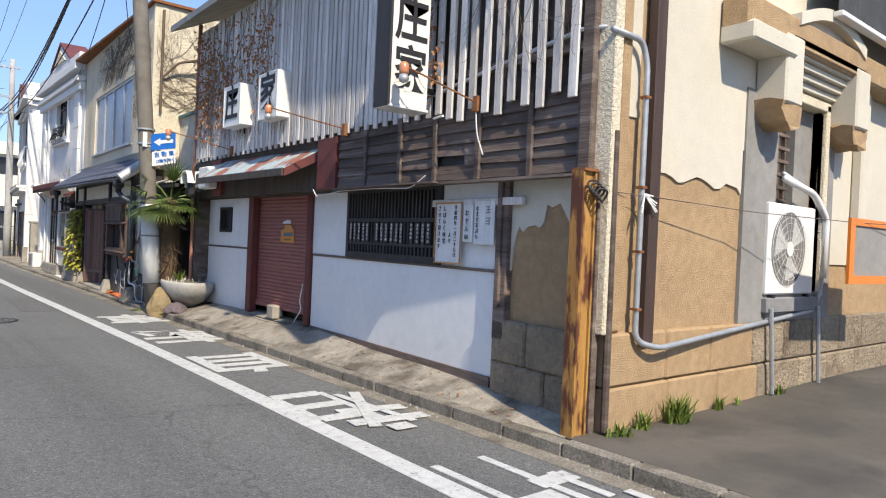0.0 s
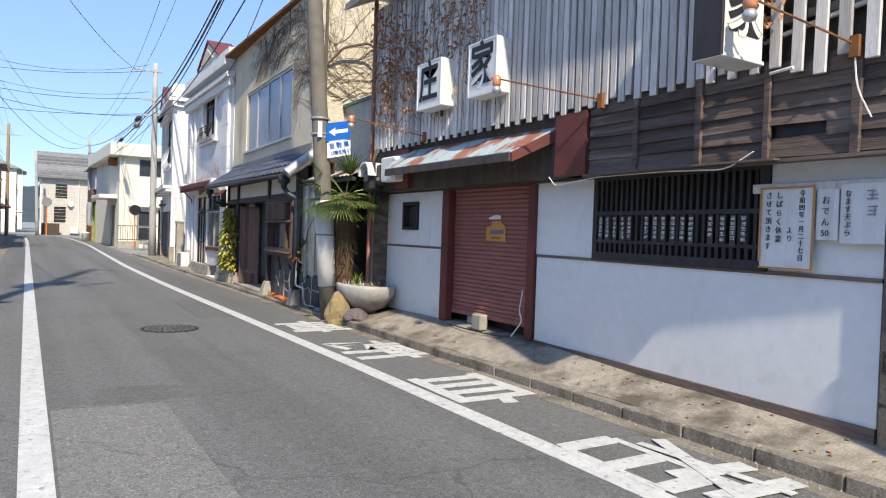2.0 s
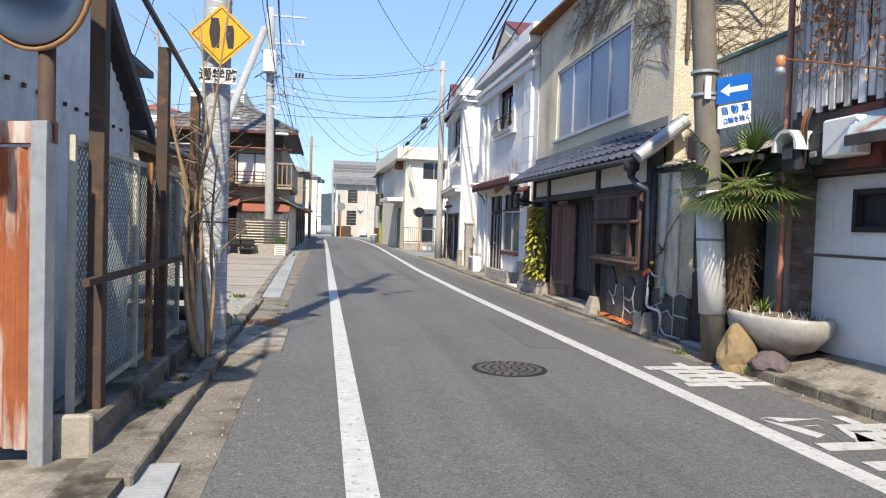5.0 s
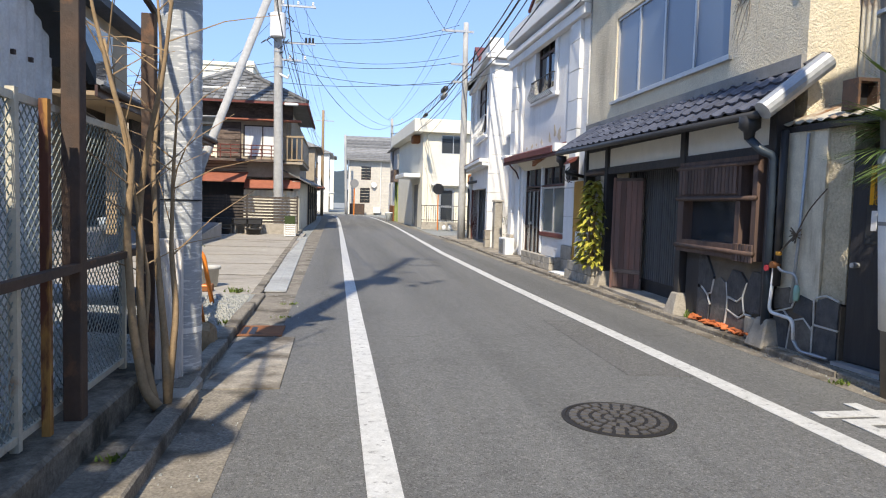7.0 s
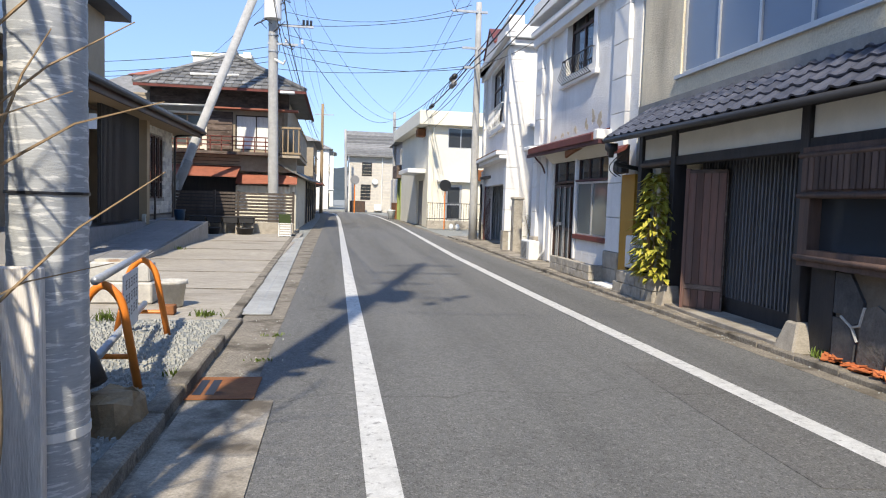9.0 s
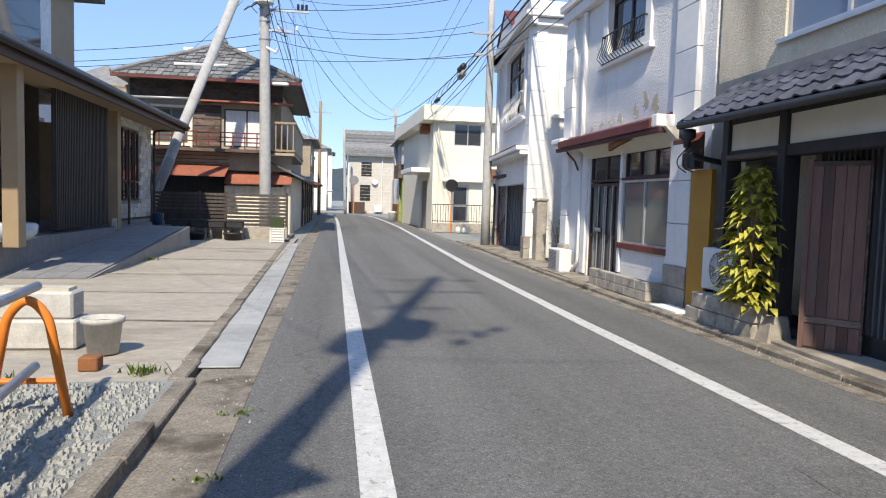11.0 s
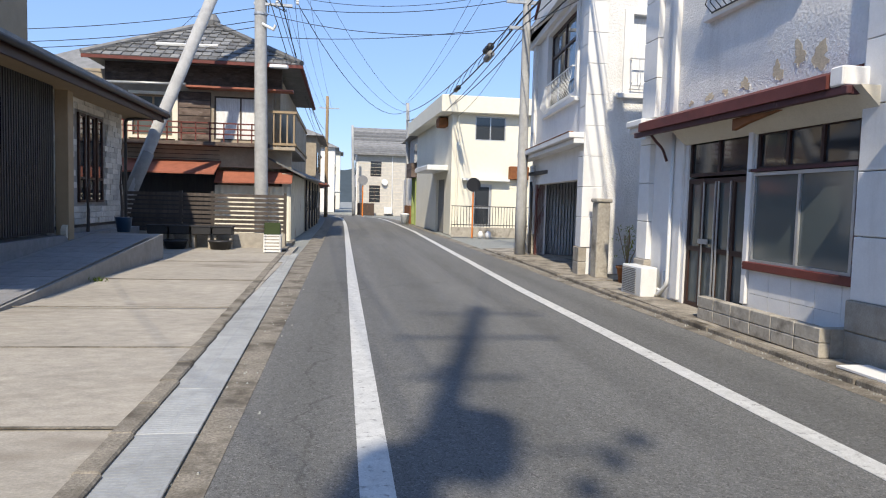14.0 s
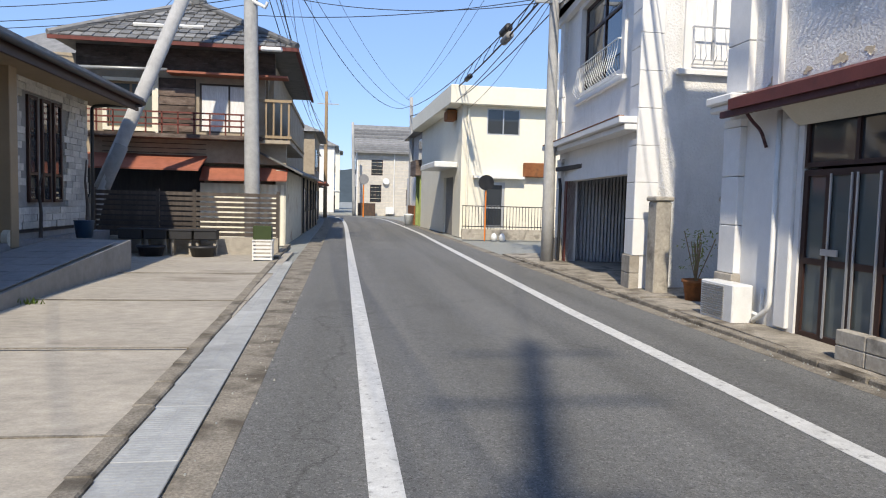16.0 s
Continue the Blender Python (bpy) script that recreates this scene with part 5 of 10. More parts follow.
# ---- helpers for windows and rails ----
def sash(w, u0, u1, z0, z1, parent, n=2, fr=None, glass=None, d=-0.06, fw=0.035, name="window", label="", mid=None):
    """A framed window of n panes set into an opening."""
    fr, glass = fr or ALU, glass or GLASSD
    holes = []
    pw = (u1 - u0) / n
    for i in range(n):
        a, b = u0 + i * pw + fw * (1 if i == 0 else 0.5), u0 + (i + 1) * pw - fw * (1 if i == n - 1 else 0.5)
        if mid:
            holes += [(a, b, z0 + fw, mid - fw / 2), (a, b, mid + fw / 2, z1 - fw)]
        else:
            holes.append((a, b, z0 + fw, z1 - fw))
    ob = part(name, opened(w, u0, u1, z0, z1, holes, d, d + 0.05), fr, parent, label)
    for a, b, c, e in holes:
        part("pane", bx(a - 0.005, b + 0.005, d + 0.015, d + 0.022, c - 0.005, e + 0.005, w), glass, ob)
    return ob


def iron_rail(w, u0, u1, z0, z1, out, parent, mat, gap=0.12, belly=0.1):
    r = part("window_railing", tube(B(), [w.p(u0, 0, z1), w.p(u0, out, z1), w.p(u1, out, z1), w.p(u1, 0, z1)], 0.016, 6), mat, parent, "curved iron window railing")
    part("rail", tube(B(), [w.p(u0, 0, z0), w.p(u0, out, z0), w.p(u1, out, z0), w.p(u1, 0, z0)], 0.012, 6), mat, r)
    n = max(3, int((u1 - u0) / gap))
    for i in range(n + 1):
        u = u0 + (u1 - u0) * i / n
        part("bar", tube(B(), [w.p(u, out, z0), w.p(u, out + belly, z0 + (z1 - z0) * 0.2), w.p(u, out + belly * 0.5, z0 + (z1 - z0) * 0.5), w.p(u, out + belly * 0.1, z0 + (z1 - z0) * 0.75), w.p(u, out, z1)], 0.008, 5), mat, r)
    return r


# ---- lean-to in the gap beside the shop ----
BEIGE = surf("beige_plaster", (0.68, 0.62, 0.48), (0.58, 0.52, 0.4), scale=1.6, fine=60, rough=0.9, bump=0.2, stain=(0.27, 0.22, 0.15), amount=0.36, stain_scale=2, edge=0.25, stain_stretch=(3, 3, 0.5))
ROUGHBEIGE = surf("rough_beige_plaster", (0.6, 0.52, 0.37), (0.5, 0.425, 0.29), scale=2.2, fine=34, rough=0.95, bump=1.0, dist=0.03, stain=(0.22, 0.17, 0.11), amount=0.36, stain_scale=2.2, edge=0.25, fine_mix=0.5)
BROWNBED = surf("brown_stone_bed", (0.17, 0.14, 0.105), (0.11, 0.09, 0.07), scale=3, rough=0.95, bump=0.5)
MORTAR = surf("pale_mortar", (0.55, 0.54, 0.5), (0.42, 0.41, 0.38), scale=8)
DARKSTONE = surf("black_stone", (0.05, 0.052, 0.058), (0.11, 0.11, 0.108), scale=6, fine=30, rough=0.65, bump=0.8, dist=0.02, rand=0.3)
GREYSTONE = surf("grey_stone", (0.17, 0.155, 0.135), (0.08, 0.076, 0.07), scale=5, fine=30, rough=0.85, bump=0.8, dist=0.02)
MINT = plain("mint_plastic", (0.3, 0.5, 0.42), 0.5)
VALVERED = plain("valve_red", (0.5, 0.05, 0.06), 0.5)
lt = thing("lean_to", "patched lean-to of pale corrugated sheets with a black door", "shed", (4.9, 13.4, 0))
WG, WGC = Yw(4.16, 12.9, 4.02, 14.62), Yw(4.64, 12.3, 4.6, 14.6)
LBLUE = surf("pale_blue_sheet", (0.42, 0.5, 0.58), (0.36, 0.43, 0.5), scale=2, fine=40, rough=0.6, bump=0.1, stain=(0.5, 0.48, 0.42), amount=0.25, stain_scale=2, edge=0.2)
CSHEET = surf("cream_sheet", (0.55, 0.52, 0.43), (0.47, 0.44, 0.36), scale=2, fine=40, rough=0.6, bump=0.1, stain=(0.25, 0.12, 0.06), amount=0.25, stain_scale=2, edge=0.12)
TINROOF = surf("stained_tin_roof", (0.5, 0.47, 0.4), (0.4, 0.36, 0.28), scale=2, fine=40, rough=0.6, bump=0.2, stain=(0.24, 0.13, 0.07), amount=0.45, stain_scale=2.5, edge=0.15)
part("corrugated_sheet", corrugated(WGC, 12.72, 13.1, 0.1, 2.45, 0.032, 0.006, 0.0), LBLUE, lt)
part("corrugated_sheet", corrugated(WGC, 12.28, 12.7, 0.1, 2.45, 0.09, 0.012, 0.05), CSHEET, lt)
part("corrugated_sheet", corrugated(Yw(4.85, 12.3, 4.85, 14.6), 12.3, 14.6, 2.7, 3.85, 0.08, 0.01), CSHEET, lt, "upper pale corrugated sheet")
part("edge_cap", bx(12.3, 14.6, -0.1, 0.05, 3.85, 3.9, Yw(4.85, 12.3, 4.85, 14.6)), surf("teal_cap", (0.12, 0.22, 0.2)), lt)
part("core", bx(4.95, 9.5, 12.25, 14.6, 0, 3.8), DARKWOOD, lt)
dr = part("door", bx(13.0, 13.66, -0.08, -0.02, 0.1, 2.05, WG), BLACKWOOD_AND_SHADE, lt, "worn black door with a steel knob")
part("knob", tube(B(), [WG.p(13.56, -0.02, 1.0), WG.p(13.56, 0.05, 1.0)], 0.025, 10), ALU, dr)
part("glass", bx(13.06, 13.5, -0.02, -0.012, 1.2, 1.9, WG), GLASSD, dr)
ystk = part("sticker", bx(13.36, 13.47, -0.011, -0.008, 1.55, 1.9, WG), YELLOW, dr, "yellow sticker with black writing")
for k, ch_ in enumerate("追放の店"):
    lettering(ch_, 0.06, facing(WG, 13.4, -0.0065, 1.73 - 0.055 * k), INK, ystk, bold=0.01)
part("writing", bars(WG, 13.38, 13.45, 1.76, 1.89, -0.0075, 2, rs, ink=0.9), INK, ystk)
part("white_sticker", bx(13.38, 13.44, -0.011, -0.008, 1.32, 1.5, WG), PAPER, dr, "small white sticker")
part("door_frame", bx(12.92, 13.0, -0.5, 0.02, 0.1, 2.15, WG), BLACKWOOD_AND_SHADE, lt)
part("plaster_pier", bx(13.69, 13.98, -0.5, -0.03, 0.62, 2.3, WG), ROUGHBEIGE, lt, "rough beige plaster pier")
part("plaster_strip", bx(13.983, 14.55, -0.5, 0.0, 0.55, 2.3, WG), BEIGE, lt, "smooth stained beige plaster")
part("mortar", bx(13.69, 14.55, -0.5, 0.004, 0.05, 0.6, WG), BROWNBED, lt, "brown render bed of the stones")
for pts_, grey in (([(13.71, 0.06), (13.71, 0.35), (13.98, 0.36), (14.0, 0.07)], 0), ([(13.71, 0.38), (13.7, 0.62), (13.86, 0.66), (13.96, 0.62), (13.99, 0.39)], 0), ([(14.03, 0.07), (14.02, 0.3), (14.13, 0.4), (14.3, 0.34), (14.33, 0.07)], 1),
                   ([(14.02, 0.34), (14.03, 0.6), (14.2, 0.64), (14.28, 0.46), (14.14, 0.43)], 0), ([(14.36, 0.07), (14.34, 0.34), (14.42, 0.44), (14.55, 0.4), (14.55, 0.07)], 0), ([(14.32, 0.5), (14.26, 0.64), (14.36, 0.7), (14.55, 0.66), (14.55, 0.45), (14.42, 0.48)], 1)):
    part("stone", plate(WG, pts_, 0.0, 0.022), GREYSTONE if grey else DARKSTONE, lt)
for pts_ in ([(13.7, 0.365), (14.0, 0.375), (14.02, 0.32), (14.13, 0.415), (14.3, 0.36), (14.34, 0.07)], [(14.0, 0.37), (14.01, 0.62)], [(14.3, 0.36), (14.42, 0.46), (14.55, 0.42)], [(14.42, 0.46), (14.3, 0.5), (14.24, 0.66)], [(14.01, 0.07), (14.01, 0.36)], [(13.7, 0.64), (13.86, 0.68), (13.98, 0.64)]):
    part("mortar_line", tube(B(), [WG.p(u, 0.018, z) for u, z in pts_], 0.012, 5), MORTAR, lt)
part("base_tray", bx(12.95, 13.66, 0.0, 0.12, 0.06, 0.1, WG), GALV, lt, "grey steel doorstep")
tr = B()
n = 60
for i in range(n):
    y0, y1 = 12.3 + 2.45 * i / n, 12.3 + 2.45 * (i + 1) / n
    s0, s1 = 0.012 * math.sin(i * 1.6), 0.012 * math.sin((i + 1) * 1.6)
    hexa(tr, [(4.02, y0, 2.36 + s0), (4.02, y1, 2.36 + s1), (4.9, y1, 2.72 + s1), (4.9, y0, 2.72 + s0), (4.02, y0, 2.368 + s0), (4.02, y1, 2.368 + s1), (4.9, y1, 2.728 + s1), (4.9, y0, 2.728 + s0)])
part("tin_roof", finish(tr), TINROOF, lt, "rust-stained corrugated tin roof")
part("roof_beam", bx(4.03, 4.1, 12.3, 14.75, 2.28, 2.34), BLACKWOOD_AND_SHADE, lt)
vb = part("lamp_box", opened(Xw(4.06, 13.62, 4.28, 13.62), 4.06, 4.28, 2.42, 2.7, [(4.085, 4.255, 2.45, 2.67)], -0.2, 0.0), DARKSTEEL, lt, "rusty open lamp box")
part("lamp_inside", bx(4.085, 4.255, 13.74, 13.8, 2.45, 2.67), DARKPLASTIC, vb)
gs = thing("gas_pipes", "grey and white gas pipes with brass valve on the pier", "pipe", WG.p(14.3, 0.05, 0.1))
part("conduit", tube(B(), [WG.p(14.2, 0.03, 2.25), WG.p(14.24, 0.035, 1.2), WG.p(14.29, 0.04, 0.55)], 0.016, 8), GALV, gs, smooth=True)
part("white_pipe", tube(B(), arc([WG.p(14.5, 0.09, 0.88), WG.p(14.53, 0.1, 0.42), WG.p(14.35, 0.1, 0.41), WG.p(14.18, 0.1, 0.4), WG.p(14.16, 0.1, 0.2)]), 0.019, 8), WHITEENAMEL, gs, smooth=True)
part("steel_pipe", tube(B(), arc([WG.p(14.16, 0.1, 0.2), WG.p(14.08, 0.1, 0.1), WG.p(13.72, 0.1, 0.1)]), 0.017, 8), GALV, gs, smooth=True)
part("cross_pipe", tube(B(), arc([WG.p(14.48, 0.09, 0.93), WG.p(14.4, 0.09, 0.86), WG.p(14.22, 0.06, 0.85), WG.p(14.2, 0.05, 0.7)]), 0.014, 8), GALV, gs, smooth=True)
part("regulator", lathe(B(), WG.p(14.2, 0.06, 0.58), [(0.02, 0), (0.03, 0.02), (0.03, 0.12), (0.018, 0.16)], 10), MINT, gs, "pale green regulator", smooth=True)
part("valve", tube(B(), [WG.p(14.47, 0.06, 0.92), WG.p(14.47, 0.15, 0.92)], 0.035, 10), RUST, gs, "rusty brass valve body")
part("valve_wheel", tube(B(), [WG.p(14.55, 0.13, 0.88), WG.p(14.55, 0.15, 0.88)], 0.032, 10), VALVERED, gs, "small red valve wheel")
part("collar", lathe(B(), WG.p(14.46, 0.08, 1.02), [(0.03, 0), (0.034, 0.02), (0.03, 0.04)], 10), OCHRE, gs, "yellow tape collar")
wire(arc([WG.p(14.26, 0.05, 1.25), WG.p(14.1, 0.06, 1.5), WG.p(13.9, 0.05, 1.7)]), 0.007, VINE, "dry twine tied from the pipe to the door")
wire(arc([WG.p(14.5, 0.06, 0.98), WG.p(14.4, 0.08, 1.1), WG.p(14.28, 0.06, 1.22), WG.p(14.18, 0.07, 1.3)]), 0.01, VINE, "dry twisted twine round the pipe")
knot = B()
for k in range(14):
    a = WG.p(14.26, 0.05, 1.24)
    tube(knot, [a, a + Vector((rs.uniform(-0.06, 0.02), rs.uniform(-0.08, 0.08), rs.uniform(-0.08, 0.08)))], 0.008, 4)
solo("twine_knot", knot, VINE, "knot of dry brown twine on the conduit", "cord")
for k, (y, z) in enumerate(((12.93, 0.05), (13.05, 0.05), (12.98, 0.13))):
    solo("brick", bx(4.0, 4.1, y - 0.055, y + 0.05, z, z + 0.072, bev=0.008), RUST if k == 2 else DARKWOOD, "old dark brick stacked at the doorstep", "brick", group="bricks at the doorstep")

# ---- second house: cream stucco over a tiled canopy ----
h2 = thing("stucco_house", "cream stucco house above a tiled shop canopy", "house", (7, 18, 0))
W2, W2L = Yw(4.26, 14.62, 4.5, 21.55), Yw(4.02, 14.66, 4.27, 21.0)
W2L.y0, W2L.k = 14.9, W2L.k * 0.978
part("upper_wall", opened(W2, 14.62, 21.55, 2.95, 6.12, [(16.2, 20.15, 3.42, 4.92)], -0.25, 0.0), CREAM, h2, "stained rough cream stucco")
part("side_wall", bx(4.3, 10, 14.62, 14.85, 0, 6.12), CREAM, h2)
part("back_wall", bx(4.8, 10, 21.3, 21.5, 0, 6.1), CREAM, h2)
part("roof", bx(4.2, 10.1, 14.55, 21.6, 6.125, 6.18), RUST, h2, "thin roof edge")
sash(W2, 16.2, 20.15, 3.42, 4.92, h2, 4, ALU, GLASSB, -0.08, 0.05, label="wide four-pane frosted window in silver frame")
part("window_sill", bx(16.1, 20.25, 0.0, 0.05, 3.37, 3.42, W2), ALU, h2)
part("flashing", bx(14.62, 21.5, 0.0, 0.06, 2.98, 3.12, W2), GREYSIDE, h2)
# added black core, the dark interior given by colour
part("inner_dark", bx(5.0, 9.8, 14.9, 21.2, 0, 2.9), BLACKWOOD_AND_SHADE, h2)
part("timber_frame", bx(14.85, 21.3, -0.12, 0.05, 2.06, 2.18, W2L), BLACKWOOD_AND_SHADE, h2)
part("timber_frame", bx(14.85, 21.3, -0.12, 0.04, 2.5, 2.75, W2L), BLACKWOOD_AND_SHADE, h2)
part("frieze", bx(14.9, 21.2, -0.1, 0.02, 2.18, 2.5, W2L), FRIEZE, h2, "white plaster frieze")
for y in (21.18, 20.0, 17.0, 14.9):
    part("post", bx(y - 0.07, y + 0.07, -0.12, 0.07, 0.3, 2.75, W2L, bev=0.008), BLACKWOOD_AND_SHADE, h2)
for y in (20.0, 16.95, 14.85):
    bmx = B()
    q = 0.17
    lo = [W2L.p(y - q, -0.1, 0.03), W2L.p(y + q, -0.1, 0.03), W2L.p(y + q, 0.2, 0.03), W2L.p(y - q, 0.2, 0.03)]
    hi = [W2L.p(y - 0.1, -0.08, 0.34), W2L.p(y + 0.1, -0.08, 0.34), W2L.p(y + 0.1, 0.11, 0.34), W2L.p(y - 0.1, 0.11, 0.34)]
    hexa(bmx, lo + hi)
    bmesh.ops.bevel(bmx, geom=bmx.edges[:], offset=0.015, segments=1, affect="EDGES")
    part("footing", bmx, CONCRETE, h2, "pale tapered footing stone")
# lattice sliding door in its recess
LATTICE = surf("slate_lattice", (0.1, 0.105, 0.115), (0.14, 0.14, 0.145), scale=3, fine=40, rough=0.55, bump=0.3, stretch=(3, 3, 0.4), rand=0.2)
ld = part("lattice_door", opened(W2L, 17.07, 19.93, 0.08, 2.1, [(17.15, 18.5, 0.3, 2.03), (18.56, 19.85, 0.3, 2.03)], -0.42, -0.36), BLACKWOOD_AND_SHADE, h2, "black vertical lattice sliding doors")
for i in range(34):
    y = 17.18 + i * 0.079
    part("lattice_bar", bx(y, y + 0.028, -0.4, -0.345, 0.3, 2.1, W2L), LATTICE, ld)
part("door_back", bx(17.07, 19.93, -0.46, -0.43, 0.05, 2.2, W2L), GLASSD, ld)
part("recess_ceiling", bx(17.07, 19.93, -0.42, -0.12, 2.2, 2.24, W2L), BLACKWOOD_AND_SHADE, h2)
part("doorstep", bx(17.1, 19.9, -0.45, 0.15, 0.02, 0.1, W2L, bev=0.01), CONCRETE, h2)
WLF = Xw(4.12, 19.13, 4.45, 18.7)
WLF.k = 0.542 / 0.56
lf = part("door_leaf", bx(4.12, 4.68, -0.03, 0.0, 0.1, 1.97, WLF), OLDWOOD, h2, "reddish weathered board door leaf, folded open")
RED_BOARD = surf("reddish_board", (0.19, 0.1, 0.078), (0.11, 0.08, 0.07), scale=3, fine=30, rough=0.75, bump=0.4, stretch=(3, 3, 0.3), rand=0.3)
for i in range(5):
    a = 4.15 + i * 0.103
    part("leaf_board", bx(a, a + 0.097, 0.0, 0.014, 0.44, 1.92, WLF), RED_BOARD, lf)
    part("leaf_board", bx(a, a + 0.097, 0.0, 0.014, 0.13, 0.36, WLF), RED_BOARD, lf)
part("leaf_rail", bx(4.13, 4.67, 0.0, 0.022, 0.37, 0.43, WLF), OLDWOOD, lf)
part("leaf_rail", bx(4.13, 4.67, 0.0, 0.022, 1.92, 1.97, WLF), OLDWOOD, lf)
part("leaf_stile", bx(4.1, 4.15, -0.03, 0.025, 0.1, 1.98, WLF), RED_BOARD, lf)
# show window
SLATB = surf("brown_bamboo", (0.13, 0.082, 0.064), (0.07, 0.048, 0.042), scale=3, fine=30, rough=0.7, bump=0.3, stretch=(3, 3, 0.3), rand=0.35)
swn = part("show_window", opened(W2L, 15.05, 16.93, 0.92, 2.08, [(15.14, 15.38, 1.06, 2.0), (15.48, 16.78, 1.08, 1.58)], -0.05, 0.12), SLATB, h2, "timber show window with bamboo slats above")
for i in range(17):
    a = 15.45 + i * 0.085
    part("slat", bx(a, a + 0.07, 0.12, 0.145, 1.66, 2.0, W2L, bev=0.006), SLATB, swn)
for i in range(6):
    a = 15.06 + i * 0.07
    part("slat", bx(a, a + 0.06, 0.12, 0.14, 0.9, 1.1, W2L, bev=0.005), SLATB, swn)
for z in (2.0, 1.61, 1.0):
    part("pole_rail", tube(B(), [W2L.p(15.05, 0.13, z), W2L.p(16.95, 0.13, z)], 0.028, 8), SLATB, swn, smooth=True)
part("pane", bx(15.4, 16.85, -0.02, -0.012, 1.06, 1.6, W2L), GLASSD, swn)
# black backing colours in the unlit inside of the show window
part("shop_back", bx(15.0, 16.95, -0.3, -0.25, 0.9, 2.1, W2L), BLACKWOOD_AND_SHADE, swn)
part("stone_bed", bx(15.0, 16.45, -0.2, 0.0, 0.04, 0.92, W2L), surf("brown_render", (0.17, 0.14, 0.105), (0.11, 0.09, 0.07), scale=3, rough=0.95, bump=0.5), h2, "brown render between black stones")
for grey, pts_ in (
        (0, [(16.45, 0.9), (16.25, 0.9), (16.06, 0.66), (16.09, 0.48), (16.2, 0.44), (16.35, 0.52), (16.45, 0.52)]),
        (0, [(16.45, 0.48), (16.35, 0.48), (16.21, 0.4), (16.14, 0.3), (16.16, 0.08), (16.45, 0.08)]),
        (1, [(16.11, 0.45), (16.06, 0.61), (15.9, 0.66), (15.78, 0.6), (15.73, 0.46), (15.73, 0.3), (15.8, 0.08), (16.12, 0.08), (16.1, 0.3)]),
        (0, [(15.73, 0.63), (15.62, 0.78), (15.44, 0.77), (15.31, 0.67), (15.39, 0.51), (15.5, 0.44), (15.71, 0.47)]),
        (0, [(15.68, 0.43), (15.5, 0.4), (15.38, 0.46), (15.34, 0.33), (15.46, 0.26), (15.68, 0.31)]),
        (1, [(15.69, 0.28), (15.45, 0.22), (15.3, 0.27), (15.2, 0.08), (15.75, 0.08)]),
        (0, [(15.28, 0.66), (15.2, 0.8), (15.0, 0.8), (15.0, 0.35), (15.2, 0.33), (15.32, 0.35), (15.35, 0.5)])):
    part("stone", plate(W2L, pts_, 0.0, 0.022 if grey else 0.03), GREYSTONE if grey else DARKSTONE, h2)
for pts_ in ([(16.35, 0.5), (16.2, 0.42), (16.1, 0.45), (16.05, 0.62)], [(16.2, 0.42), (16.12, 0.3)], [(15.75, 0.62), (15.71, 0.45), (15.71, 0.3), (15.75, 0.1)], [(15.7, 0.45), (15.5, 0.42), (15.38, 0.49), (15.3, 0.66)], [(15.7, 0.3), (15.45, 0.24), (15.33, 0.3), (15.2, 0.3)], [(15.38, 0.49), (15.33, 0.31)]):
    part("mortar_line", tube(B(), [W2L.p(u, 0.022, z) for u, z in pts_], 0.014, 5), MORTAR, h2)
part("dark_slats", bx(16.5, 16.85, -0.15, 0.0, 0.08, 0.92, W2L), BLACKWOOD_AND_SHADE, h2)
# left bay
part("bay_wall", bx(20.1, 20.75, -0.5, -0.4, 0.3, 2.2, W2L), CREAM, h2)
part("bay_pole", tube(B(), [W2L.p(20.05, 0.06, 2.1), W2L.p(21.1, 0.06, 2.1)], 0.035, 10), OLDWOOD, h2)
part("ochre_board", bx(4.4, 4.46, 21.42, 21.95, 0.06, 2.0), OCHRE, h2, "plain ochre board")
# canopy with real tiles
cn = part("canopy", finish(hexa(bm0 := B(), [(3.74, 14.5, 2.5), (3.74, 20.95, 2.5), (4.5, 21.3, 2.98), (4.3, 14.5, 2.98), (3.74, 14.5, 2.54), (3.74, 20.95, 2.54), (4.5, 21.3, 3.02), (4.3, 14.5, 3.02)]) and bm0), BLACKWOOD_AND_SHADE, h2, "slate-blue tiled shop canopy")
tl = B()
nt = 10
for i in range(nt):
    ys = [(-0.135 + 0.27 * j / nt) for j in (i, i + 1)]
    hs = [0.03 * max(0.0, math.cos((y + 0.03) / 0.27 * 2 * math.pi)) ** 1.2 + 0.008 for y in ys]
    hexa(tl, [(0, ys[0], hs[0]), (0, ys[1], hs[1]), (0.25, ys[1], hs[1] + 0.0), (0.25, ys[0], hs[0]), (0, ys[0], hs[0] + 0.022), (0, ys[1], hs[1] + 0.022), (0.25, ys[1], hs[1] + 0.012), (0.25, ys[0], hs[0] + 0.012)])
tile_me = link_mesh("tile", finish(tl), TILE)
for r in range(4):
    for c in range(25):
        y = 14.66 + c * 0.262
        x = 3.7 + r * 0.185
        zz = 2.535 + (x - 3.74) * (0.48 / (0.58 + 0.15 * (y - 14.5) / 6.5)) + (0.02 if r else 0.01)
        piece("tile", tile_me, cn, pose(x, y, zz, rs.uniform(-0.5, 0.5), -34 + rs.uniform(-0.8, 0.8), 0))
gt = thing("gutter", "black plastic roof gutter with a funnel and downpipe", "gutter", (3.72, 18, 0.1))
part("channel", tube(B(), [(3.68, 14.5, 2.46), (3.68, 21.0, 2.49)], 0.045, 8), DARKPLASTIC, gt, smooth=True)
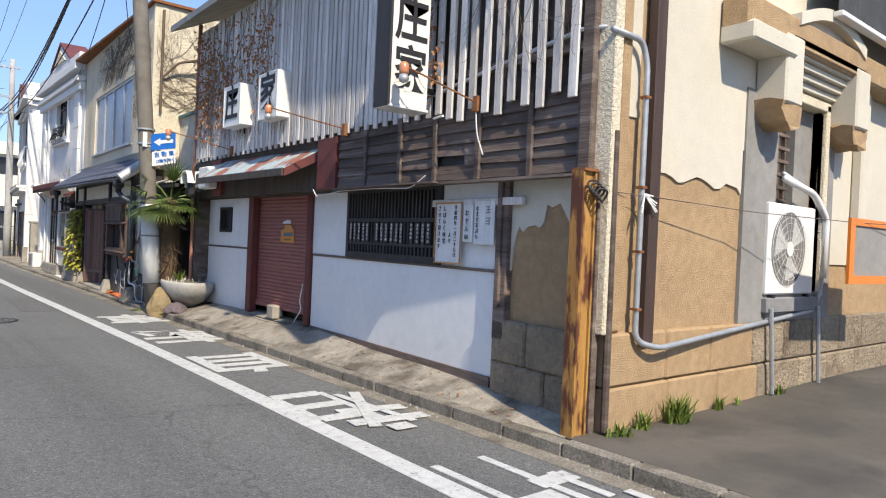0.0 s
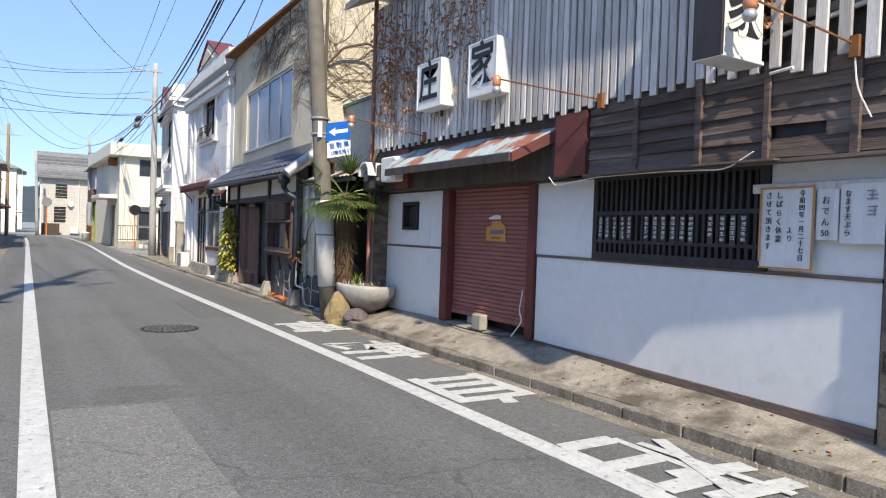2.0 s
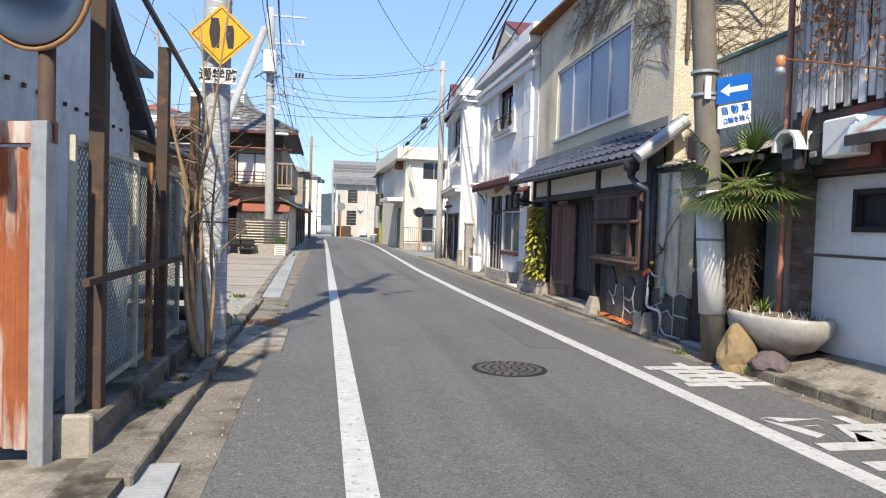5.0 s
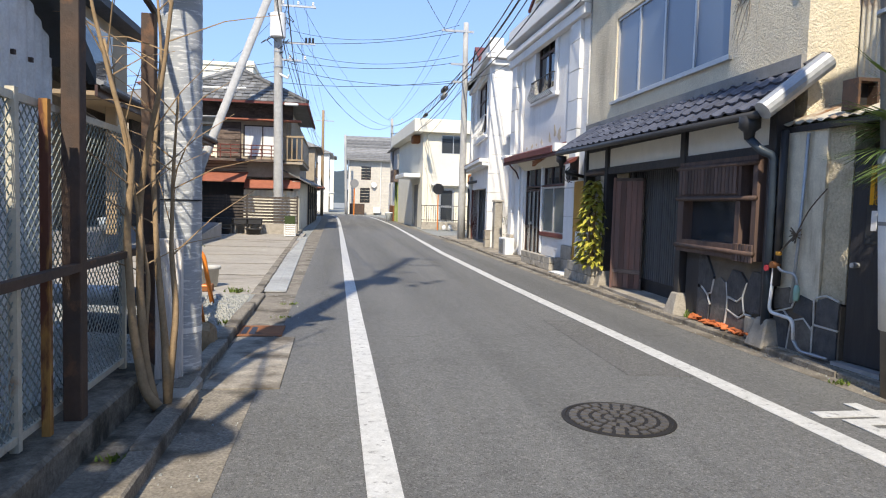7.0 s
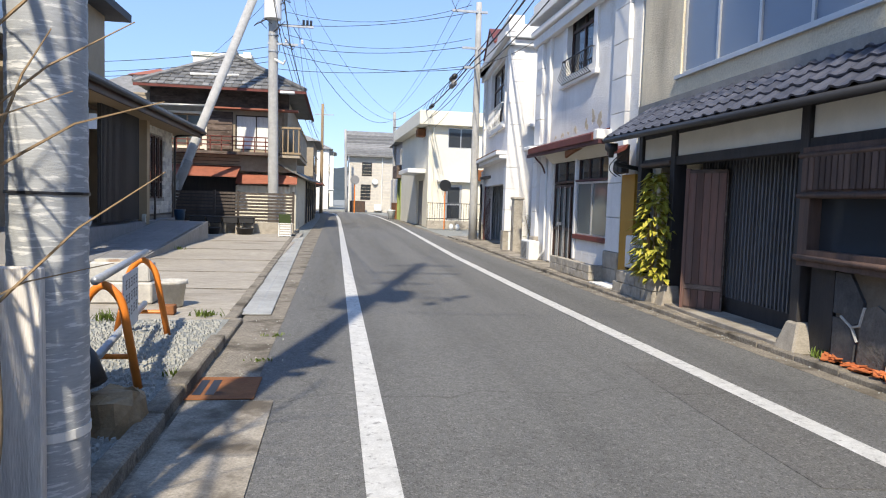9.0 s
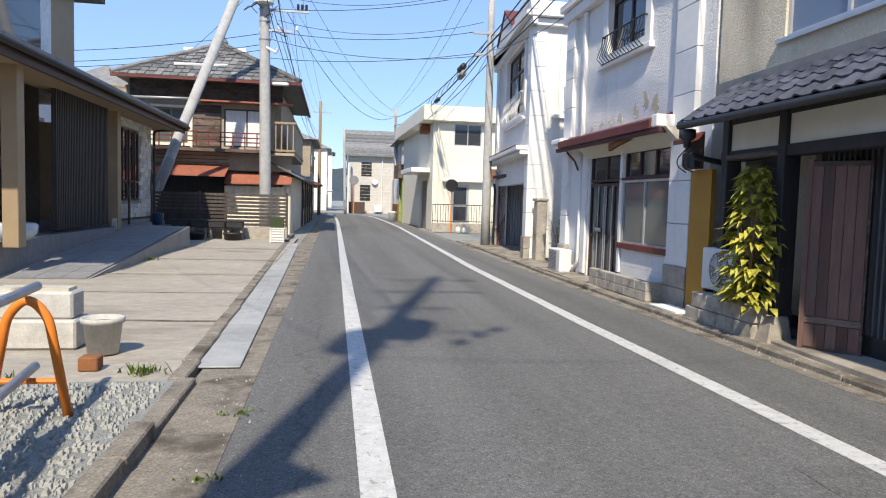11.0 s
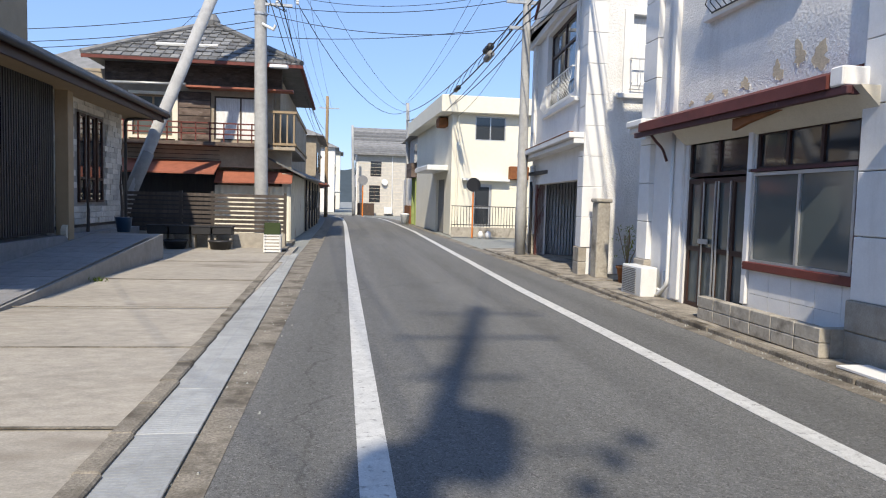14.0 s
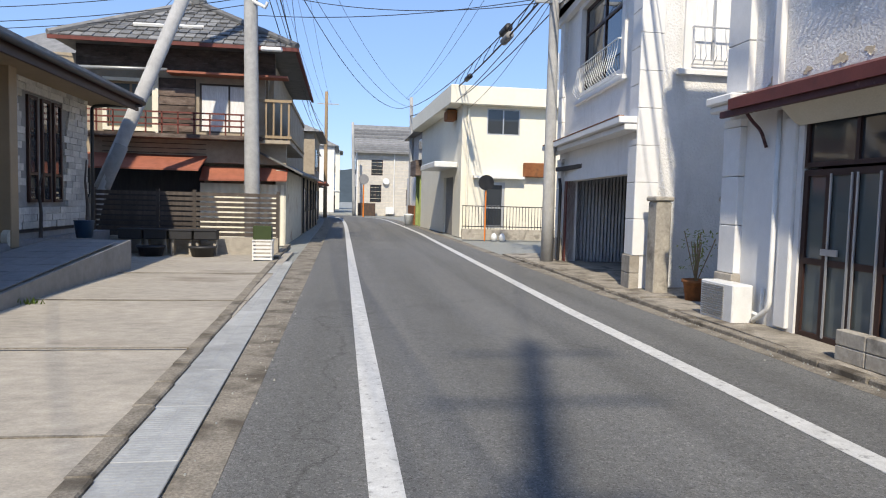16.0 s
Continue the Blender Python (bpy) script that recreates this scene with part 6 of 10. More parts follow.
part("funnel", lathe(B(), (3.72, 14.72, 2.22), [(0.05, 0), (0.06, 0.08), (0.11, 0.12), (0.11, 0.24)], 12), DARKPLASTIC, gt, smooth=True)
part("downpipe", tube(B(), arc([(3.72, 14.72, 2.24), (3.8, 14.62, 2.1), (3.93, 14.58, 2.05), (3.93, 14.58, 0.12)]), 0.045, 10), surf("blue_black_plastic", (0.035, 0.05, 0.07), rough=0.4), gt, smooth=True)
part("downpipe", tube(B(), [(3.96, 14.47, 2.3), (3.96, 14.47, 0.7)], 0.04, 10), DARKPLASTIC, gt, smooth=True)
part("funnel", lathe(B(), (3.74, 20.9, 2.22), [(0.04, 0), (0.05, 0.08), (0.1, 0.12), (0.1, 0.22)], 12), DARKPLASTIC, gt, smooth=True)
part("spout", tube(B(), [(4.35, 21.0, 2.05), (3.9, 21.0, 2.12), (3.86, 21.0, 2.17)], 0.035, 8), DARKPLASTIC, gt, smooth=True)
solo("verge_pipe", tube(B(), [(3.66, 14.42, 2.48), (4.35, 14.42, 3.02)], 0.1, 14), GALV, "galvanised sheet roll capping the canopy verge", "roofing", smooth=False)
mc = thing("meter_cluster", "rusty meter box with loose black cables in the gap", "meter", (4.25, 21.7, 1.95))
part("backboard", bx(4.28, 4.32, 21.5, 21.95, 2.01, 2.5, bev=0.005), DARKSTEEL, mc, "rusted backboard")
part("meter", bx(4.17, 4.28, 21.64, 21.84, 2.02, 2.24, bev=0.03), DARKPLASTIC, mc)
part("terminal_box", bx(4.18, 4.28, 21.5, 21.62, 2.02, 2.2, bev=0.01), BLACKWOOD_AND_SHADE, mc)
part("cover", finish(hexa(bm0 := B(), [(4.1, 21.5, 2.34), (4.1, 21.95, 2.34), (4.28, 21.95, 2.42), (4.28, 21.5, 2.42), (4.1, 21.5, 2.4), (4.1, 21.95, 2.4), (4.28, 21.95, 2.5), (4.28, 21.5, 2.5)]) and bm0), REDPAINT, mc, "faded red sheet cover")
for k in range(2):
    y = 21.55 + 0.18 * k
    part("cable", tube(B(), arc([(4.2, y, 2.3), (4.08, y + 0.05, 2.15), (4.12, y + 0.12, 2.02 + 0.03 * k), (4.22, y + 0.05, 1.96)]), 0.009, 5), DARKPLASTIC, mc)
# stone planter, condenser, shards
spl = thing("stone_planter", "low planter of rough stone blocks", "planter", (4.05, 20.4, 0.05))
for r in range(2):
    for c in range(4):
        a = 19.74 + c * 0.36 - (0.14 if r else 0)
        part("block", bx(3.98, 4.2, max(a, 19.72), min(a + 0.352, 21.18), 0.04 + r * 0.19, 0.225 + r * 0.19, bev=0.012), BLOCK, spl)
part("soil", bx(4.2, 4.45, 19.72, 21.18, 0.04, 0.38), GUTTER, spl, "dark soil")
condenser(Yw(4.24, 19.9, 4.24, 21.2), 20.42, 21.12, -0.15, 0.09, 0.425, 0.98, "white air conditioner unit behind a shrub")
shards = thing("roof_tile_shards", "broken orange tile shards spilled by the wall", "rubble", (4.05, 15.6, 0.06))
for k in range(60):
    y, x = rs.uniform(14.8, 16.2), rs.uniform(3.95, 4.06)
    bmx = bx(-0.06, 0.06, -0.03, 0.03, 0, 0.012)
    bmesh.ops.transform(bmx, matrix=pose(x, y, 0.075 + rs.uniform(0, 0.03), rs.uniform(-20, 20), rs.uniform(-20, 20), rs.uniform(0, 180)), verts=bmx.verts)
    part("shard", bmx, TERRACOTTA, shards)
solo("stone_slab", bx(3.95, 4.0, 14.72, 14.98, 0.06, 0.3, bev=0.01), CONCRETE, "pale stone slab leaning at the footing", "stone")
solo("sign_plate", bx(20.72, 20.9, -0.4, -0.38, 1.1, 1.25, W2L), RUST, "small rusty plate on the bay wall", "plate")

DARKRED = surf("dark_purple_brown_paint", (0.085, 0.03, 0.033), (0.06, 0.025, 0.028), scale=3, fine=40, rough=0.6, bump=0.15, stain=(0.2, 0.11, 0.09), amount=0.2, stain_scale=6, edge=0.08)
FLAKED = surf("flaking_jamb", (0.7, 0.68, 0.63), (0.6, 0.57, 0.52), scale=3, fine=40, rough=0.85, bump=0.4, stain=(0.14, 0.05, 0.03), amount=0.48, stain_scale=7, edge=0.04)
# ---- third house: white stucco ----
h3 = thing("white_house", "white stucco house with peeling paint and iron rail", "house", (7.5, 24.5, 0))
W3 = Yw(4.5, 21.6, 4.5, 27.65)
holes3 = [(24.55, 26.1, 0.05, 2.46), (22.7, 24.42, 0.83, 2.44)]
part("wall", opened(W3, 21.65, 27.6, 0, 2.7, holes3, -0.25, 0.0), WHITEPAINT, h3)
part("wall", opened(W3, 21.65, 27.6, 2.7, 6.1, [(23.8, 25.4, 4.3, 5.75)], -0.25, 0.0), WHITEWALL, h3, "rough white stucco, stained and peeling")
part("side_wall", bx(4.7, 10.5, 27.4, 27.6, 0, 6.1), WHITEWALL, h3)
part("side_wall", bx(4.7, 10.5, 21.65, 21.85, 0, 6.1), WHITEWALL, h3)
part("roof", bx(4.5, 10.5, 21.6, 27.65, 6.1, 6.2), GREYTILE, h3)
# added black core in place of shaded rooms
part("inner_dark", bx(5.2, 10, 22, 27.2, 0, 6), BLACKWOOD_AND_SHADE, h3)
def pier(w, y0, y1, ztop, parent, foot=0.62):
    z, k = foot, 0
    if foot < 1:
        part("pier_foot", bx(y0 - 0.02, y1 + 0.02, -0.05, 0.12, 0.02, foot / 2, w, bev=0.012), CONCRETE, parent)
        part("pier_foot", bx(y0 - 0.02, y1 + 0.02, -0.05, 0.12, foot / 2 + 0.006, foot, w, bev=0.012), CONCRETE, parent)
    while z < ztop:
        part("pier_block", bx(y0, y1, -0.05, 0.09, z + 0.004, min(z + 0.62, ztop), w, bev=0.008), WHITEPAINT, parent)
        z += 0.625
pier(W3, 22.0, 22.62, 5.4, h3)
pier(W3, 27.2, 27.58, 2.6, h3)
pier(W3, 27.1, 27.58, 5.4, h3, 2.92)
part("pilaster", bx(26.5, 26.62, 0.0, 0.08, 2.9, 5.4, W3, bev=0.01), WHITEPAINT, h3)
part("pilaster", bx(26.18, 26.4, 0.0, 0.05, 0.1, 2.5, W3, bev=0.01), WHITEPAINT, h3)
part("pilaster", bx(24.44, 24.54, 0.0, 0.05, 0.3, 2.5, W3, bev=0.01), WHITEPAINT, h3)
cnp = part("canopy", finish(hexa(bm0 := B(), [W3.p(22.74, 0.0, 2.68), W3.p(27.0, 0.0, 2.68), W3.p(27.0, 0.4, 2.66), W3.p(22.74, 0.4, 2.66), W3.p(22.74, 0.0, 2.93), W3.p(27.0, 0.0, 2.93), W3.p(27.0, 0.4, 2.79), W3.p(22.74, 0.4, 2.79)]) and bm0), REDPAINT, h3, "red-brown painted canopy, flaking along its edge")
part("fascia", bx(22.5, 27.25, 0.3, 0.36, 2.585, 2.665, W3, bev=0.008), DARKRED, cnp, "dark purple-brown lower board")
part("fascia", bx(22.5, 22.56, 0.09, 0.3, 2.585, 2.665, W3), DARKRED, cnp)
part("end_block", bx(22.55, 22.735, 0.0, 0.37, 2.67, 2.86, W3, bev=0.015), WHITEPAINT, cnp, "white rendered end of the canopy, chipped")
part("end_cornice", bx(27.0, 27.6, 0.0, 0.36, 2.77, 2.88, W3, bev=0.02), WHITEPAINT, cnp)
part("end_cornice", bx(26.95, 27.6, 0.0, 0.3, 2.68, 2.77, W3, bev=0.02), WHITEPAINT, cnp)
part("bracket", tube(B(), arc([W3.p(26.75, 0.3, 2.6), W3.p(26.75, 0.22, 2.5), W3.p(26.75, 0.1, 2.4), W3.p(26.75, 0.02, 2.2)]), 0.02, 6), DARKRED, cnp, "thin curved iron bracket")
part("wooden_knee", plate(W3, [(24.5, 2.58), (24.5, 2.44), (24.2, 2.5), (23.6, 2.58)], 0.24, 0.3), RUST, cnp)
solo("downpipe", tube(B(), arc([W3.p(26.45, 0.07, 2.6), W3.p(26.45, 0.07, 0.3), W3.p(26.6, 0.09, 0.18), W3.p(26.72, 0.1, 0.1)]), 0.03, 8), WHITEENAMEL, "thin white plastic downpipe beside the door", "pipe", smooth=True)
part("window_jamb", bx(22.6, 22.69, 0.0, 0.035, 0.62, 1.98, W3, bev=0.006), FLAKED, h3, "rotten timber jamb with flaking white paint")
part("window_head", bx(22.62, 24.5, 0.0, 0.05, 1.94, 1.975, W3), DARKRED, h3)
part("soffit", finish(hexa(bm0 := B(), [W3.p(22.4, 0.0, 2.4), W3.p(26.2, 0.0, 2.4), W3.p(26.2, 0.02, 2.4), W3.p(22.4, 0.02, 2.4), W3.p(22.4, 0.0, 2.66), W3.p(26.2, 0.0, 2.66), W3.p(26.2, 0.3, 2.66), W3.p(22.4, 0.3, 2.66)]) and bm0), PLASTER, h3)
PEEL = surf("bare_render", (0.66, 0.56, 0.4), (0.52, 0.43, 0.3), scale=4, fine=40, rough=0.95, bump=0.6)
rq = random.Random(77)


def ragged(cu, cz, r, wide=1.0):
    """A torn outline round a centre, drawn out towards its lower side."""
    ph = [rq.uniform(0, 6.28) for _ in range(4)]
    out = []
    for i in range(30):
        a = 2 * math.pi * i / 30
        k = 0.72 + 0.2 * math.sin(2 * a + ph[0]) + 0.16 * math.sin(3 * a + ph[1]) + 0.1 * math.sin(7 * a + ph[2]) + rq.uniform(-0.1, 0.1)
        out.append((cu + r * k * wide * math.cos(a), cz + r * k * math.sin(a)))
    return out


for cu, cz, r, wd in ((23.38, 3.12, 0.17, 1.15), (23.72, 3.22, 0.16, 0.9), (24.1, 3.1, 0.15, 0.8), (24.75, 3.06, 0.1, 1.3), (25.2, 3.03, 0.06, 1.4), (25.6, 3.02, 0.08, 1.5), (26.1, 3.0, 0.05, 1.6), (26.7, 2.97, 0.07, 1.8)):
    ol = ragged(cu, cz, r, wd)
    part("peeled_patch", plate(W3, ol, 0.001, 0.004), PEEL, h3, "bare patch where paint has peeled")
    lift = B()
    for q in range(0, 30, 1):
        (u0_, z0_), (u1_, z1_) = ol[q], ol[(q + 1) % 30]
        du, dz = u0_ - cu, z0_ - cz
        if dz < 0.0 and rq.random() < 0.6:
            ku, kz = 1.0 + rq.uniform(0.05, 0.22), 1.0 + rq.uniform(0.05, 0.22)
            hexa(lift, [W3.p(u0_, 0.006 + rq.uniform(0, 0.006), z0_), W3.p(u1_, 0.006, z1_), W3.p(cu + (u1_ - cu) * ku, 0.002, cz + (z1_ - cz) * kz), W3.p(cu + du * ku, 0.002, cz + dz * kz),
                        W3.p(u0_, 0.014, z0_), W3.p(u1_, 0.009, z1_), W3.p(cu + (u1_ - cu) * ku, 0.005, cz + (z1_ - cz) * kz), W3.p(cu + du * ku, 0.005, cz + dz * kz)])
    tagged(part("flaking_fringe", finish(lift), WHITEWALL, h3, "curling white paint along the bare patch"), kind="stuff")
BROWNFRAME = surf("brown_window_frame", (0.05, 0.025, 0.02), rough=0.5)
sash(W3, 22.7, 24.42, 0.83, 1.93, h3, 2, ALU, GLASSG, -0.02, 0.04, label="aluminium sliding window with greenish glass")
sash(W3, 22.7, 24.42, 1.95, 2.44, h3, 3, BROWNFRAME, GLASSD, -0.06, 0.05)
part("window_sill", bx(22.6, 24.5, 0.0, 0.07, 0.74, 0.84, W3, bev=0.01), REDPAINT, h3)
dd = sash(W3, 24.55, 26.1, 0.05, 1.9, h3, 4, BROWNFRAME, GLASSG, -0.08, 0.07, "sliding_door", "dark bronze sliding doors with frosted panes", mid=0.9)
for u in (24.98, 25.28, 25.36, 25.66):
    part("stile", bx(u - 0.012, u + 0.012, -0.03, -0.015, 0.1, 1.85, W3), ALU, dd, "pale metal stile")
part("letter_slot", bx(25.5, 25.75, -0.03, -0.012, 0.98, 1.05, W3), ALU, dd)
sash(W3, 24.55, 26.1, 1.93, 2.46, h3, 2, BROWNFRAME, GLASSD, -0.08, 0.05)
for r in range(2):
    for c in range(5):
        part("wall_tile", bx(22.42 + c * 0.4, 22.42 + c * 0.4 + 0.394, 0.0, 0.012, 0.15 + r * 0.3, 0.444 + r * 0.3, W3), WHITEPAINT, h3)
sash(W3, 23.8, 25.4, 4.3, 5.75, h3, 2, BROWNFRAME, GLASSD, -0.12, 0.06, mid=5.25)
part("window_trim", opened(W3, 23.6, 25.6, 4.15, 5.85, [(23.8, 25.4, 4.3, 5.75)], 0.0, 0.05), WHITEPAINT, h3)
part("window_trim", bx(23.5, 25.7, 0.0, 0.1, 4.05, 4.15, W3, bev=0.01), WHITEPAINT, h3)
iron_rail(W3, 23.72, 25.45, 4.12, 4.62, 0.12, h3, BLACKMETAL)
for i, (z0, z1, o) in enumerate(((5.4, 5.62, 0.16), (5.63, 5.78, 0.24), (5.95, 6.15, 0.3), (6.15, 6.45, 0.2))):
    part("cornice", bx(21.6, 27.7, 0.0, o, z0, z1, W3, bev=0.015), WHITEPAINT, h3)
part("pediment", plate(W3, [(22.9, 6.45), (25.5, 6.45), (24.2, 7.1)], -0.1, 0.2), WHITEPAINT, h3)
part("pediment_face", plate(W3, [(23.4, 6.52), (25.0, 6.52), (24.2, 6.92)], 0.2, 0.24), CREAM, h3)
ridge = B()
for s in (-1, 1):
    hexa(ridge, [W3.p(24.2, -0.5, 7.12), W3.p(24.2, 0.24, 7.12), W3.p(24.2 + s * 1.4, 0.24, 6.45), W3.p(24.2 + s * 1.4, -0.5, 6.45), W3.p(24.2, -0.5, 7.2), W3.p(24.2, 0.24, 7.2), W3.p(24.2 + s * 1.4, 0.24, 6.52), W3.p(24.2 + s * 1.4, -0.5, 6.52)])
part("pediment_roof", finish(ridge), REDPAINT, h3, "small red gable roof")
bp = thing("block_planter", "empty low planter of old concrete blocks", "planter", (4.25, 23.7, 0.05))
for r in range(2):
    for c in range(6):
        part("block", bx(4.12, 4.24, 22.62 + c * 0.39, 22.62 + c * 0.39 + 0.384, 0.04 + r * 0.15, 0.187 + r * 0.15, bev=0.01), BLOCK, bp)
part("block", bx(4.24, 4.48, 22.62, 22.75, 0.04, 0.33, bev=0.01), BLOCK, bp)
part("soil", bx(4.24, 4.48, 22.75, 24.95, 0.04, 0.26), GUTTER, bp)
a3 = thing("air_conditioner_unit", "white air conditioner unit standing on the kerb", "air conditioner", (4.3, 27.1, 0.03))
part("case", bx(4.15, 4.42, 26.75, 27.5, 0.05, 0.53, bev=0.015), WHITEENAMEL, a3)
lv = B()
for i in range(14):
    box(lv, 4.135, 4.15, 26.95, 27.45, 0.1 + i * 0.029, 0.112 + i * 0.029)
part("louvre", lv, GREYSIDE, a3, "fine grey louvres")
for y in (26.85, 27.35):
    part("foot", bx(4.13, 4.44, y, y + 0.06, 0.03, 0.05), BLACKMETAL, a3)
part("hose", tube(B(), arc([(4.42, 26.78, 0.2), (4.5, 26.7, 0.15), (4.48, 26.65, 0.5)]), 0.025, 8), WHITEENAMEL, a3, "white wrapped hose", smooth=True)
solo("door_mat", bx(3.98, 4.3, 21.4, 22.2, 0.06, 0.08), WHITEPAINT, "pale slab on the ground by the pier", "slab")

# ---- fourth house: white garage house ----
h4 = thing("garage_house", "white stucco house with an open garage below", "house", (7.5, 33, 0))
W4, W4S = Yw(4.45, 30.2, 5.0, 36.3), Xw(4.45, 30.2, 9, 30.2)
part("wall", opened(W4, 30.2, 36.3, 0, 2.85, [(30.62, 35.35, 0, 2.04)], -0.25, 0.0), WHITEPAINT, h4)
part("wall", opened(W4, 30.2, 36.3, 2.85, 6.2, [(31.4, 34.4, 4.0, 5.9)], -0.25, 0.0), WHITEWALL, h4, "rough white stucco")
part("side_wall", opened(W4S, 4.7, 9, 0, 6.2, [(5.3, 6.12, 3.95, 5.4)], -0.25, 0.0), WHITEWALL, h4)
part("far_wall", bx(5.0, 10, 36.1, 36.3, 0, 6.2), WHITEWALL, h4)
part("roof", bx(4.6, 10, 30.2, 36.3, 6.2, 6.3), GREYTILE, h4)
part("garage_lining", corrugated(Xw(5.0, 35.6, 9.5, 35.6), 5.0, 9.5, 0, 2.3, 0.09, 0.014), GALV, h4, "grey corrugated garage lining")
part("garage_back", bx(9.4, 9.5, 30.4, 36, 0, 2.4), GREYSIDE, h4)
part("garage_ceiling", bx(4.8, 9.5, 30.4, 36, 2.3, 2.4), BLACKWOOD_AND_SHADE, h4)
part("garage_floor", bx(4.9, 9.4, 30.45, 35.6, 0.0, 0.05), CONCRETE, h4)
part("garage_post", bx(35.35, 35.55, -0.2, 0.03, 0, 2.04, W4), REDPAINT, h4, "red painted post")
pier(W4, 30.2, 30.6, 2.6, h4)
pier(W4, 35.75, 36.2, 2.6, h4)
pier(W4, 30.2, 30.62, 6.0, h4, 2.9)
pier(W4, 35.9, 36.3, 6.0, h4, 2.9)
for k in range(9):
    part("pier_block", bx(4.36, 4.78, -0.02, 0.03, 0.62 + k * 0.625, 0.62 + k * 0.625 + 0.62, W4S, bev=0.008), WHITEPAINT, h4)
part("canopy", bx(30.2, 36.7, 0.0, 0.3, 2.75, 2.85, W4, bev=0.01), WHITEPAINT, h4)
part("canopy", bx(30.2, 36.7, 0.0, 0.4, 2.86, 2.98, W4, bev=0.015), WHITEPAINT, h4, "stained white canopy slab")
part("canopy_edge", bx(30.25, 36.65, 0.3, 0.402, 2.98, 3.0, W4), RUST, h4)
sash(W4, 31.4, 34.4, 4.0, 5.9, h4, 2, BROWNFRAME, GLASSD, -0.12, 0.06, mid=5.3)
part("window_trim", opened(W4, 31.2, 34.6, 3.85, 6.0, [(31.4, 34.4, 4.0, 5.9)], 0.0, 0.05), WHITEPAINT, h4)
part("window_trim", bx(31.1, 34.7, 0.0, 0.1, 3.76, 3.85, W4, bev=0.01), WHITEPAINT, h4)
iron_rail(W4, 31.35, 34.3, 3.88, 4.55, 0.12, h4, WHITEENAMEL, 0.16)
ws4 = sash(W4S, 5.3, 6.12, 3.95, 5.4, h4, 2, ALU, CURTAIN, -0.12, 0.05)
part("window_trim", opened(W4S, 5.12, 6.3, 3.8, 5.5, [(5.3, 6.12, 3.95, 5.4)], 0.0, 0.05), WHITEPAINT, h4)
part("window_trim", bx(5.0, 6.4, 0.0, 0.1, 3.7, 3.8, W4S, bev=0.01), WHITEPAINT, h4)
iron_rail(W4S, 5.25, 6.2, 3.88, 4.5, 0.1, h4, ALU, 0.16)
for z0, z1, o in ((6.0, 6.18, 0.16), (6.2, 6.34, 0.3), (6.35, 6.6, 0.22)):
    part("cornice", bx(29.9, 36.6, 0.0, o, z0, z1, W4, bev=0.015), WHITEPAINT, h4)
    part("cornice", bx(4.3, 9, 0.0, o, z0, z1, W4S, bev=0.015), WHITEPAINT, h4)
part("parapet", bx(30.2, 32.6, -0.3, 0.15, 6.6, 6.9, W4, bev=0.01), WHITEPAINT, h4)
part("pediment", plate(W4, [(32.8, 6.6), (35.4, 6.6), (34.1, 7.35)], -0.1, 0.2), WHITEPAINT, h4)
ridge = B()
for s in (-1, 1):
    hexa(ridge, [W4.p(34.1, -2.5, 7.37), W4.p(34.1, 0.24, 7.37), W4.p(34.1 + s * 1.45, 0.24, 6.62), W4.p(34.1 + s * 1.45, -2.5, 6.62), W4.p(34.1, -2.5, 7.45), W4.p(34.1, 0.24, 7.45), W4.p(34.1 + s * 1.45, 0.24, 6.7), W4.p(34.1 + s * 1.45, -2.5, 6.7)])
part("pediment_roof", finish(ridge), REDPAINT, h4, "small red gable roof")
for x, y, h in ((4.62, 29.75, 1.55), (4.95, 28.1, 1.55)):
    gp = thing("gate_post", "grey weathered stone gate post with a cap", "gate post", (x, y, 0.03), "gate posts")
    part("shaft", bx(x - 0.13, x + 0.13, y - 0.16, y + 0.16, 0.04, h, bev=0.02), BLOCK, gp)
    part("cap", bx(x - 0.16, x + 0.16, y - 0.19, y + 0.19, h, h + 0.08, bev=0.02), BLOCK, gp)
solo("wall_behind", bx(8.2, 8.4, 27.6, 30.2, 0, 2.5), WHITEPAINT, "plain white wall closing the side yard", "wall", kind="structure")
car = thing("parked_car", "dark parked car nosed into the garage", "car", (7.0, 31.6, 0.05))
cb = plate(Yw(6.0, 30, 6.0, 36), [(30.75, 0.25), (32.45, 0.25), (32.5, 0.7), (32.3, 1.0), (32.1, 1.45), (31.1, 1.45), (30.9, 1.0), (30.7, 0.7)], -3.0, 0.0)
bmesh.ops.bevel(cb, geom=cb.edges[:], offset=0.06, segments=2, affect="EDGES")
part("body", cb, plain("car_paint", (0.02, 0.022, 0.025), 0.25), car, smooth=True)
part("rear_window", bx(31.15, 32.05, 0.0, 0.012, 1.05, 1.38, Yw(6.0, 30, 6.0, 36)), GLASSD, car)
part("number_plate", bx(31.45, 31.8, 0.0, 0.02, 0.72, 0.88, Yw(6.0, 30, 6.0, 36)), WHITEENAMEL, car)
for y in (30.85, 32.2):
    part("tail_light", bx(y, y + 0.16, 0.0, 0.02, 0.8, 1.02, Yw(6.0, 30, 6.0, 36)), REDPAINT, car, "red tail light")
    part("wheel", tube(B(), [(6.7, y - 0.02, 0.32), (6.7, y + 0.18, 0.32)], 0.28, 18), DARKPLASTIC, car)

# ---- cream modern building beyond ----
ch = thing("cream_building", "two-storey cream flat-roofed building with railing", "house", (8.5, 52, 0))
W5S, W5 = Xw(4.3, 47.5, 14, 47.5), Yw(4.35, 47.5, 4.0, 59)
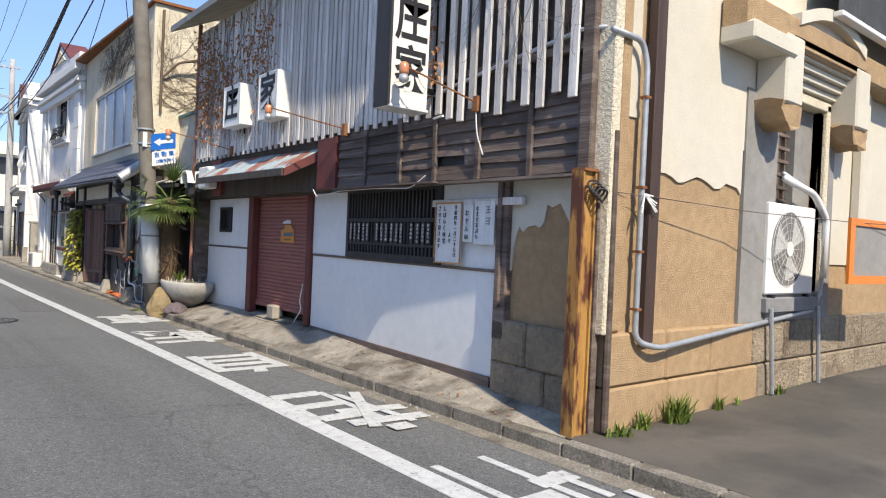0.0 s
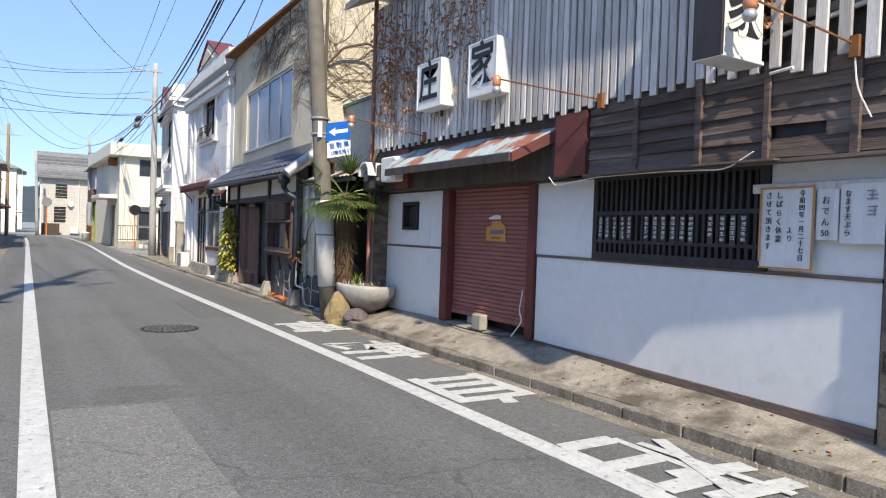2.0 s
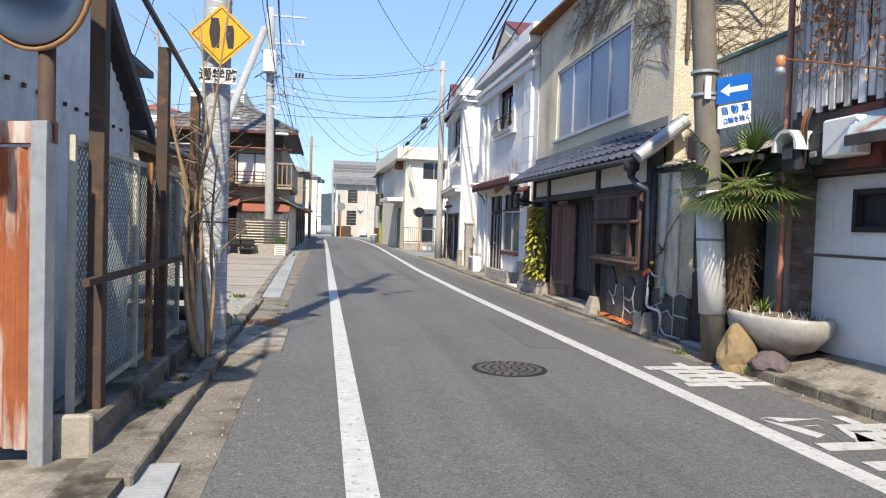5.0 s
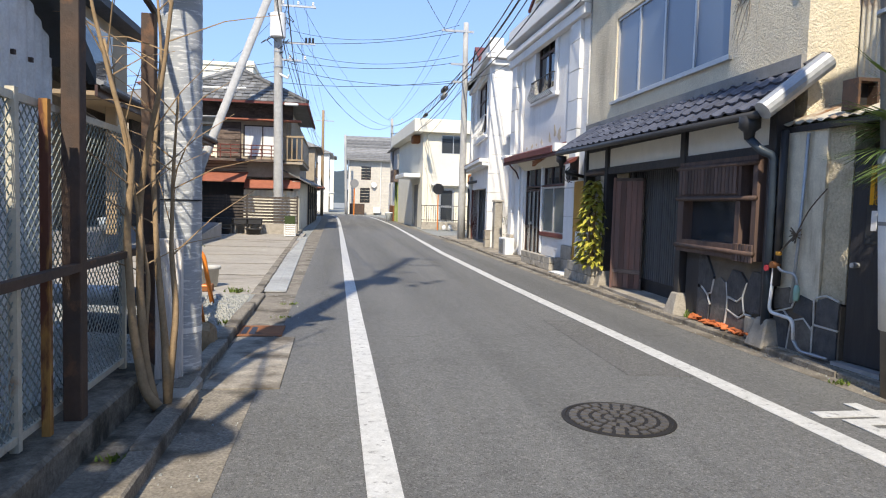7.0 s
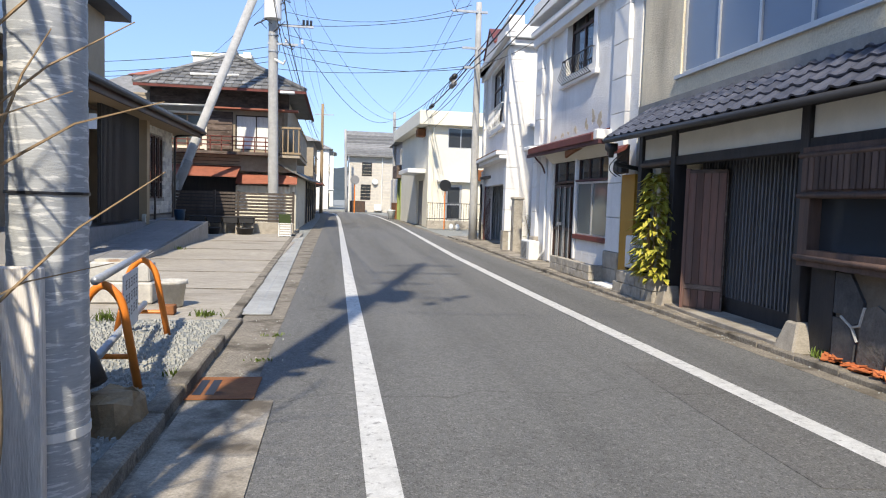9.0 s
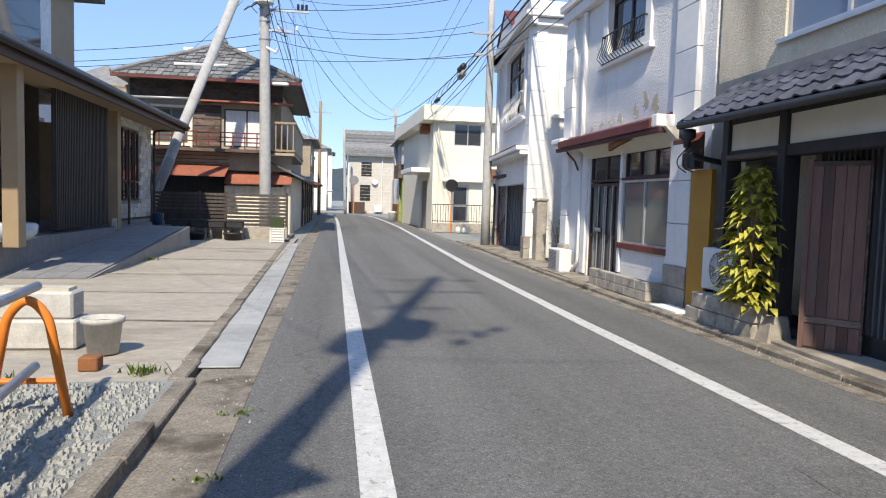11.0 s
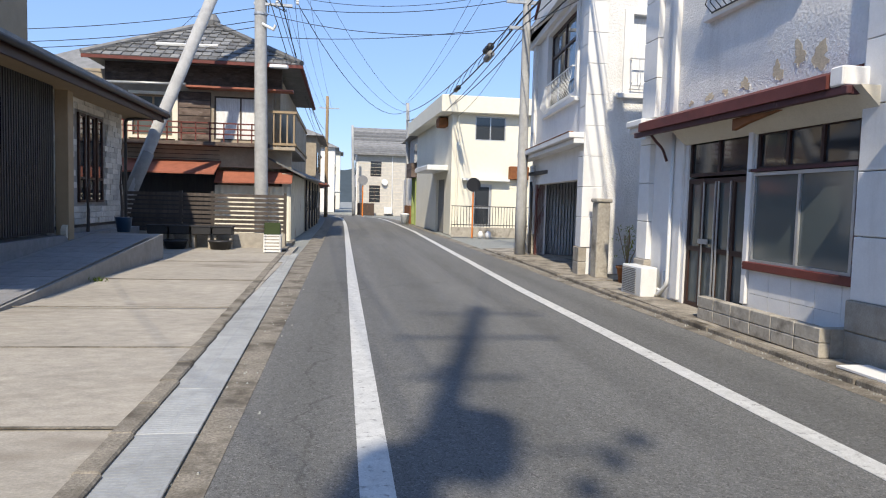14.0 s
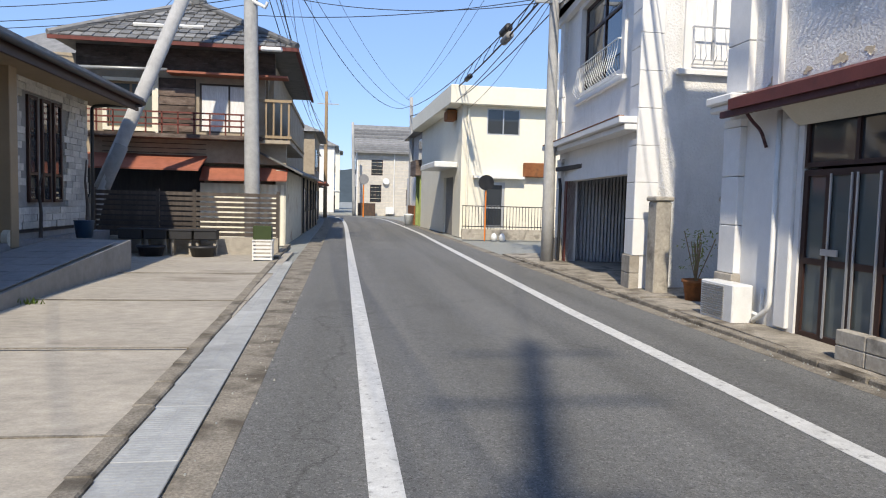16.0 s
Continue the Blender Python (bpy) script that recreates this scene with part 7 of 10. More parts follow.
part("wall", opened(W5S, 4.5, 14, 0, 5.6, [(5.4, 6.82, 4.33, 5.42), (5.35, 6.25, 0.4, 2.35)], -0.2, 0.0), CREAMWALL, ch)
part("street_wall", opened(W5, 47.5, 59, 0, 5.6, [(49.2, 51.5, 0, 2.6)], -0.2, 0.0), CREAMWALL, ch)
part("parapet", bx(4.25, 14, 0.0, 0.45, 5.5, 6.25, W5S, bev=0.02), CREAMWALL, ch)
part("parapet", bx(47.0, 59, 0.0, 0.6, 5.5, 6.25, W5, bev=0.02), CREAMWALL, ch)
part("roof", bx(4.3, 14, 47.3, 59, 6.0, 6.1), GREYSIDE, ch)
sash(W5S, 5.4, 6.82, 4.33, 5.42, ch, 2, ALU, GLASSD, -0.08, 0.05)
sash(W5S, 5.35, 6.25, 0.4, 2.35, ch, 1, ALU, GLASSD, -0.08, 0.12, "side_door", mid=1.3)
part("door_canopy", bx(4.85, 7.0, 0.0, 0.35, 2.5, 2.6, W5S), WHITEENAMEL, ch)
part("vent_hood", bx(7.0, 7.9, 0.0, 0.3, 2.6, 3.2, W5S, bev=0.03), RUST, ch, "rusty vent hood")
part("lamp_box", bx(48.6, 49.4, 0.0, 0.45, 5.0, 5.45, W5, bev=0.05), RUST, ch, "rusty lamp box under the eave")
part("porch_roof", bx(48.3, 52.5, 0.0, 1.0, 2.95, 3.2, W5, bev=0.03), WHITEENAMEL, ch)
part("roller_door", bx(49.2, 51.5, -0.2, -0.12, 0, 2.6, W5), GREYSIDE, ch)
part("downpipe", tube(B(), [W5S.p(4.6, 0.06, 0.3), W5S.p(4.6, 0.06, 5.4)], 0.05, 8), CREAMWALL, ch)
bw = thing("block_wall_fence", "low block wall with black railing above", "fence", (6, 45.6, 0))
WB = Xw(4.1, 45.6, 10, 45.6)
for c in range(15):
    for r in range(2):
        part("block", bx(4.1 + c * 0.39, 4.1 + c * 0.39 + 0.385, -0.06, 0.06, 0.02 + r * 0.21, 0.225 + r * 0.21, WB), BLOCK, bw)
for z in (0.52, 1.32):
    part("rail", bx(4.1, 9.9, -0.015, 0.015, z, z + 0.035, WB), BLACKMETAL, bw)
for i in range(46):
    part("bar", bx(4.12 + i * 0.127, 4.14 + i * 0.127, -0.008, 0.008, 0.44, 1.32, WB), BLACKMETAL, bw)
cm = thing("traffic_mirror", "round dark-faced mirror on an orange post", "mirror", (4.9, 45.2, 0))
part("post", tube(B(), [(4.95, 45.2, 0), (4.95, 45.2, 2.4)], 0.03, 8), ORANGE, cm)
part("face", tube(B(), [(4.95, 45.12, 2.25), (4.95, 45.2, 2.25)], 0.3, 20), BLACKMETAL, cm)
for x in (5.3, 5.62):
    solo("water_jug", lathe(B(), (x, 45.1, 0.0), [(0.11, 0), (0.12, 0.2), (0.07, 0.27), (0.04, 0.3)], 12), WHITEENAMEL, "white plastic jug standing by the wall", "jug", group="white jugs", smooth=True)
an = thing("antenna", "white panel antenna on a roof mast", "antenna", (9.2, 50, 6.1))
part("mast", tube(B(), [(9.2, 50, 6.1), (9.2, 50, 8.4)], 0.05, 8), GALV, an)
for dx in (-0.2, 0.2):
    part("panel", bx(9.2 + dx - 0.12, 9.2 + dx + 0.12, 49.8, 49.9, 7.2, 8.4), WHITEENAMEL, an)

# ---- fenced yard on the other side ----
rl = random.Random(11)
WF = Yw(-1.95, 9.8, -1.95, 13.2)
yw = thing("yard_wall", "low mossy concrete wall under the fence", "wall", (-2.0, 11.5, 0), kind="structure")
part("wall_body", bx(-2.14, -1.84, 9.85, 13.12, 0.0, 0.26, bev=0.02), MOSSCON, yw)
part("wall_body", bx(-2.16, -1.84, 9.8, 9.86, 0.0, 0.3, bev=0.015), CONCRETE, yw, "pale end block")
part("footing_block", bx(-1.84, -1.55, 12.75, 13.35, 0.0, 0.1, bev=0.02), CONCRETE, yw)
fe = thing("mesh_fence", "pale green chain link fence in cream frames", "fence", (-2.0, 11.5, 0.26))
for y in (9.95, 11.35, 12.95):
    part("post", bx(-2.03, -1.99, y - 0.02, y + 0.02, 0.26, 1.92), CSHEET, fe)
for z in (0.32, 1.88):
    part("rail", bx(-2.025, -1.995, 9.95, 12.95, z - 0.018, z + 0.018), CSHEET, fe)
part("rusty_post", bx(-1.98, -1.94, 11.55, 11.59, 0.26, 1.9), RUSTPAINT, fe, "rust-stained orange post")
ln = B()
y0, y1, z0, z1, pitch = 9.95, 12.95, 0.32, 1.88, 0.062
k = -30
while y0 + k * pitch < y1:
    for s in (1, -1):
        a = y0 + k * pitch if s > 0 else y0 + k * pitch + (z1 - z0)
        p0, p1 = Vector((-2.01, a, z0)), Vector((-2.01 + 0.004 * s, a + s * (z1 - z0), z1))
        d = p1 - p0
        t0, t1 = 0.0, 1.0
        ya, yb = sorted((p0.y, p1.y))
        if yb < y0 or ya > y1:
            continue
        ta, tb = (y0 - p0.y) / d.y, (y1 - p0.y) / d.y
        t0, t1 = max(t0, min(ta, tb)), min(t1, max(ta, tb))
        if t1 - t0 > 0.02:
            tube(ln, [p0 + d * t0, p0 + d * t1], 0.0034, 4)
    k += 1
tagged(part("wire_mesh", ln, MESHGREEN, fe, "pale green chain link mesh"), kind="stuff")
fr = thing("post_fence", "dark rusty steel posts and rails along the fence", "fence", (-1.92, 11.5, 0.26))
for y, top in ((10.14, 3.3), (11.84, 2.9), (13.3, 2.75)):
    part("post", bx(-1.97, -1.88, y - 0.05, y + 0.05, 0.2, top, bev=0.004), DARKSTEEL, fr)
part("rail", tube(B(), [(-1.9, 9.85, 1.06), (-1.9, 13.5, 1.08)], 0.03, 4), DARKSTEEL, fr)
part("slanted_rail", tube(B(), [(-1.9, 10.0, 3.2), (-1.9, 13.6, 2.75)], 0.025, 4), BLACKMETAL, fr)
# gate and mirror
WGt = Wall(-2.03, 9.7, -4.4, 10.65, True)
gate = thing("sheet_gate", "rust-streaked corrugated sheet gate with grey posts", "gate", (-3, 10.1, 0.08))
part("sheet", corrugated(WGt, 0.1, 2.5, 0.12, 1.82, 0.076, 0.01), RUSTSHEET, gate)
part("gate_post", bx(0.0, 0.1, -0.05, 0.03, 0.05, 1.96, WGt, bev=0.005), GALV, gate, "pale grey painted post")
part("top_rail", bx(0.0, 2.5, -0.03, 0.04, 1.84, 1.96, WGt), RUSTSHEET, gate)
for z in (1.76, 1.08, 0.24):
    part("rail", bx(0.1, 2.5, 0.012, 0.05, z, z + 0.05, WGt), DARKSTEEL, gate)
part("latch", bx(0.02, 0.22, 0.05, 0.08, 0.86, 0.92, WGt), ALU, gate)
part("latch", bx(0.14, 0.2, 0.05, 0.09, 0.8, 0.87, WGt), GALV, gate)
nsn = part("name_board", bx(0.16, 0.38, 0.05, 0.07, 1.14, 1.68, WGt), RUST, gate, "rusted board with faded writing")
for ch_, z in (("注", 1.53), ("意", 1.29)):
    lettering(ch_, 0.19, Matrix.Translation(WGt.p(0.27, 0.072, z)) @ Matrix((-WGt.e, Vector((0, 0, 1)), WGt.n)).transposed().to_4x4(), BLUEGREYSHEET, nsn, bold=0.012)
FADEDORANGE = surf("faded_orange", (0.38, 0.22, 0.11), (0.3, 0.15, 0.07), scale=5, rough=0.6, bump=0.1)
cmr = thing("traffic_mirror", "round convex traffic mirror with orange rim", "mirror", (-2.12, 9.72, 0.1))
part("post", tube(B(), [(-2.1, 9.8, 0.1), (-2.1, 9.8, 2.65)], 0.045, 10), DARKSTEEL, cmr, "dark rusty post", smooth=True)
MIRROR = bpy.data.materials.new("mirror")
MIRROR.use_nodes = True
mb = MIRROR.node_tree.nodes["Principled BSDF"]
mb.inputs["Metallic"].default_value, mb.inputs["Roughness"].default_value, mb.inputs["Base Color"].default_value = 1.0, 0.28, (0.26, 0.36, 0.56, 1)
turn = Matrix.Translation((-2.16, 9.72, 2.74)) @ Euler((radians(97), 0, radians(-22))).to_matrix().to_4x4()
mg = lathe(B(), (0, 0, 0), [(0.37, 0.0)] + [(0.37 * math.cos(a), 0.08 * math.sin(a)) for a in (0.3, 0.6, 0.9, 1.2, 1.45, 1.55)], 36)
bmesh.ops.transform(mg, matrix=turn, verts=mg.verts)
part("glass", mg, MIRROR, cmr, "clouded convex mirror", smooth=True)
mr = tube(B(), [turn @ Vector((0.38 * math.cos(a), 0.38 * math.sin(a), 0.0)) for a in (2 * math.pi * i / 36 for i in range(37))], 0.015, 8)
part("rim", mr, FADEDORANGE, cmr, smooth=True)
mk = lathe(B(), (0, 0, -0.1), [(0.2, 0), (0.37, 0.09)], 30)
bmesh.ops.transform(mk, matrix=turn, verts=mk.verts)
part("back_shell", mk, FADEDORANGE, cmr)
# shed behind the fence
shd = thing("metal_shed", "blue-grey sheet metal shed with dark overhanging roof", "shed", (-5, 12, 0))
WSh = Yw(-2.58, 5.0, -2.58, 13.3)
WSh.n = Vector((1, 0, 0))
part("wall", corrugated(WSh, 10.3, 13.25, 0.0, 3, 0.12, 0.008, 0, lambda u: 2.5 + 0.6 * min(13.3 - u, u - 9.4)), BLUEGREYSHEET, shd)
part("end_wall", bx(-8, -2.58, 13.2, 13.3, 0, 2.4), BLUEGREYSHEET, shd)
for i in range(11):
    part("bolt", bx(10.4 + i * 0.25, 10.43 + i * 0.25, 0.008, 0.03, 2.3, 2.33, WSh), DARKSTEEL, shd)
    if i % 2:
        part("bolt", bx(10.4 + i * 0.25, 10.43 + i * 0.25, 0.008, 0.03, 1.95, 1.98, WSh), DARKSTEEL, shd)
rfm = B()
for ya, yb in ((13.75, 11.4), (9.0, 11.4)):
    hexa(rfm, [(-8.5, ya, 2.42), (-2.45, ya, 2.42), (-2.45, yb, 3.85), (-8.5, yb, 3.85), (-8.5, ya, 2.5), (-2.45, ya, 2.5), (-2.45, yb, 3.93), (-8.5, yb, 3.93)])
part("roof", finish(rfm), SHEDROOF, shd)
for ya, yb in ((13.75, 11.4), (9.0, 11.4)):
    part("verge_board", finish(hexa(bm0 := B(), [(-2.49, ya, 2.3), (-2.43, ya, 2.3), (-2.43, yb, 3.73), (-2.49, yb, 3.73), (-2.49, ya, 2.44), (-2.43, ya, 2.44), (-2.43, yb, 3.87), (-2.49, yb, 3.87)]) and bm0), SHEDROOF, shd)

# ---- utility poles ----
def pole(name, base, top, r0, r1, mat, label, group="utility poles"):
    p = thing(name, label, "utility pole", base, group)
    part("shaft", tube(B(), [Vector(base).lerp(Vector(top), i / 6) for i in range(7)], r0, 20, r1), mat, p, smooth=True)
    return p


pL = pole("utility_pole", (-1.745, 13.5, 0), (-1.745, 13.5, 13.4), 0.15, 0.115, POLE, "grey concrete pole wrapped in ribbed plastic sheet")
wr = B()
lathe(wr, (-1.745, 13.5, 0.12), [(0.152, 0)] + [(0.151 - 0.003 * (i / 60) + (0.003 if i % 2 else 0), 0.04 * i) for i in range(1, 105)], 22)
part("plastic_wrap", wr, POLEWRAP, pL, "ribbed grey plastic wrap", smooth=True)
for z in (0.42, 1.42):
    part("band", lathe(B(), (-1.745, 13.5, z), [(0.157, 0), (0.157, 0.012 if z != 0.42 else 0.04)], 22), BLACKMETAL if z != 0.42 else WHITEENAMEL, pL)
solo("timber_plank", bx(-1.91, -1.69, 13.28, 13.33, 0.09, 1.14, bev=0.006), SLATWOOD, "grey weathered plank tied to the pole", "plank")
part("transformer", lathe(B(), (-1.47, 13.5, 7.15), [(0.2, 0), (0.26, 0.08), (0.27, 0.85), (0.2, 1.0), (0.06, 1.12)], 18), GREYSIDE, pL, "grey transformer can")
part("transformer", lathe(B(), (-1.99, 13.2, 6.75), [(0.2, 0), (0.27, 0.08), (0.28, 0.9), (0.2, 1.05), (0.06, 1.18)], 18), GREYSIDE, pL)
for x, z in ((-0.75, 7.55), (-0.55, 7.9), (-0.95, 7.15)):
    part("arrester", lathe(B(), (x, 13.1, z), [(0.04, 0), (0.075, 0.05), (0.075, 0.22), (0.04, 0.28)], 10), GREYSIDE, pL)
part("gear_arm", tube(B(), [(-1.74, 13.4, 7.7), (-1.0, 13.2, 7.75), (-0.5, 13.1, 7.98)], 0.02, 6), GALV, pL)
for k in range(7):
    a = Vector((-1.66 + 0.25 * math.sin(k * 2.4), 13.12, 6.9 + 0.32 * k))
    part("lead_wire", tube(B(), [a, a + Vector((0.3 * math.cos(k * 1.7), 0.1, 0.35)), a + Vector((0.1 * math.sin(k), -0.1, 0.8))], 0.012, 5), DARKPLASTIC, pL)
for z, a in ((11.2, 0.9), (12.9, 0.8), (9.4, 0.5)):
    part("crossarm", bx(-1.7 - a, -1.7 + a, 13.33, 13.39, z, z + 0.06), GALV, pL)
part("crossarm", bx(-1.78, -1.7, 12.8, 14.2, 8.9, 8.98), GALV, pL)
# warning sign on the pole
ysg = thing("warning_sign", "yellow diamond school crossing sign on the pole", "road sign", (-1.67, 13.28, 3.08))
WY = Xw(-2.2, 13.28, -1.0, 13.28)
WY.a, WY.y0, WY.k, WY.zc, WY.zk = Vector((-0.46, 13.28, 0)), -0.46, 1.045, 1.46, 1.045
dia = [(-1.62, 3.02), (-1.3, 3.33), (-1.62, 3.64), (-1.94, 3.33)]
part("plate", plate(WY, dia, 0, 0.012), YELLOW, ysg)
inn = [(-1.62 + (u + 1.62) * 0.9, 3.33 + (z - 3.33) * 0.9) for u, z in dia]
inn2 = [(-1.62 + (u + 1.62) * 0.86, 3.33 + (z - 3.33) * 0.86) for u, z in dia]
for i in range(4):
    j = (i + 1) % 4
    part("border", plate(WY, [inn[i], inn[j], inn2[j], inn2[i]], 0.012, 0.014), INK, ysg)
for u, s in ((-1.68, 1.0), (-1.53, 0.78)):
    blob = [(u - 0.03 * s, 3.2), (u + 0.04 * s, 3.2), (u + 0.05 * s, 3.2 + 0.2 * s), (u + 0.03 * s, 3.2 + 0.3 * s), (u - 0.04 * s, 3.2 + 0.3 * s), (u - 0.06 * s, 3.2 + 0.15 * s)]
    part("symbol", plate(WY, blob, 0.012, 0.014), INK, ysg, "plain dark symbol")
part("lower_plate", bx(-1.82, -1.46, 0.0, 0.012, 2.84, 3.0, WY), PAPER, ysg, "white plate with black characters")
lettering("通学路", 0.135, Matrix.Translation((-1.693, 13.264, 2.986)) @ Matrix(((1, 0, 0, 0), (0, 0, -1, 0), (0, 1, 0, 0), (0, 0, 0, 1))), INK, ysg, bold=0.02)
part("clamp", lathe(B(), (-1.745, 13.5, 3.3), [(0.16, 0), (0.16, 0.04)], 20), GALV, ysg)

p1 = pole("utility_pole", (3.9, 12.75, 0), (3.05, 12.75, 10.5), 0.14, 0.11, POLEBROWN, "grey-brown concrete pole with white wrap, leaning slightly")
lean = (3.05 - 3.9) / 10.5
part("white_wrap", tube(B(), [(3.9 + lean * z, 12.75, z) for z in (0.56, 1.2, 1.95)], 0.152, 20), WHITEENAMEL, p1, "white plastic wrap", smooth=True)
for z in (1.38, 3.0, 3.25):
    part("band", tube(B(), [(3.9 + lean * z, 12.75, z), (3.9 + lean * z, 12.75, z + 0.03)], 0.157, 18), GALV if z > 2 else GREYSIDE, p1)
part("tag", bx(3.55, 3.62, 12.59, 12.61, 2.95, 3.2), PAPER, p1)
bs = thing("one_way_sign", "blue one-way sign with white arrow above a white plate", "road sign", (3.9, 12.58, 2.6))
WBs = Xw(3.0, 12.6, 5.0, 12.6)
part("plate", plate(WBs, [(3.69, 2.89), (4.11, 2.98), (4.1, 3.27), (3.69, 3.18)], 0, 0.012), BLUE, bs)
part("arrow", plate(WBs, [(3.73, 3.04), (3.84, 3.13), (3.84, 3.09), (4.06, 3.14), (4.06, 3.08), (3.84, 3.03), (3.84, 2.99)], 0.012, 0.015), PAPER, bs, "white arrow")
part("lower_plate", plate(WBs, [(3.72, 2.62), (4.12, 2.72), (4.11, 2.96), (3.71, 2.87)], 0, 0.012), PAPER, bs, "white plate with dark characters")
tilted = Matrix.Translation((3.915, 12.582, 2.85)) @ Matrix(((1, 0, 0, 0), (0, 0, -1, 0), (0, 1, 0, 0), (0, 0, 0, 1))) @ Matrix.Rotation(radians(13), 4, "Z")
lettering("自 動 車", 0.1, tilted, BLUE, bs, bold=0.01)
lettering("(2輪を除く)", 0.07, tilted @ Matrix.Translation((0.015, -0.11, 0)), BLUE, bs, bold=0.01)
part("bracket", bx(3.6, 3.75, 12.61, 12.64, 2.95, 2.99), GALV, bs)

p2 = pole("utility_pole", (4.5, 35.5, 0), (4.45, 35.5, 8.7), 0.16, 0.1, POLE, "tall grey concrete pole before the garage house")
for z, a0, a1 in ((8.3, -1.0, 0.3), (7.0, -0.6, 0.4), (6.3, -0.5, 0.3)):
    part("crossarm", bx(4.46 + a0, 4.46 + a1, 35.4, 35.48, z, z + 0.08), GALV, p2)
part("downpipe", tube(B(), arc([(4.75, 35.5, 2.1), (4.75, 35.4, 1.9), (4.75, 35.4, 0.1)]), 0.04, 8), BLACKMETAL, p2)
p3 = pole("utility_pole", (3.98, 64, 0), (3.8, 64, 8.2), 0.16, 0.11, POLE, "far grey pole at the bend of the street")
pR = pole("utility_pole", (-3.1, 39.5, 0), (-3.25, 39.5, 11.6), 0.22, 0.17, POLE, "tall concrete pole with transformer and cross arms")
part("transformer", tube(B(), [(-3.2, 39.2, 8.5), (-3.2, 39.2, 9.5)], 0.34, 18), WHITEPAINT, pR, "grey transformer can")
for z in (8.3, 9.9, 7.55, 11.2):
    part("crossarm", bx(-3.4, -1.6 if z > 7.6 else -2.2, 39.4, 39.48, z, z + 0.08), GALV, pR)
for i in range(3):
    part("insulator", tube(B(), [(-2.0 + 0.15 * i, 39.44, 8.38), (-2.0 + 0.15 * i, 39.44, 8.6)], 0.05, 8), BLACKMETAL, pR)
part("street_lamp", bx(-2.9, -2.3, 39.35, 39.5, 5.6, 5.72, bev=0.03), WHITEENAMEL, pR, "white lamp head")
strut = thing("pole_strut", "leaning concrete strut bracing the pole", "utility pole", (-6.6, 37.0, 0))
part("shaft", tube(B(), [(-6.75, 36.8, 0.0), (-6.5, 37.0, 1.3), (-3.5, 39.4, 10.6)], 0.17, 18), POLE, strut, smooth=True)
part("foot_wrap", tube(B(), [(-6.56, 36.98, 1.15), (-6.05, 37.36, 2.65)], 0.185, 18), GREYSIDE, strut, "darker wrapped foot", smooth=True)
p5 = pole("utility_pole", (-1.9, 75, 0), (-1.9, 75, 10), 0.16, 0.12, BARK, "far brown pole above the old houses")
part("crossarm", bx(-2.6, -0.9, 75, 75.08, 9.0, 9.08), GALV, p5)

# ---- overhead cables ----
def cable(a, b, drop, r=0.011, mat=None, label="black overhead cable between the poles"):
    return solo("overhead_cable", tube(B(), sag(a, b, drop), r, 5), mat or DARKPLASTIC, label, "cable", group="overhead cables")


T1, T2, T3, TL, TR = (3.2, 12.75), (4.46, 35.5), (3.82, 64), (-1.745, 13.5), (-3.2, 39.5)
for dx, z1, z2, z3, dr, r in ((0, 7.9, 6.95, 7.6, 0.5, 0.02), (-0.15, 7.4, 6.6, 7.0, 0.6, 0.028), (0.12, 6.9, 6.3, 6.5, 0.6, 0.016), (-0.9, 9.2, 8.42, 8.1, 0.5, 0.008), (-0.5, 9.2, 8.42, 8.1, 0.55, 0.008), (-0.3, 7.0, 6.25, 6.3, 0.75, 0.014)):
    cable((T1[0] + dx, T1[1], z1), (T2[0] + dx, T2[1], z2), dr, r)
    cable((T2[0] + dx, T2[1], z2), (T3[0] + dx * 0.4, T3[1], z3), dr, r)
for dx, z1, z2, dr, r in ((-0.8, 12.6, 11.2, 0.5, 0.008), (0.0, 12.6, 11.2, 0.5, 0.008), (0.8, 12.6, 11.2, 0.5, 0.008), (-0.4, 9.4, 9.0, 0.5, 0.014), (0.4, 7.3, 7.6, 0.5, 0.02), (0.2, 6.6, 7.0, 0.6, 0.014)):
    cable((TL[0] + dx, TL[1], z1), (TR[0] + dx * 0.7 + 0.4, TR[1], z2), dr, r)
    cable((TR[0] + dx * 0.7 + 0.4, TR[1], z2), (-1.9 + dx * 0.5, 75, z2 * 0.8), 0.8, r)
for z1, z2, dr in ((8.4, 8.3, 0.25), (7.6, 7.1, 0.3), (7.3, 6.3, 0.35), (6.6, 6.4, 0.2)):
    cable((TR[0] + 0.2, TR[1], z1), (T2[0] - 0.4, T2[1], z2), dr, 0.011)
cable((TR[0] + 0.8, TR[1], 8.3), (T3[0], T3[1], 7.7), 1.6, 0.014)
cable((TL[0], TL[1], 7.2), (T2[0] - 0.8, T2[1], 8.3), 0.5, 0.01)
cable((TL[0], TL[1], 6.2), (T1[0], T1[1], 6.9), 0.3, 0.01)
for z1, z2 in ((7.5, 6.6), (7.1, 6.2), (6.9, 6.0)):
    cable((TR[0], TR[1], z1), (-16, 41.5, z2), 0.35, 0.012)
hang = thing("cable_closures", "black cable closures hung on the overhead cables", "cable closure", (4.1, 40, 6.2))
span1 = sag((T2[0], T2[1], 6.95), (T3[0], T3[1], 7.6), 0.5, 40)
span2 = sag((T2[0] - 0.15, T2[1], 6.6), (T3[0] - 0.06, T3[1], 7.0), 0.6, 40)
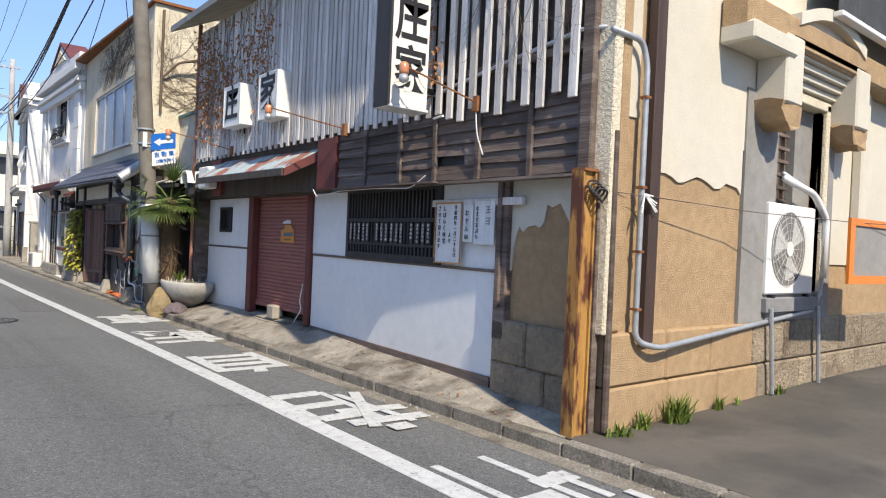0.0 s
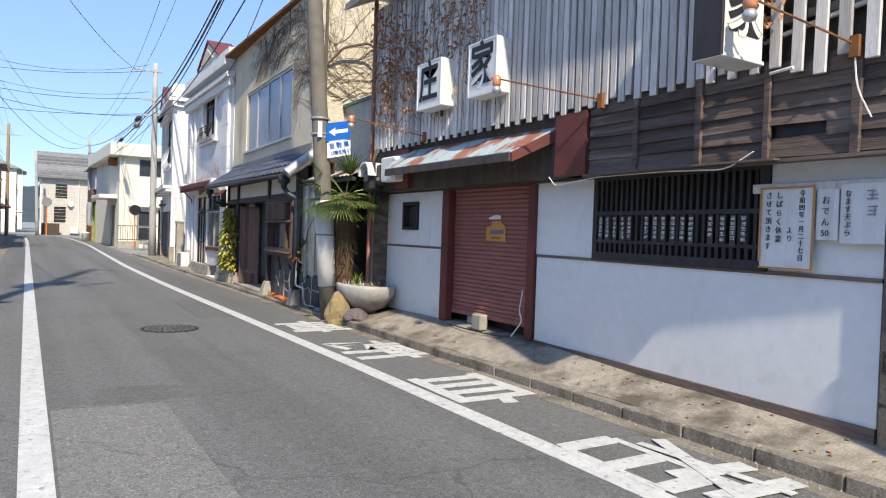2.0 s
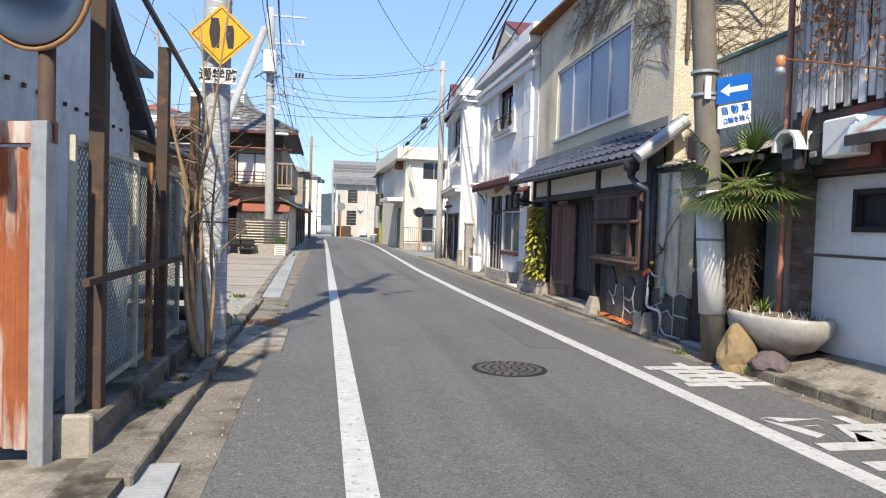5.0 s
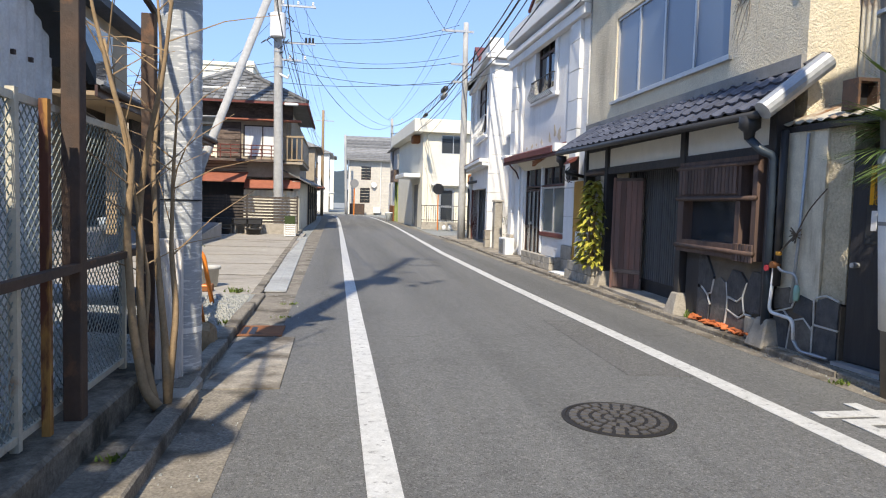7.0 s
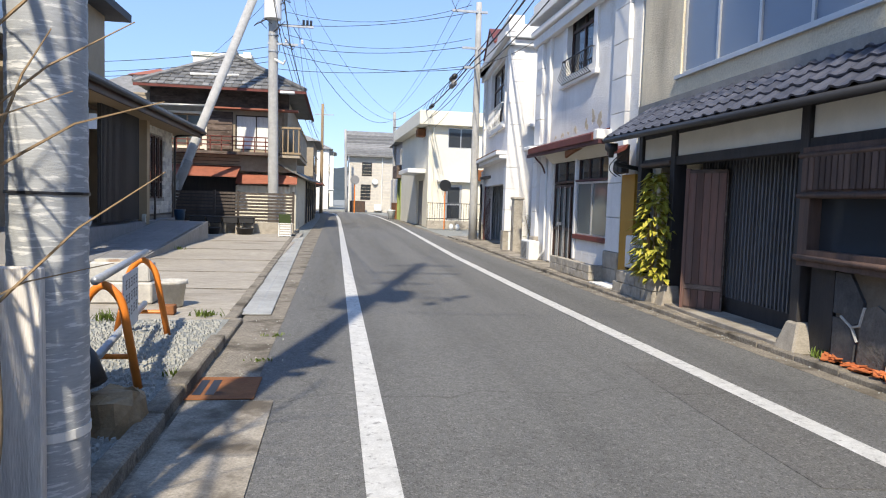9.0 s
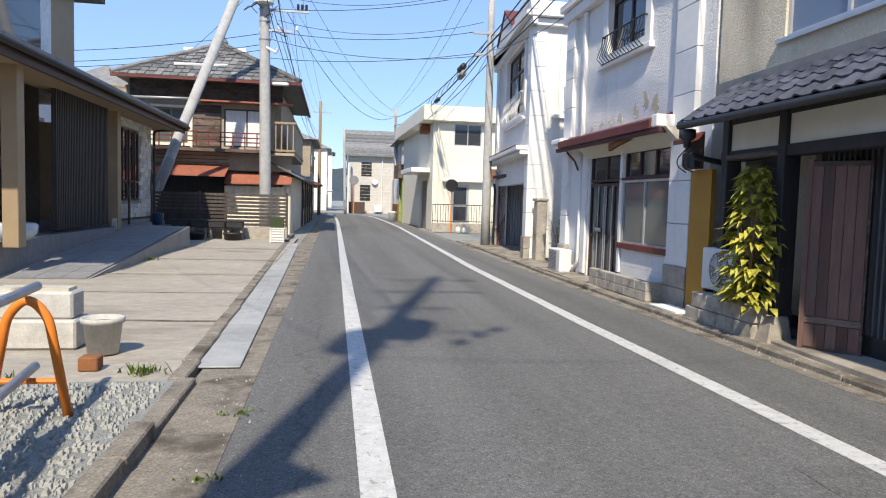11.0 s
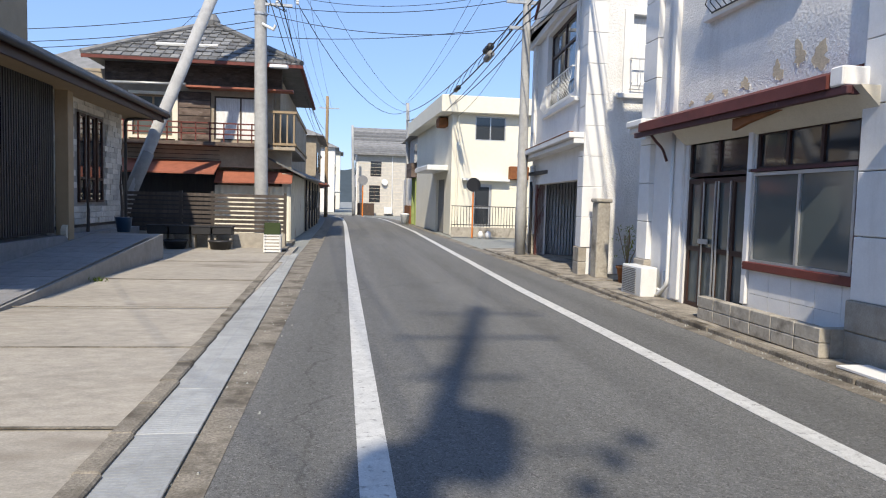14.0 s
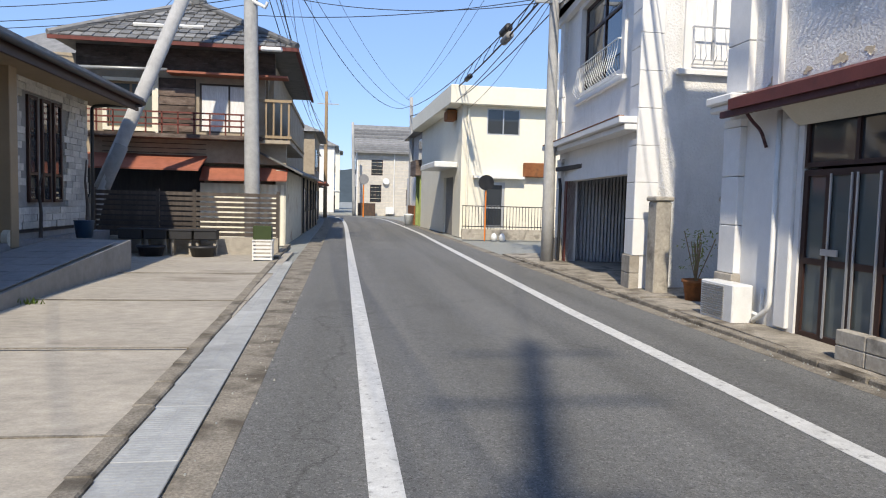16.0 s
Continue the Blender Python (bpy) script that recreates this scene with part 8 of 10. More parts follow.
for line, i, r, mat in ((span1, 6, 0.13, DARKPLASTIC), (span2, 13, 0.1, DARKPLASTIC), (span2, 5, 0.12, GREYSIDE), (span2, 20, 0.09, DARKPLASTIC)):
    a, b = line[i], line[i + 1]
    part("closure", tube(B(), [a, a.lerp(b, 0.12), a.lerp(b, 0.88), b], r, 10), mat, hang, smooth=True)
for k in range(9):
    a, b = span1[1 + k * 2], span2[2 + k * 2]
    wire([a, a.lerp(b, 0.5) - Vector((0.1, 0, 0.12)), b], 0.012, DARKPLASTIC, "short black cable loop between overhead cables", "cable_loop")
for z1, z2, x2, y2, dr in ((8.9, 8.6, 4.2, 35.5, 0.5), (8.0, 7.4, 4.2, 35.5, 0.45), (9.4, 7.6, 3.7, 64, 1.2), (10.9, 8.0, 3.7, 64, 1.0)):
    cable((TR[0] + 0.5, TR[1], z1), (x2, y2, z2), dr, 0.009)
for x1, y1, z1, x2, y2, z2, dr in ((4.4, 35.5, 6.5, 4.4, 27.4, 5.6, 0.15), (4.4, 35.5, 6.4, 4.6, 47.6, 5.4, 0.3), (-2.2, 39.5, 8.3, -1.9, 58, 5.6, 1.5), (-2.4, 39.5, 7.5, -2.0, 50, 5.5, 0.5), (3.1, 12.75, 6.6, 4.3, 16.4, 5.6, 0.2), (3.1, 12.75, 6.4, 4.4, 23.0, 5.7, 0.4), (-3.2, 39.5, 9.6, -9.5, 46, 6.3, 0.5), (-1.66, 13.12, 6.4, -6.5, 27, 5.0, 0.4)):
    cable((x1, y1, z1), (x2, y2, z2), dr, 0.009)
gear = thing("pole_gear", "insulators, brackets and coiled leads on the concrete pole", "pole fittings", (-3.2, 39.5, 7.2))
for z in (7.25, 7.9, 8.95, 9.55):
    part("clamp", lathe(B(), (-3.19, 39.5, z), [(0.215, 0), (0.215, 0.07)], 16), GALV, gear)
for k in range(12):
    a = Vector((-3.2 + 0.28 * math.cos(k * 2.2), 39.3 + 0.2 * math.sin(k * 1.3), 7.3 + 0.2 * k))
    part("lead", tube(B(), arc([a, a + Vector((0.35 * math.sin(k), -0.1, 0.25)), a + Vector((0.55 * math.cos(k * 0.7), 0, 0.05)), a + Vector((0.2, 0.1, 0.55))]), 0.016, 5), DARKPLASTIC, gear)
for k in range(5):
    part("insulator", lathe(B(), (-3.0 + 0.32 * k, 39.44, 7.63 if k % 2 else 9.98), [(0.03, 0), (0.06, 0.04), (0.04, 0.08), (0.06, 0.12), (0.03, 0.18)], 8), WHITEENAMEL, gear)
part("stay_bracket", tube(B(), [(-3.2, 39.4, 7.0), (-2.75, 39.2, 6.75), (-2.7, 39.2, 6.9)], 0.05, 8), WHITEENAMEL, gear)

# ---- barrier, pots, stump on the gravel ----
bar = thing("pipe_barrier", "orange A-frame barrier with grey pipe rails", "barrier", (-2.2, 16.7, 0.03), "")
for y, x in ((15.6, -2.05), (17.55, -2.3)):
    part("a_frame", tube(B(), arc([(x + 0.1, y - 0.02, 0.03), (x - 0.02, y, 0.68), (x - 0.14, y, 0.8), (x - 0.26, y, 0.68), (x - 0.4, y + 0.05, 0.03)]), 0.03, 10), ORANGE, bar, smooth=True)
    part("crossbar", tube(B(), [(x + 0.06, y, 0.26), (x - 0.36, y, 0.26)], 0.02, 8), ORANGE, bar)
part("pipe_rail", tube(B(), [(-2.15, 15.3, 0.84), (-2.46, 17.75, 0.84)], 0.03, 10), GALV, bar, smooth=True)
part("pipe_rail", tube(B(), [(-2.15, 15.35, 0.32), (-2.46, 17.7, 0.32)], 0.03, 10), GALV, bar, smooth=True)
WN = Wall(-2.26, 16.1, -2.36, 16.9, True)
nb2 = part("notice", bx(0.0, 0.75, 0.05, 0.06, 0.3, 0.78, WN), PAPER, bar, "pale notice sheet with faded writing")
part("writing", bars(WN, 0.06, 0.7, 0.36, 0.74, 0.061, 5, rl, ink=0.7), GREYSIDE, nb2)
pp = thing("bent_pipes", "two dark plastic pipe elbows by the pole", "pipe", (-2.0, 14.6, 0.05))
part("pipe", tube(B(), arc([(-2.9, 14.9, 0.5), (-2.05, 14.7, 0.5), (-1.95, 14.62, 0.32)]), 0.09, 12), DARKPLASTIC, pp, smooth=True)
part("pipe", tube(B(), arc([(-2.9, 14.6, 0.3), (-2.1, 14.45, 0.28), (-2.0, 14.4, 0.1)]), 0.09, 12), DARKPLASTIC, pp, smooth=True)
part("pipe_end", tube(B(), [(-3.3, 14.98, 0.5), (-2.6, 14.83, 0.5)], 0.095, 12), GALV, pp, smooth=True)
stp = lathe(B(), (-1.84, 14.7, 0.02), [(0.2, 0), (0.17, 0.08), (0.16, 0.2), (0.12, 0.24)], 14)
for v in stp.verts:
    v.co += Vector((rl.uniform(-1, 1), rl.uniform(-1, 1), rl.uniform(-0.6, 0.6))) * 0.03
solo("tree_stump", stp, BARK, "splintered low tree stump at the kerb", "stump")


def pot(x, y, r, h, mat, label, group="", z=0.04):
    p = thing("flower_pot", label, "plant pot", (x, y, z), group)
    part("body", lathe(B(), (x, y, z), [(r * 0.75, 0), (r * 0.95, h * 0.85), (r * 1.08, h * 0.86), (r * 1.08, h), (r * 0.95, h), (r * 0.9, h * 0.85)], 20), mat, p, smooth=True)
    part("soil", lathe(B(), (x, y, z + h * 0.8), [(r * 0.88, 0), (r * 0.85, 0.02)], 16), GUTTER, p)
    return p


pot(-2.56, 19.35, 0.17, 0.32, POTGREY, "pale grey plastic pot of dry soil")
wp = thing("window_box", "long pale planter box of dry grass", "planter", (-3.2, 19.7, 0.04))
part("trough", bx(-3.6, -2.88, 19.55, 19.85, 0.3, 0.55, bev=0.02), POTGREY, wp)
part("dry_grass", bx(-3.55, -2.93, 19.6, 19.8, 0.54, 0.58), CSHEET, wp)
part("stone_base", bx(-3.65, -2.84, 19.5, 19.9, 0.03, 0.3, bev=0.02), STACKSTONE, wp, "pale rubble base")
solo("brick", bx(-2.55, -2.4, 18.7, 18.85, 0.03, 0.14, bev=0.008), RUST, "loose red brick on the gravel", "brick")
# ramp
rp = thing("entrance_ramp", "grey tiled ramp rising to the modern house", "ramp", (-5.2, 29, 0.03), kind="structure")
part("ramp_side", slab([(-4.5, 24.8), (-4.5, 32.8), (-5.95, 32.8), (-5.95, 24.8)], 0.02, lambda x, y: 0.03 + 0.55 * max(0, min(1, (y - 24.8) / 7.4))), GREYSIDE, rp)
tm = [link_mesh("ramp_tile", bx(-0.195, 0.195, -0.29, 0.29, 0, 0.012), GREYRENDER)]
slope = math.degrees(math.atan(0.55 / 7.4))
for i in range(12):
    for j in range(3):
        y = 25.15 + i * 0.6
        piece("ramp_tile", tm[0], rp, pose(-4.74 - j * 0.4, y, 0.034 + 0.55 * (y - 24.8) / 7.4, slope, 0, 0))
part("platform", bx(-14, -5.955, 24.0, 36.2, 0.02, 0.6), GREYRENDER, rp)

# ---- modern house with the stone wall ----
mo = thing("modern_house", "modern house with pale stacked stone and dark louvres", "house", (-8, 29, 0))
WM = Yw(-6.2, 14.0, -6.2, 34.0)
WM.n, WM.k, WM.zc, WM.zk = Vector((1, 0, 0)), 1.11, 1.45, 1.11
part("stone_backing", bx(29.35, 33.4, -0.2, -0.03, 0.6, 3.3, WM), GREYSIDE, mo)
part("end_wall", bx(33.2, 33.4, -5, -0.02, 0.6, 3.3, WM), TANPOST, mo)
part("porch_wall", bx(20.5, 29.35, -1.6, -1.45, 0.6, 4.0, WM), BROWNWALL, mo)
part("plinth", bx(29.4, 33.4, -0.03, 0.02, 0.6, 0.78, WM), GREYSIDE, mo)
part("plinth_trim", bx(29.4, 33.4, 0.0, 0.03, 0.78, 0.83, WM), BLACKMETAL, mo)
wins = [(30.74, 31.1), (31.27, 31.62), (31.75, 32.1)]
zz = 0.84
r_i = 0
while zz < 3.2:
    y = 29.36 - (0.12 if r_i % 2 else 0)
    while y < 33.38:
        l = rl.choice((0.26, 0.34, 0.42))
        a, b = max(y, 29.36), min(y + l - 0.006, 33.38)
        if b - a > 0.05 and not any(a < w1 + 0.04 and b > w0 - 0.04 and 1.2 < zz + 0.05 and zz < 3.08 for w0, w1 in wins):
            part("stone", bx(a, b, -0.03, rl.uniform(0.0, 0.025), zz, zz + 0.112, WM), STACKSTONE, mo)
        y += l
    zz += 0.118
    r_i += 1
for a, b in wins:
    sash(WM, a, b, 1.27, 3.03, mo, 1, BROWNFRAME, GLASSD, -0.03, 0.05, label="narrow dark-framed window", mid=1.75)
    part("window_fill", bx(a - 0.06, b + 0.06, -0.034, -0.031, 1.2, 3.1, WM), GREYSIDE, mo)
lvp = part("louvre_panel", bx(26.3, 29.2, 0.1, 0.14, 0.75, 3.3, WM), BLACKWOOD_AND_SHADE, mo, "dark vertical timber louvre screen")
for i in range(35):
    part("louvre_slat", bx(26.33 + i * 0.082, 26.37 + i * 0.082, 0.14, 0.18, 0.75, 3.3, WM), BLACKWOOD_AND_SHADE, lvp)
part("tan_post", bx(29.58, 29.83, 0.02, 0.27, 0.6, 3.3, WM, bev=0.01), TANPOST, mo, "tan painted porch post")
part("tan_post", bx(24.0, 24.25, 0.3, 0.55, 0.6, 3.3, WM, bev=0.01), TANPOST, mo)
ev = B()
hexa(ev, [WM.p(22.2, 0.9, 3.42), WM.p(34.4, 0.9, 3.42), WM.p(34.4, -3, 5.0), WM.p(22.2, -3, 5.0), WM.p(22.2, 0.9, 3.52), WM.p(34.4, 0.9, 3.52), WM.p(34.4, -3, 5.1), WM.p(22.2, -3, 5.1)])
part("roof", finish(ev), GREYTILE, mo, "dark tiled roof")
part("soffit", bx(22.3, 34.2, -0.2, 0.75, 3.28, 3.36, WM), TANPOST, mo)
part("fascia", bx(22.2, 34.4, 0.72, 0.78, 3.25, 3.46, WM), BROWNFRAME, mo)
part("gutter", tube(B(), [WM.p(22.2, 0.88, 3.42), WM.p(34.45, 0.88, 3.42)], 0.06, 8), DARKPLASTIC, mo, smooth=True)
part("downpipe", tube(B(), arc([WM.p(34.3, 0.88, 3.36), WM.p(33.7, 0.3, 3.25), WM.p(33.5, 0.06, 3.2), WM.p(33.5, 0.06, 0.7)]), 0.04, 8), DARKPLASTIC, mo)
part("upper_wall", bx(-14, -8.25, 24, 35.1, 4.0, 7.4), TANPOST, mo, "tan upper storey")
part("upper_panel", bx(-8.25, -8.17, 26, 33.2, 4.0, 6.8), BLUEGREYSHEET, mo, "dark blue-grey cladding panel")
part("upper_window", bx(-8.17, -8.12, 30, 32.4, 5.0, 6.5), GLASSD, mo)
part("upper_roof", bx(-14.5, -7.6, 23.4, 35.8, 7.2, 7.45), SHEDROOF, mo)
part("hose_reel", tube(B(), [WM.p(29.6, 0.15, 0.75), WM.p(29.6, 0.25, 0.75)], 0.14, 14), CSHEET, mo)
solo("ceramic_pot", lathe(B(), (-5.9, 25.6, 0.6), [(0.2, 0), (0.32, 0.12), (0.34, 0.26), (0.3, 0.3)], 20), plain("blue_white_glaze", (0.45, 0.52, 0.6), 0.2), "blue and white glazed ceramic pot", "pot", smooth=True)
solo("bucket", lathe(B(), (-5.4, 33.0, 0.6), [(0.14, 0), (0.18, 0.32), (0.19, 0.33)], 16), plain("blue_plastic", (0.02, 0.06, 0.12), 0.4), "dark blue plastic bucket by the wall", "bucket", smooth=True)
for y, pts_ in ((30.9, [(0, 0.6), (0.04, 1.1), (-0.05, 1.5), (0.1, 1.75)]), (33.0, [(0, 0.6), (0.05, 1.2), (-0.06, 1.7), (0.02, 2.1)])):
    solo("driftwood", tube(B(), [WM.p(y + u, 0.12, z) for u, z in pts_], 0.04, 8, 0.015), DARKWOOD, "dark bent driftwood leaning on the stone", "branch", group="driftwood")

# ---- slatted fence, planters, old house ----
sf = thing("slat_fence", "dark weathered horizontal slat fence on a concrete base", "fence", (-4.2, 36.5, 0.03))
WX = Xw(-6.5, 36.5, -2.05, 36.5)
for i in range(9):
    z = 0.48 + i * 0.122
    part("slat", bx(-6.4, -2.1, 0.0, 0.025, z, z + 0.085, WX), DARKWOOD, sf)
for x in (-6.4, -4.95, -4.1, -2.12):
    part("post", bx(x - 0.04, x + 0.04, -0.05, 0.04, 0.05, 1.6, WX), DARKWOOD, sf)
part("base_wall", bx(-6.4, -2.1, -0.1, 0.06, 0.0, 0.46, WX, bev=0.01), CONCRETE, sf)
for i in range(4):
    x = -5.4 + i * 0.56
    pl = thing("planter_box", "black plastic planter box on a stand", "planter", (x, 36.0, 0.04), "black planters by the fence")
    part("box", bx(x - 0.26, x + 0.26, 35.8, 36.2, 0.42, 0.64, bev=0.02), DARKPLASTIC, pl)
    part("rim", bx(x - 0.28, x + 0.28, 35.78, 36.22, 0.62, 0.66, bev=0.01), DARKPLASTIC, pl)
    for dx in (-0.2, 0.2):
        part("leg", bx(x + dx - 0.03, x + dx + 0.03, 35.9, 36.1, 0.04, 0.42), CONCRETE, pl)
for x in (-4.9, -3.75):
    solo("tub", lathe(B(), (x, 35.7, 0.04), [(0.24, 0), (0.3, 0.2), (0.32, 0.2), (0.32, 0.24)], 18), DARKPLASTIC, "black plastic tub on the drive", "tub", group="black tubs", smooth=True)
cr = thing("slatted_crate", "white slatted crate at the drive's edge", "crate", (-2.25, 34.9, 0.04))
for i in range(5):
    part("slat", bx(-2.5, -2.08, 34.75, 34.78, 0.06 + i * 0.085, 0.11 + i * 0.085), WHITEENAMEL, cr)
for x in (-2.5, -2.1):
    part("post", bx(x - 0.02, x + 0.02, 34.78, 35.1, 0.04, 0.48), WHITEENAMEL, cr)
part("top", bx(-2.52, -2.06, 34.74, 35.1, 0.48, 0.51), WHITEENAMEL, cr)
solo("fish_tank", bx(-2.5, -2.1, 34.78, 35.06, 0.512, 0.82, bev=0.01), plain("green_tank", (0.05, 0.07, 0.03), 0.1), "murky green fish tank on the crate", "tank")
jh = thing("old_house", "old two-storey timber house with balcony and tiled roof", "house", (-6, 45, 0))
WJ, WJS = Xw(-9, 40.5, -2.25, 40.5), Yw(-2.25, 40.5, -2.0, 60)
WJS.n = Vector((1, 0, 0))
part("core", bx(-10, -2.7, 41.2, 58, 0, 5.6), BROWNWALL, jh)
part("siding", corrugated(WJ, -4.75, -2.3, 0, 1.85, 0.2, 0.012), CREAMWALL, jh, "cream ribbed siding")
# black sheet painted as the shade under the tin awning
part("dark_recess", bx(-9, -4.75, -0.6, -0.5, 0, 2.6, WJ), BLACKWOOD_AND_SHADE, jh)
part("mid_wall", bx(-9, -2.25, -0.3, 0.0, 2.45, 3.15, WJ), BROWNWALL, jh, "tan boarded band")
for i in range(4):
    part("board_line", bx(-7.5, -4.6, 0.0, 0.012, 2.55 + i * 0.14, 2.57 + i * 0.14, WJ), DARKWOOD, jh)
tin_ = B()
hexa(tin_, [WJ.p(-8.2, 1.3, 2.15), WJ.p(-4.55, 1.3, 2.15), WJ.p(-4.55, 0, 2.6), WJ.p(-8.2, 0, 2.6), WJ.p(-8.2, 1.3, 2.2), WJ.p(-4.55, 1.3, 2.2), WJ.p(-4.55, 0, 2.65), WJ.p(-8.2, 0, 2.65)])
part("tin_awning", finish(tin_), REDSHEET, jh, "faded red tin awning")
tin_ = B()
hexa(tin_, [WJ.p(-4.7, 0.4, 1.9), WJ.p(-2.2, 0.4, 1.95), WJ.p(-2.2, -0.1, 2.3), WJ.p(-4.7, -0.1, 2.3), WJ.p(-4.7, 0.4, 1.95), WJ.p(-2.2, 0.4, 2.0), WJ.p(-2.2, -0.1, 2.35), WJ.p(-4.7, -0.1, 2.35)])
part("tin_awning", finish(tin_), REDSHEET, jh)
part("upper_wall", opened(WJ, -8, -2.9, 3.15, 5.8, [(-4.8, -3.1, 3.35, 4.8), (-7.4, -6.1, 3.4, 4.75)], -0.3, -0.1), BROWNWALL, jh)
sash(WJ, -4.8, -3.1, 3.35, 4.8, jh, 2, DARKWOOD, CURTAIN, -0.2, 0.05, label="window with white curtains")
sash(WJ, -7.4, -6.1, 3.4, 4.75, jh, 2, TANPOST, GLASSG, -0.2, 0.06)
shb = part("storm_shutter", bx(-6.05, -4.9, -0.1, -0.05, 3.3, 4.9, WJ), DARKWOOD, jh, "brown timber storm shutter box")
for i in range(6):
    part("board", bx(-6.03, -4.92, -0.05, -0.03, 3.34 + i * 0.26, 3.57 + i * 0.26, WJ), OLDWOOD, shb)
part("balcony_floor", bx(-7.9, -2.9, 0.0, 0.7, 3.1, 3.22, WJ), OLDWOOD, jh)
for z in (3.45, 3.62, 3.8):
    part("balcony_rail", bx(-7.9, -3.0, 0.64, 0.68, z, z + 0.045, WJ), REDPAINT, jh)
for i in range(12):
    part("balcony_post", bx(-7.9 + i * 0.44, -7.86 + i * 0.44, 0.64, 0.68, 3.2, 3.84, WJ), REDPAINT, jh)
part("upper_awning", bx(-5.6, -2.2, -0.1, 0.45, 4.98, 5.04, WJ), REDSHEET, jh)
part("upper_gutter", tube(B(), [WJ.p(-8.1, 0.4, 5.02), WJ.p(-5.6, 0.4, 5.06)], 0.05, 8), GALV, jh, smooth=True)
part("window_frame", opened(WJ, -7.5, -6.0, 3.32, 4.85, [(-7.38, -6.12, 3.42, 4.75)], -0.1, -0.02), CREAMWALL, jh)
part("window_post", bx(-6.02, -5.94, -0.1, 0.02, 3.2, 4.95, WJ), CREAMWALL, jh)
part("eave_band", bx(-8.2, -2.6, -0.3, 0.0, 5.1, 5.75, WJ), OLDWOOD, jh)
def hip(x0, x1, y0, y1, z0, zr, inset):
    bm = B()
    xr, ya, yb = (x0 + x1) / 2, y0 + inset, y1 - inset
    v = [bm.verts.new(p) for p in ((x0, y0, z0), (x1, y0, z0), (x1, y1, z0), (x0, y1, z0), (xr, ya, zr), (xr, yb, zr))]
    for f in ((0, 1, 4), (1, 2, 5, 4), (2, 3, 5), (3, 0, 4, 5), (3, 2, 1, 0)):
        bm.faces.new([v[i] for i in f])
    return finish(bm)
jr = part("roof", hip(-8.6, -1.9, 39.6, 50, 5.75, 7.6, 3.0), GREYTILE, jh, "grey tiled hip roof with ornate ridge")
tl2 = bx(-0.13, 0.13, 0, 0.34, 0, 0.03)
tile2 = link_mesh("roof_tile", tl2, GREYTILE)
for r in range(10):
    f = r / 10
    xa, xb = -8.6 + 3.35 * f, -1.9 - 3.35 * f
    n = max(1, int((xb - xa) / 0.29))
    for c in range(n):
        piece("roof_tile", tile2, jr, pose(xa + 0.14 + c * 0.29, 39.6 + 3.0 * f, 5.765 + 1.85 * f + (0.012 if c % 2 else 0), 31 - 4, 0, 0))
part("ridge_end", lathe(B(), (-5.25, 42.6, 7.5), [(0.25, 0), (0.3, 0.2), (0.15, 0.45)], 10), GREYTILE, jr)
for xx in (-8.6, -1.9):
    part("ridge", tube(B(), [(xx, 39.6, 5.82), (-5.25, 42.6, 7.66)], 0.1, 8), GREYTILE, jr)
part("eave_edge", bx(-8.6, -1.9, 39.55, 39.65, 5.66, 5.76), REDPAINT, jr)
part("eave_edge", bx(-1.95, -1.85, 39.6, 50, 5.66, 5.76), REDPAINT, jr)
part("white_bar", tube(B(), [(-6.6, 40.4, 6.35), (-4.7, 40.7, 6.45)], 0.06, 6), WHITEENAMEL, jr)
part("small_roof", hip(-11.5, -8.0, 41.5, 46, 5.6, 6.6, 1.5), GREYTILE, jh)
part("side_wall", bx(40.5, 47, -0.3, 0.0, 0, 2.3, WJS), CSHEET, jh)
part("side_wall", bx(47, 60, -0.3, 0.0, 0, 2.5, WJS), BROWNWALL, jh)
part("side_upper", bx(41, 50, -0.8, -0.6, 2.4, 5.7, WJS), BROWNWALL, jh)
tin_ = B()
hexa(tin_, [(-1.75, 40.3, 2.15), (-1.6, 60, 2.4), (-2.9, 60, 3.0), (-3.0, 40.3, 2.75), (-1.75, 40.3, 2.22), (-1.6, 60, 2.47), (-2.9, 60, 3.07), (-3.0, 40.3, 2.82)])
part("side_roof", finish(tin_), GREYTILE, jh)
cbal = part("corner_balcony", bx(-3.1, -2.1, 40.0, 47, 3.05, 3.15), BROWNWALL, jh, "tan timber corner balcony")
for i in range(5):
    part("bar", bx(-3.05 + i * 0.22, -3.0 + i * 0.22, 40.02, 40.07, 3.15, 4.3), TANPOST, cbal)
for i in range(22):
    part("bar", bx(-2.14, -2.1, 40.1 + i * 0.31, 40.34 + i * 0.31, 3.15, 4.25), BROWNWALL, cbal)
for z in (3.2, 4.25):
    part("rail", bx(-3.1, -2.06, 39.98, 40.08, z, z + 0.08), TANPOST, cbal)
    part("rail", bx(-2.16, -2.06, 40, 47, z, z + 0.08), TANPOST, cbal)
for i in range(5):
    part("side_window", bx(48 + i * 2.4, 49.4 + i * 2.4, 0.0, 0.03, 0.9, 1.9, WJS), GLASSD, jh)
    part("drain", tube(B(), [WJS.p(47.5 + i * 2.4, 0.06, 0.05), WJS.p(47.5 + i * 2.4, 0.06, 2.3)], 0.04, 6), DARKPLASTIC, jh)

# ---- the far end of the street ----
fh = thing("far_house", "pale two-storey house with dark tiled gable roof", "house", (4, 90, 0))
WFH = Xw(0.9, 86, 8.5, 86)
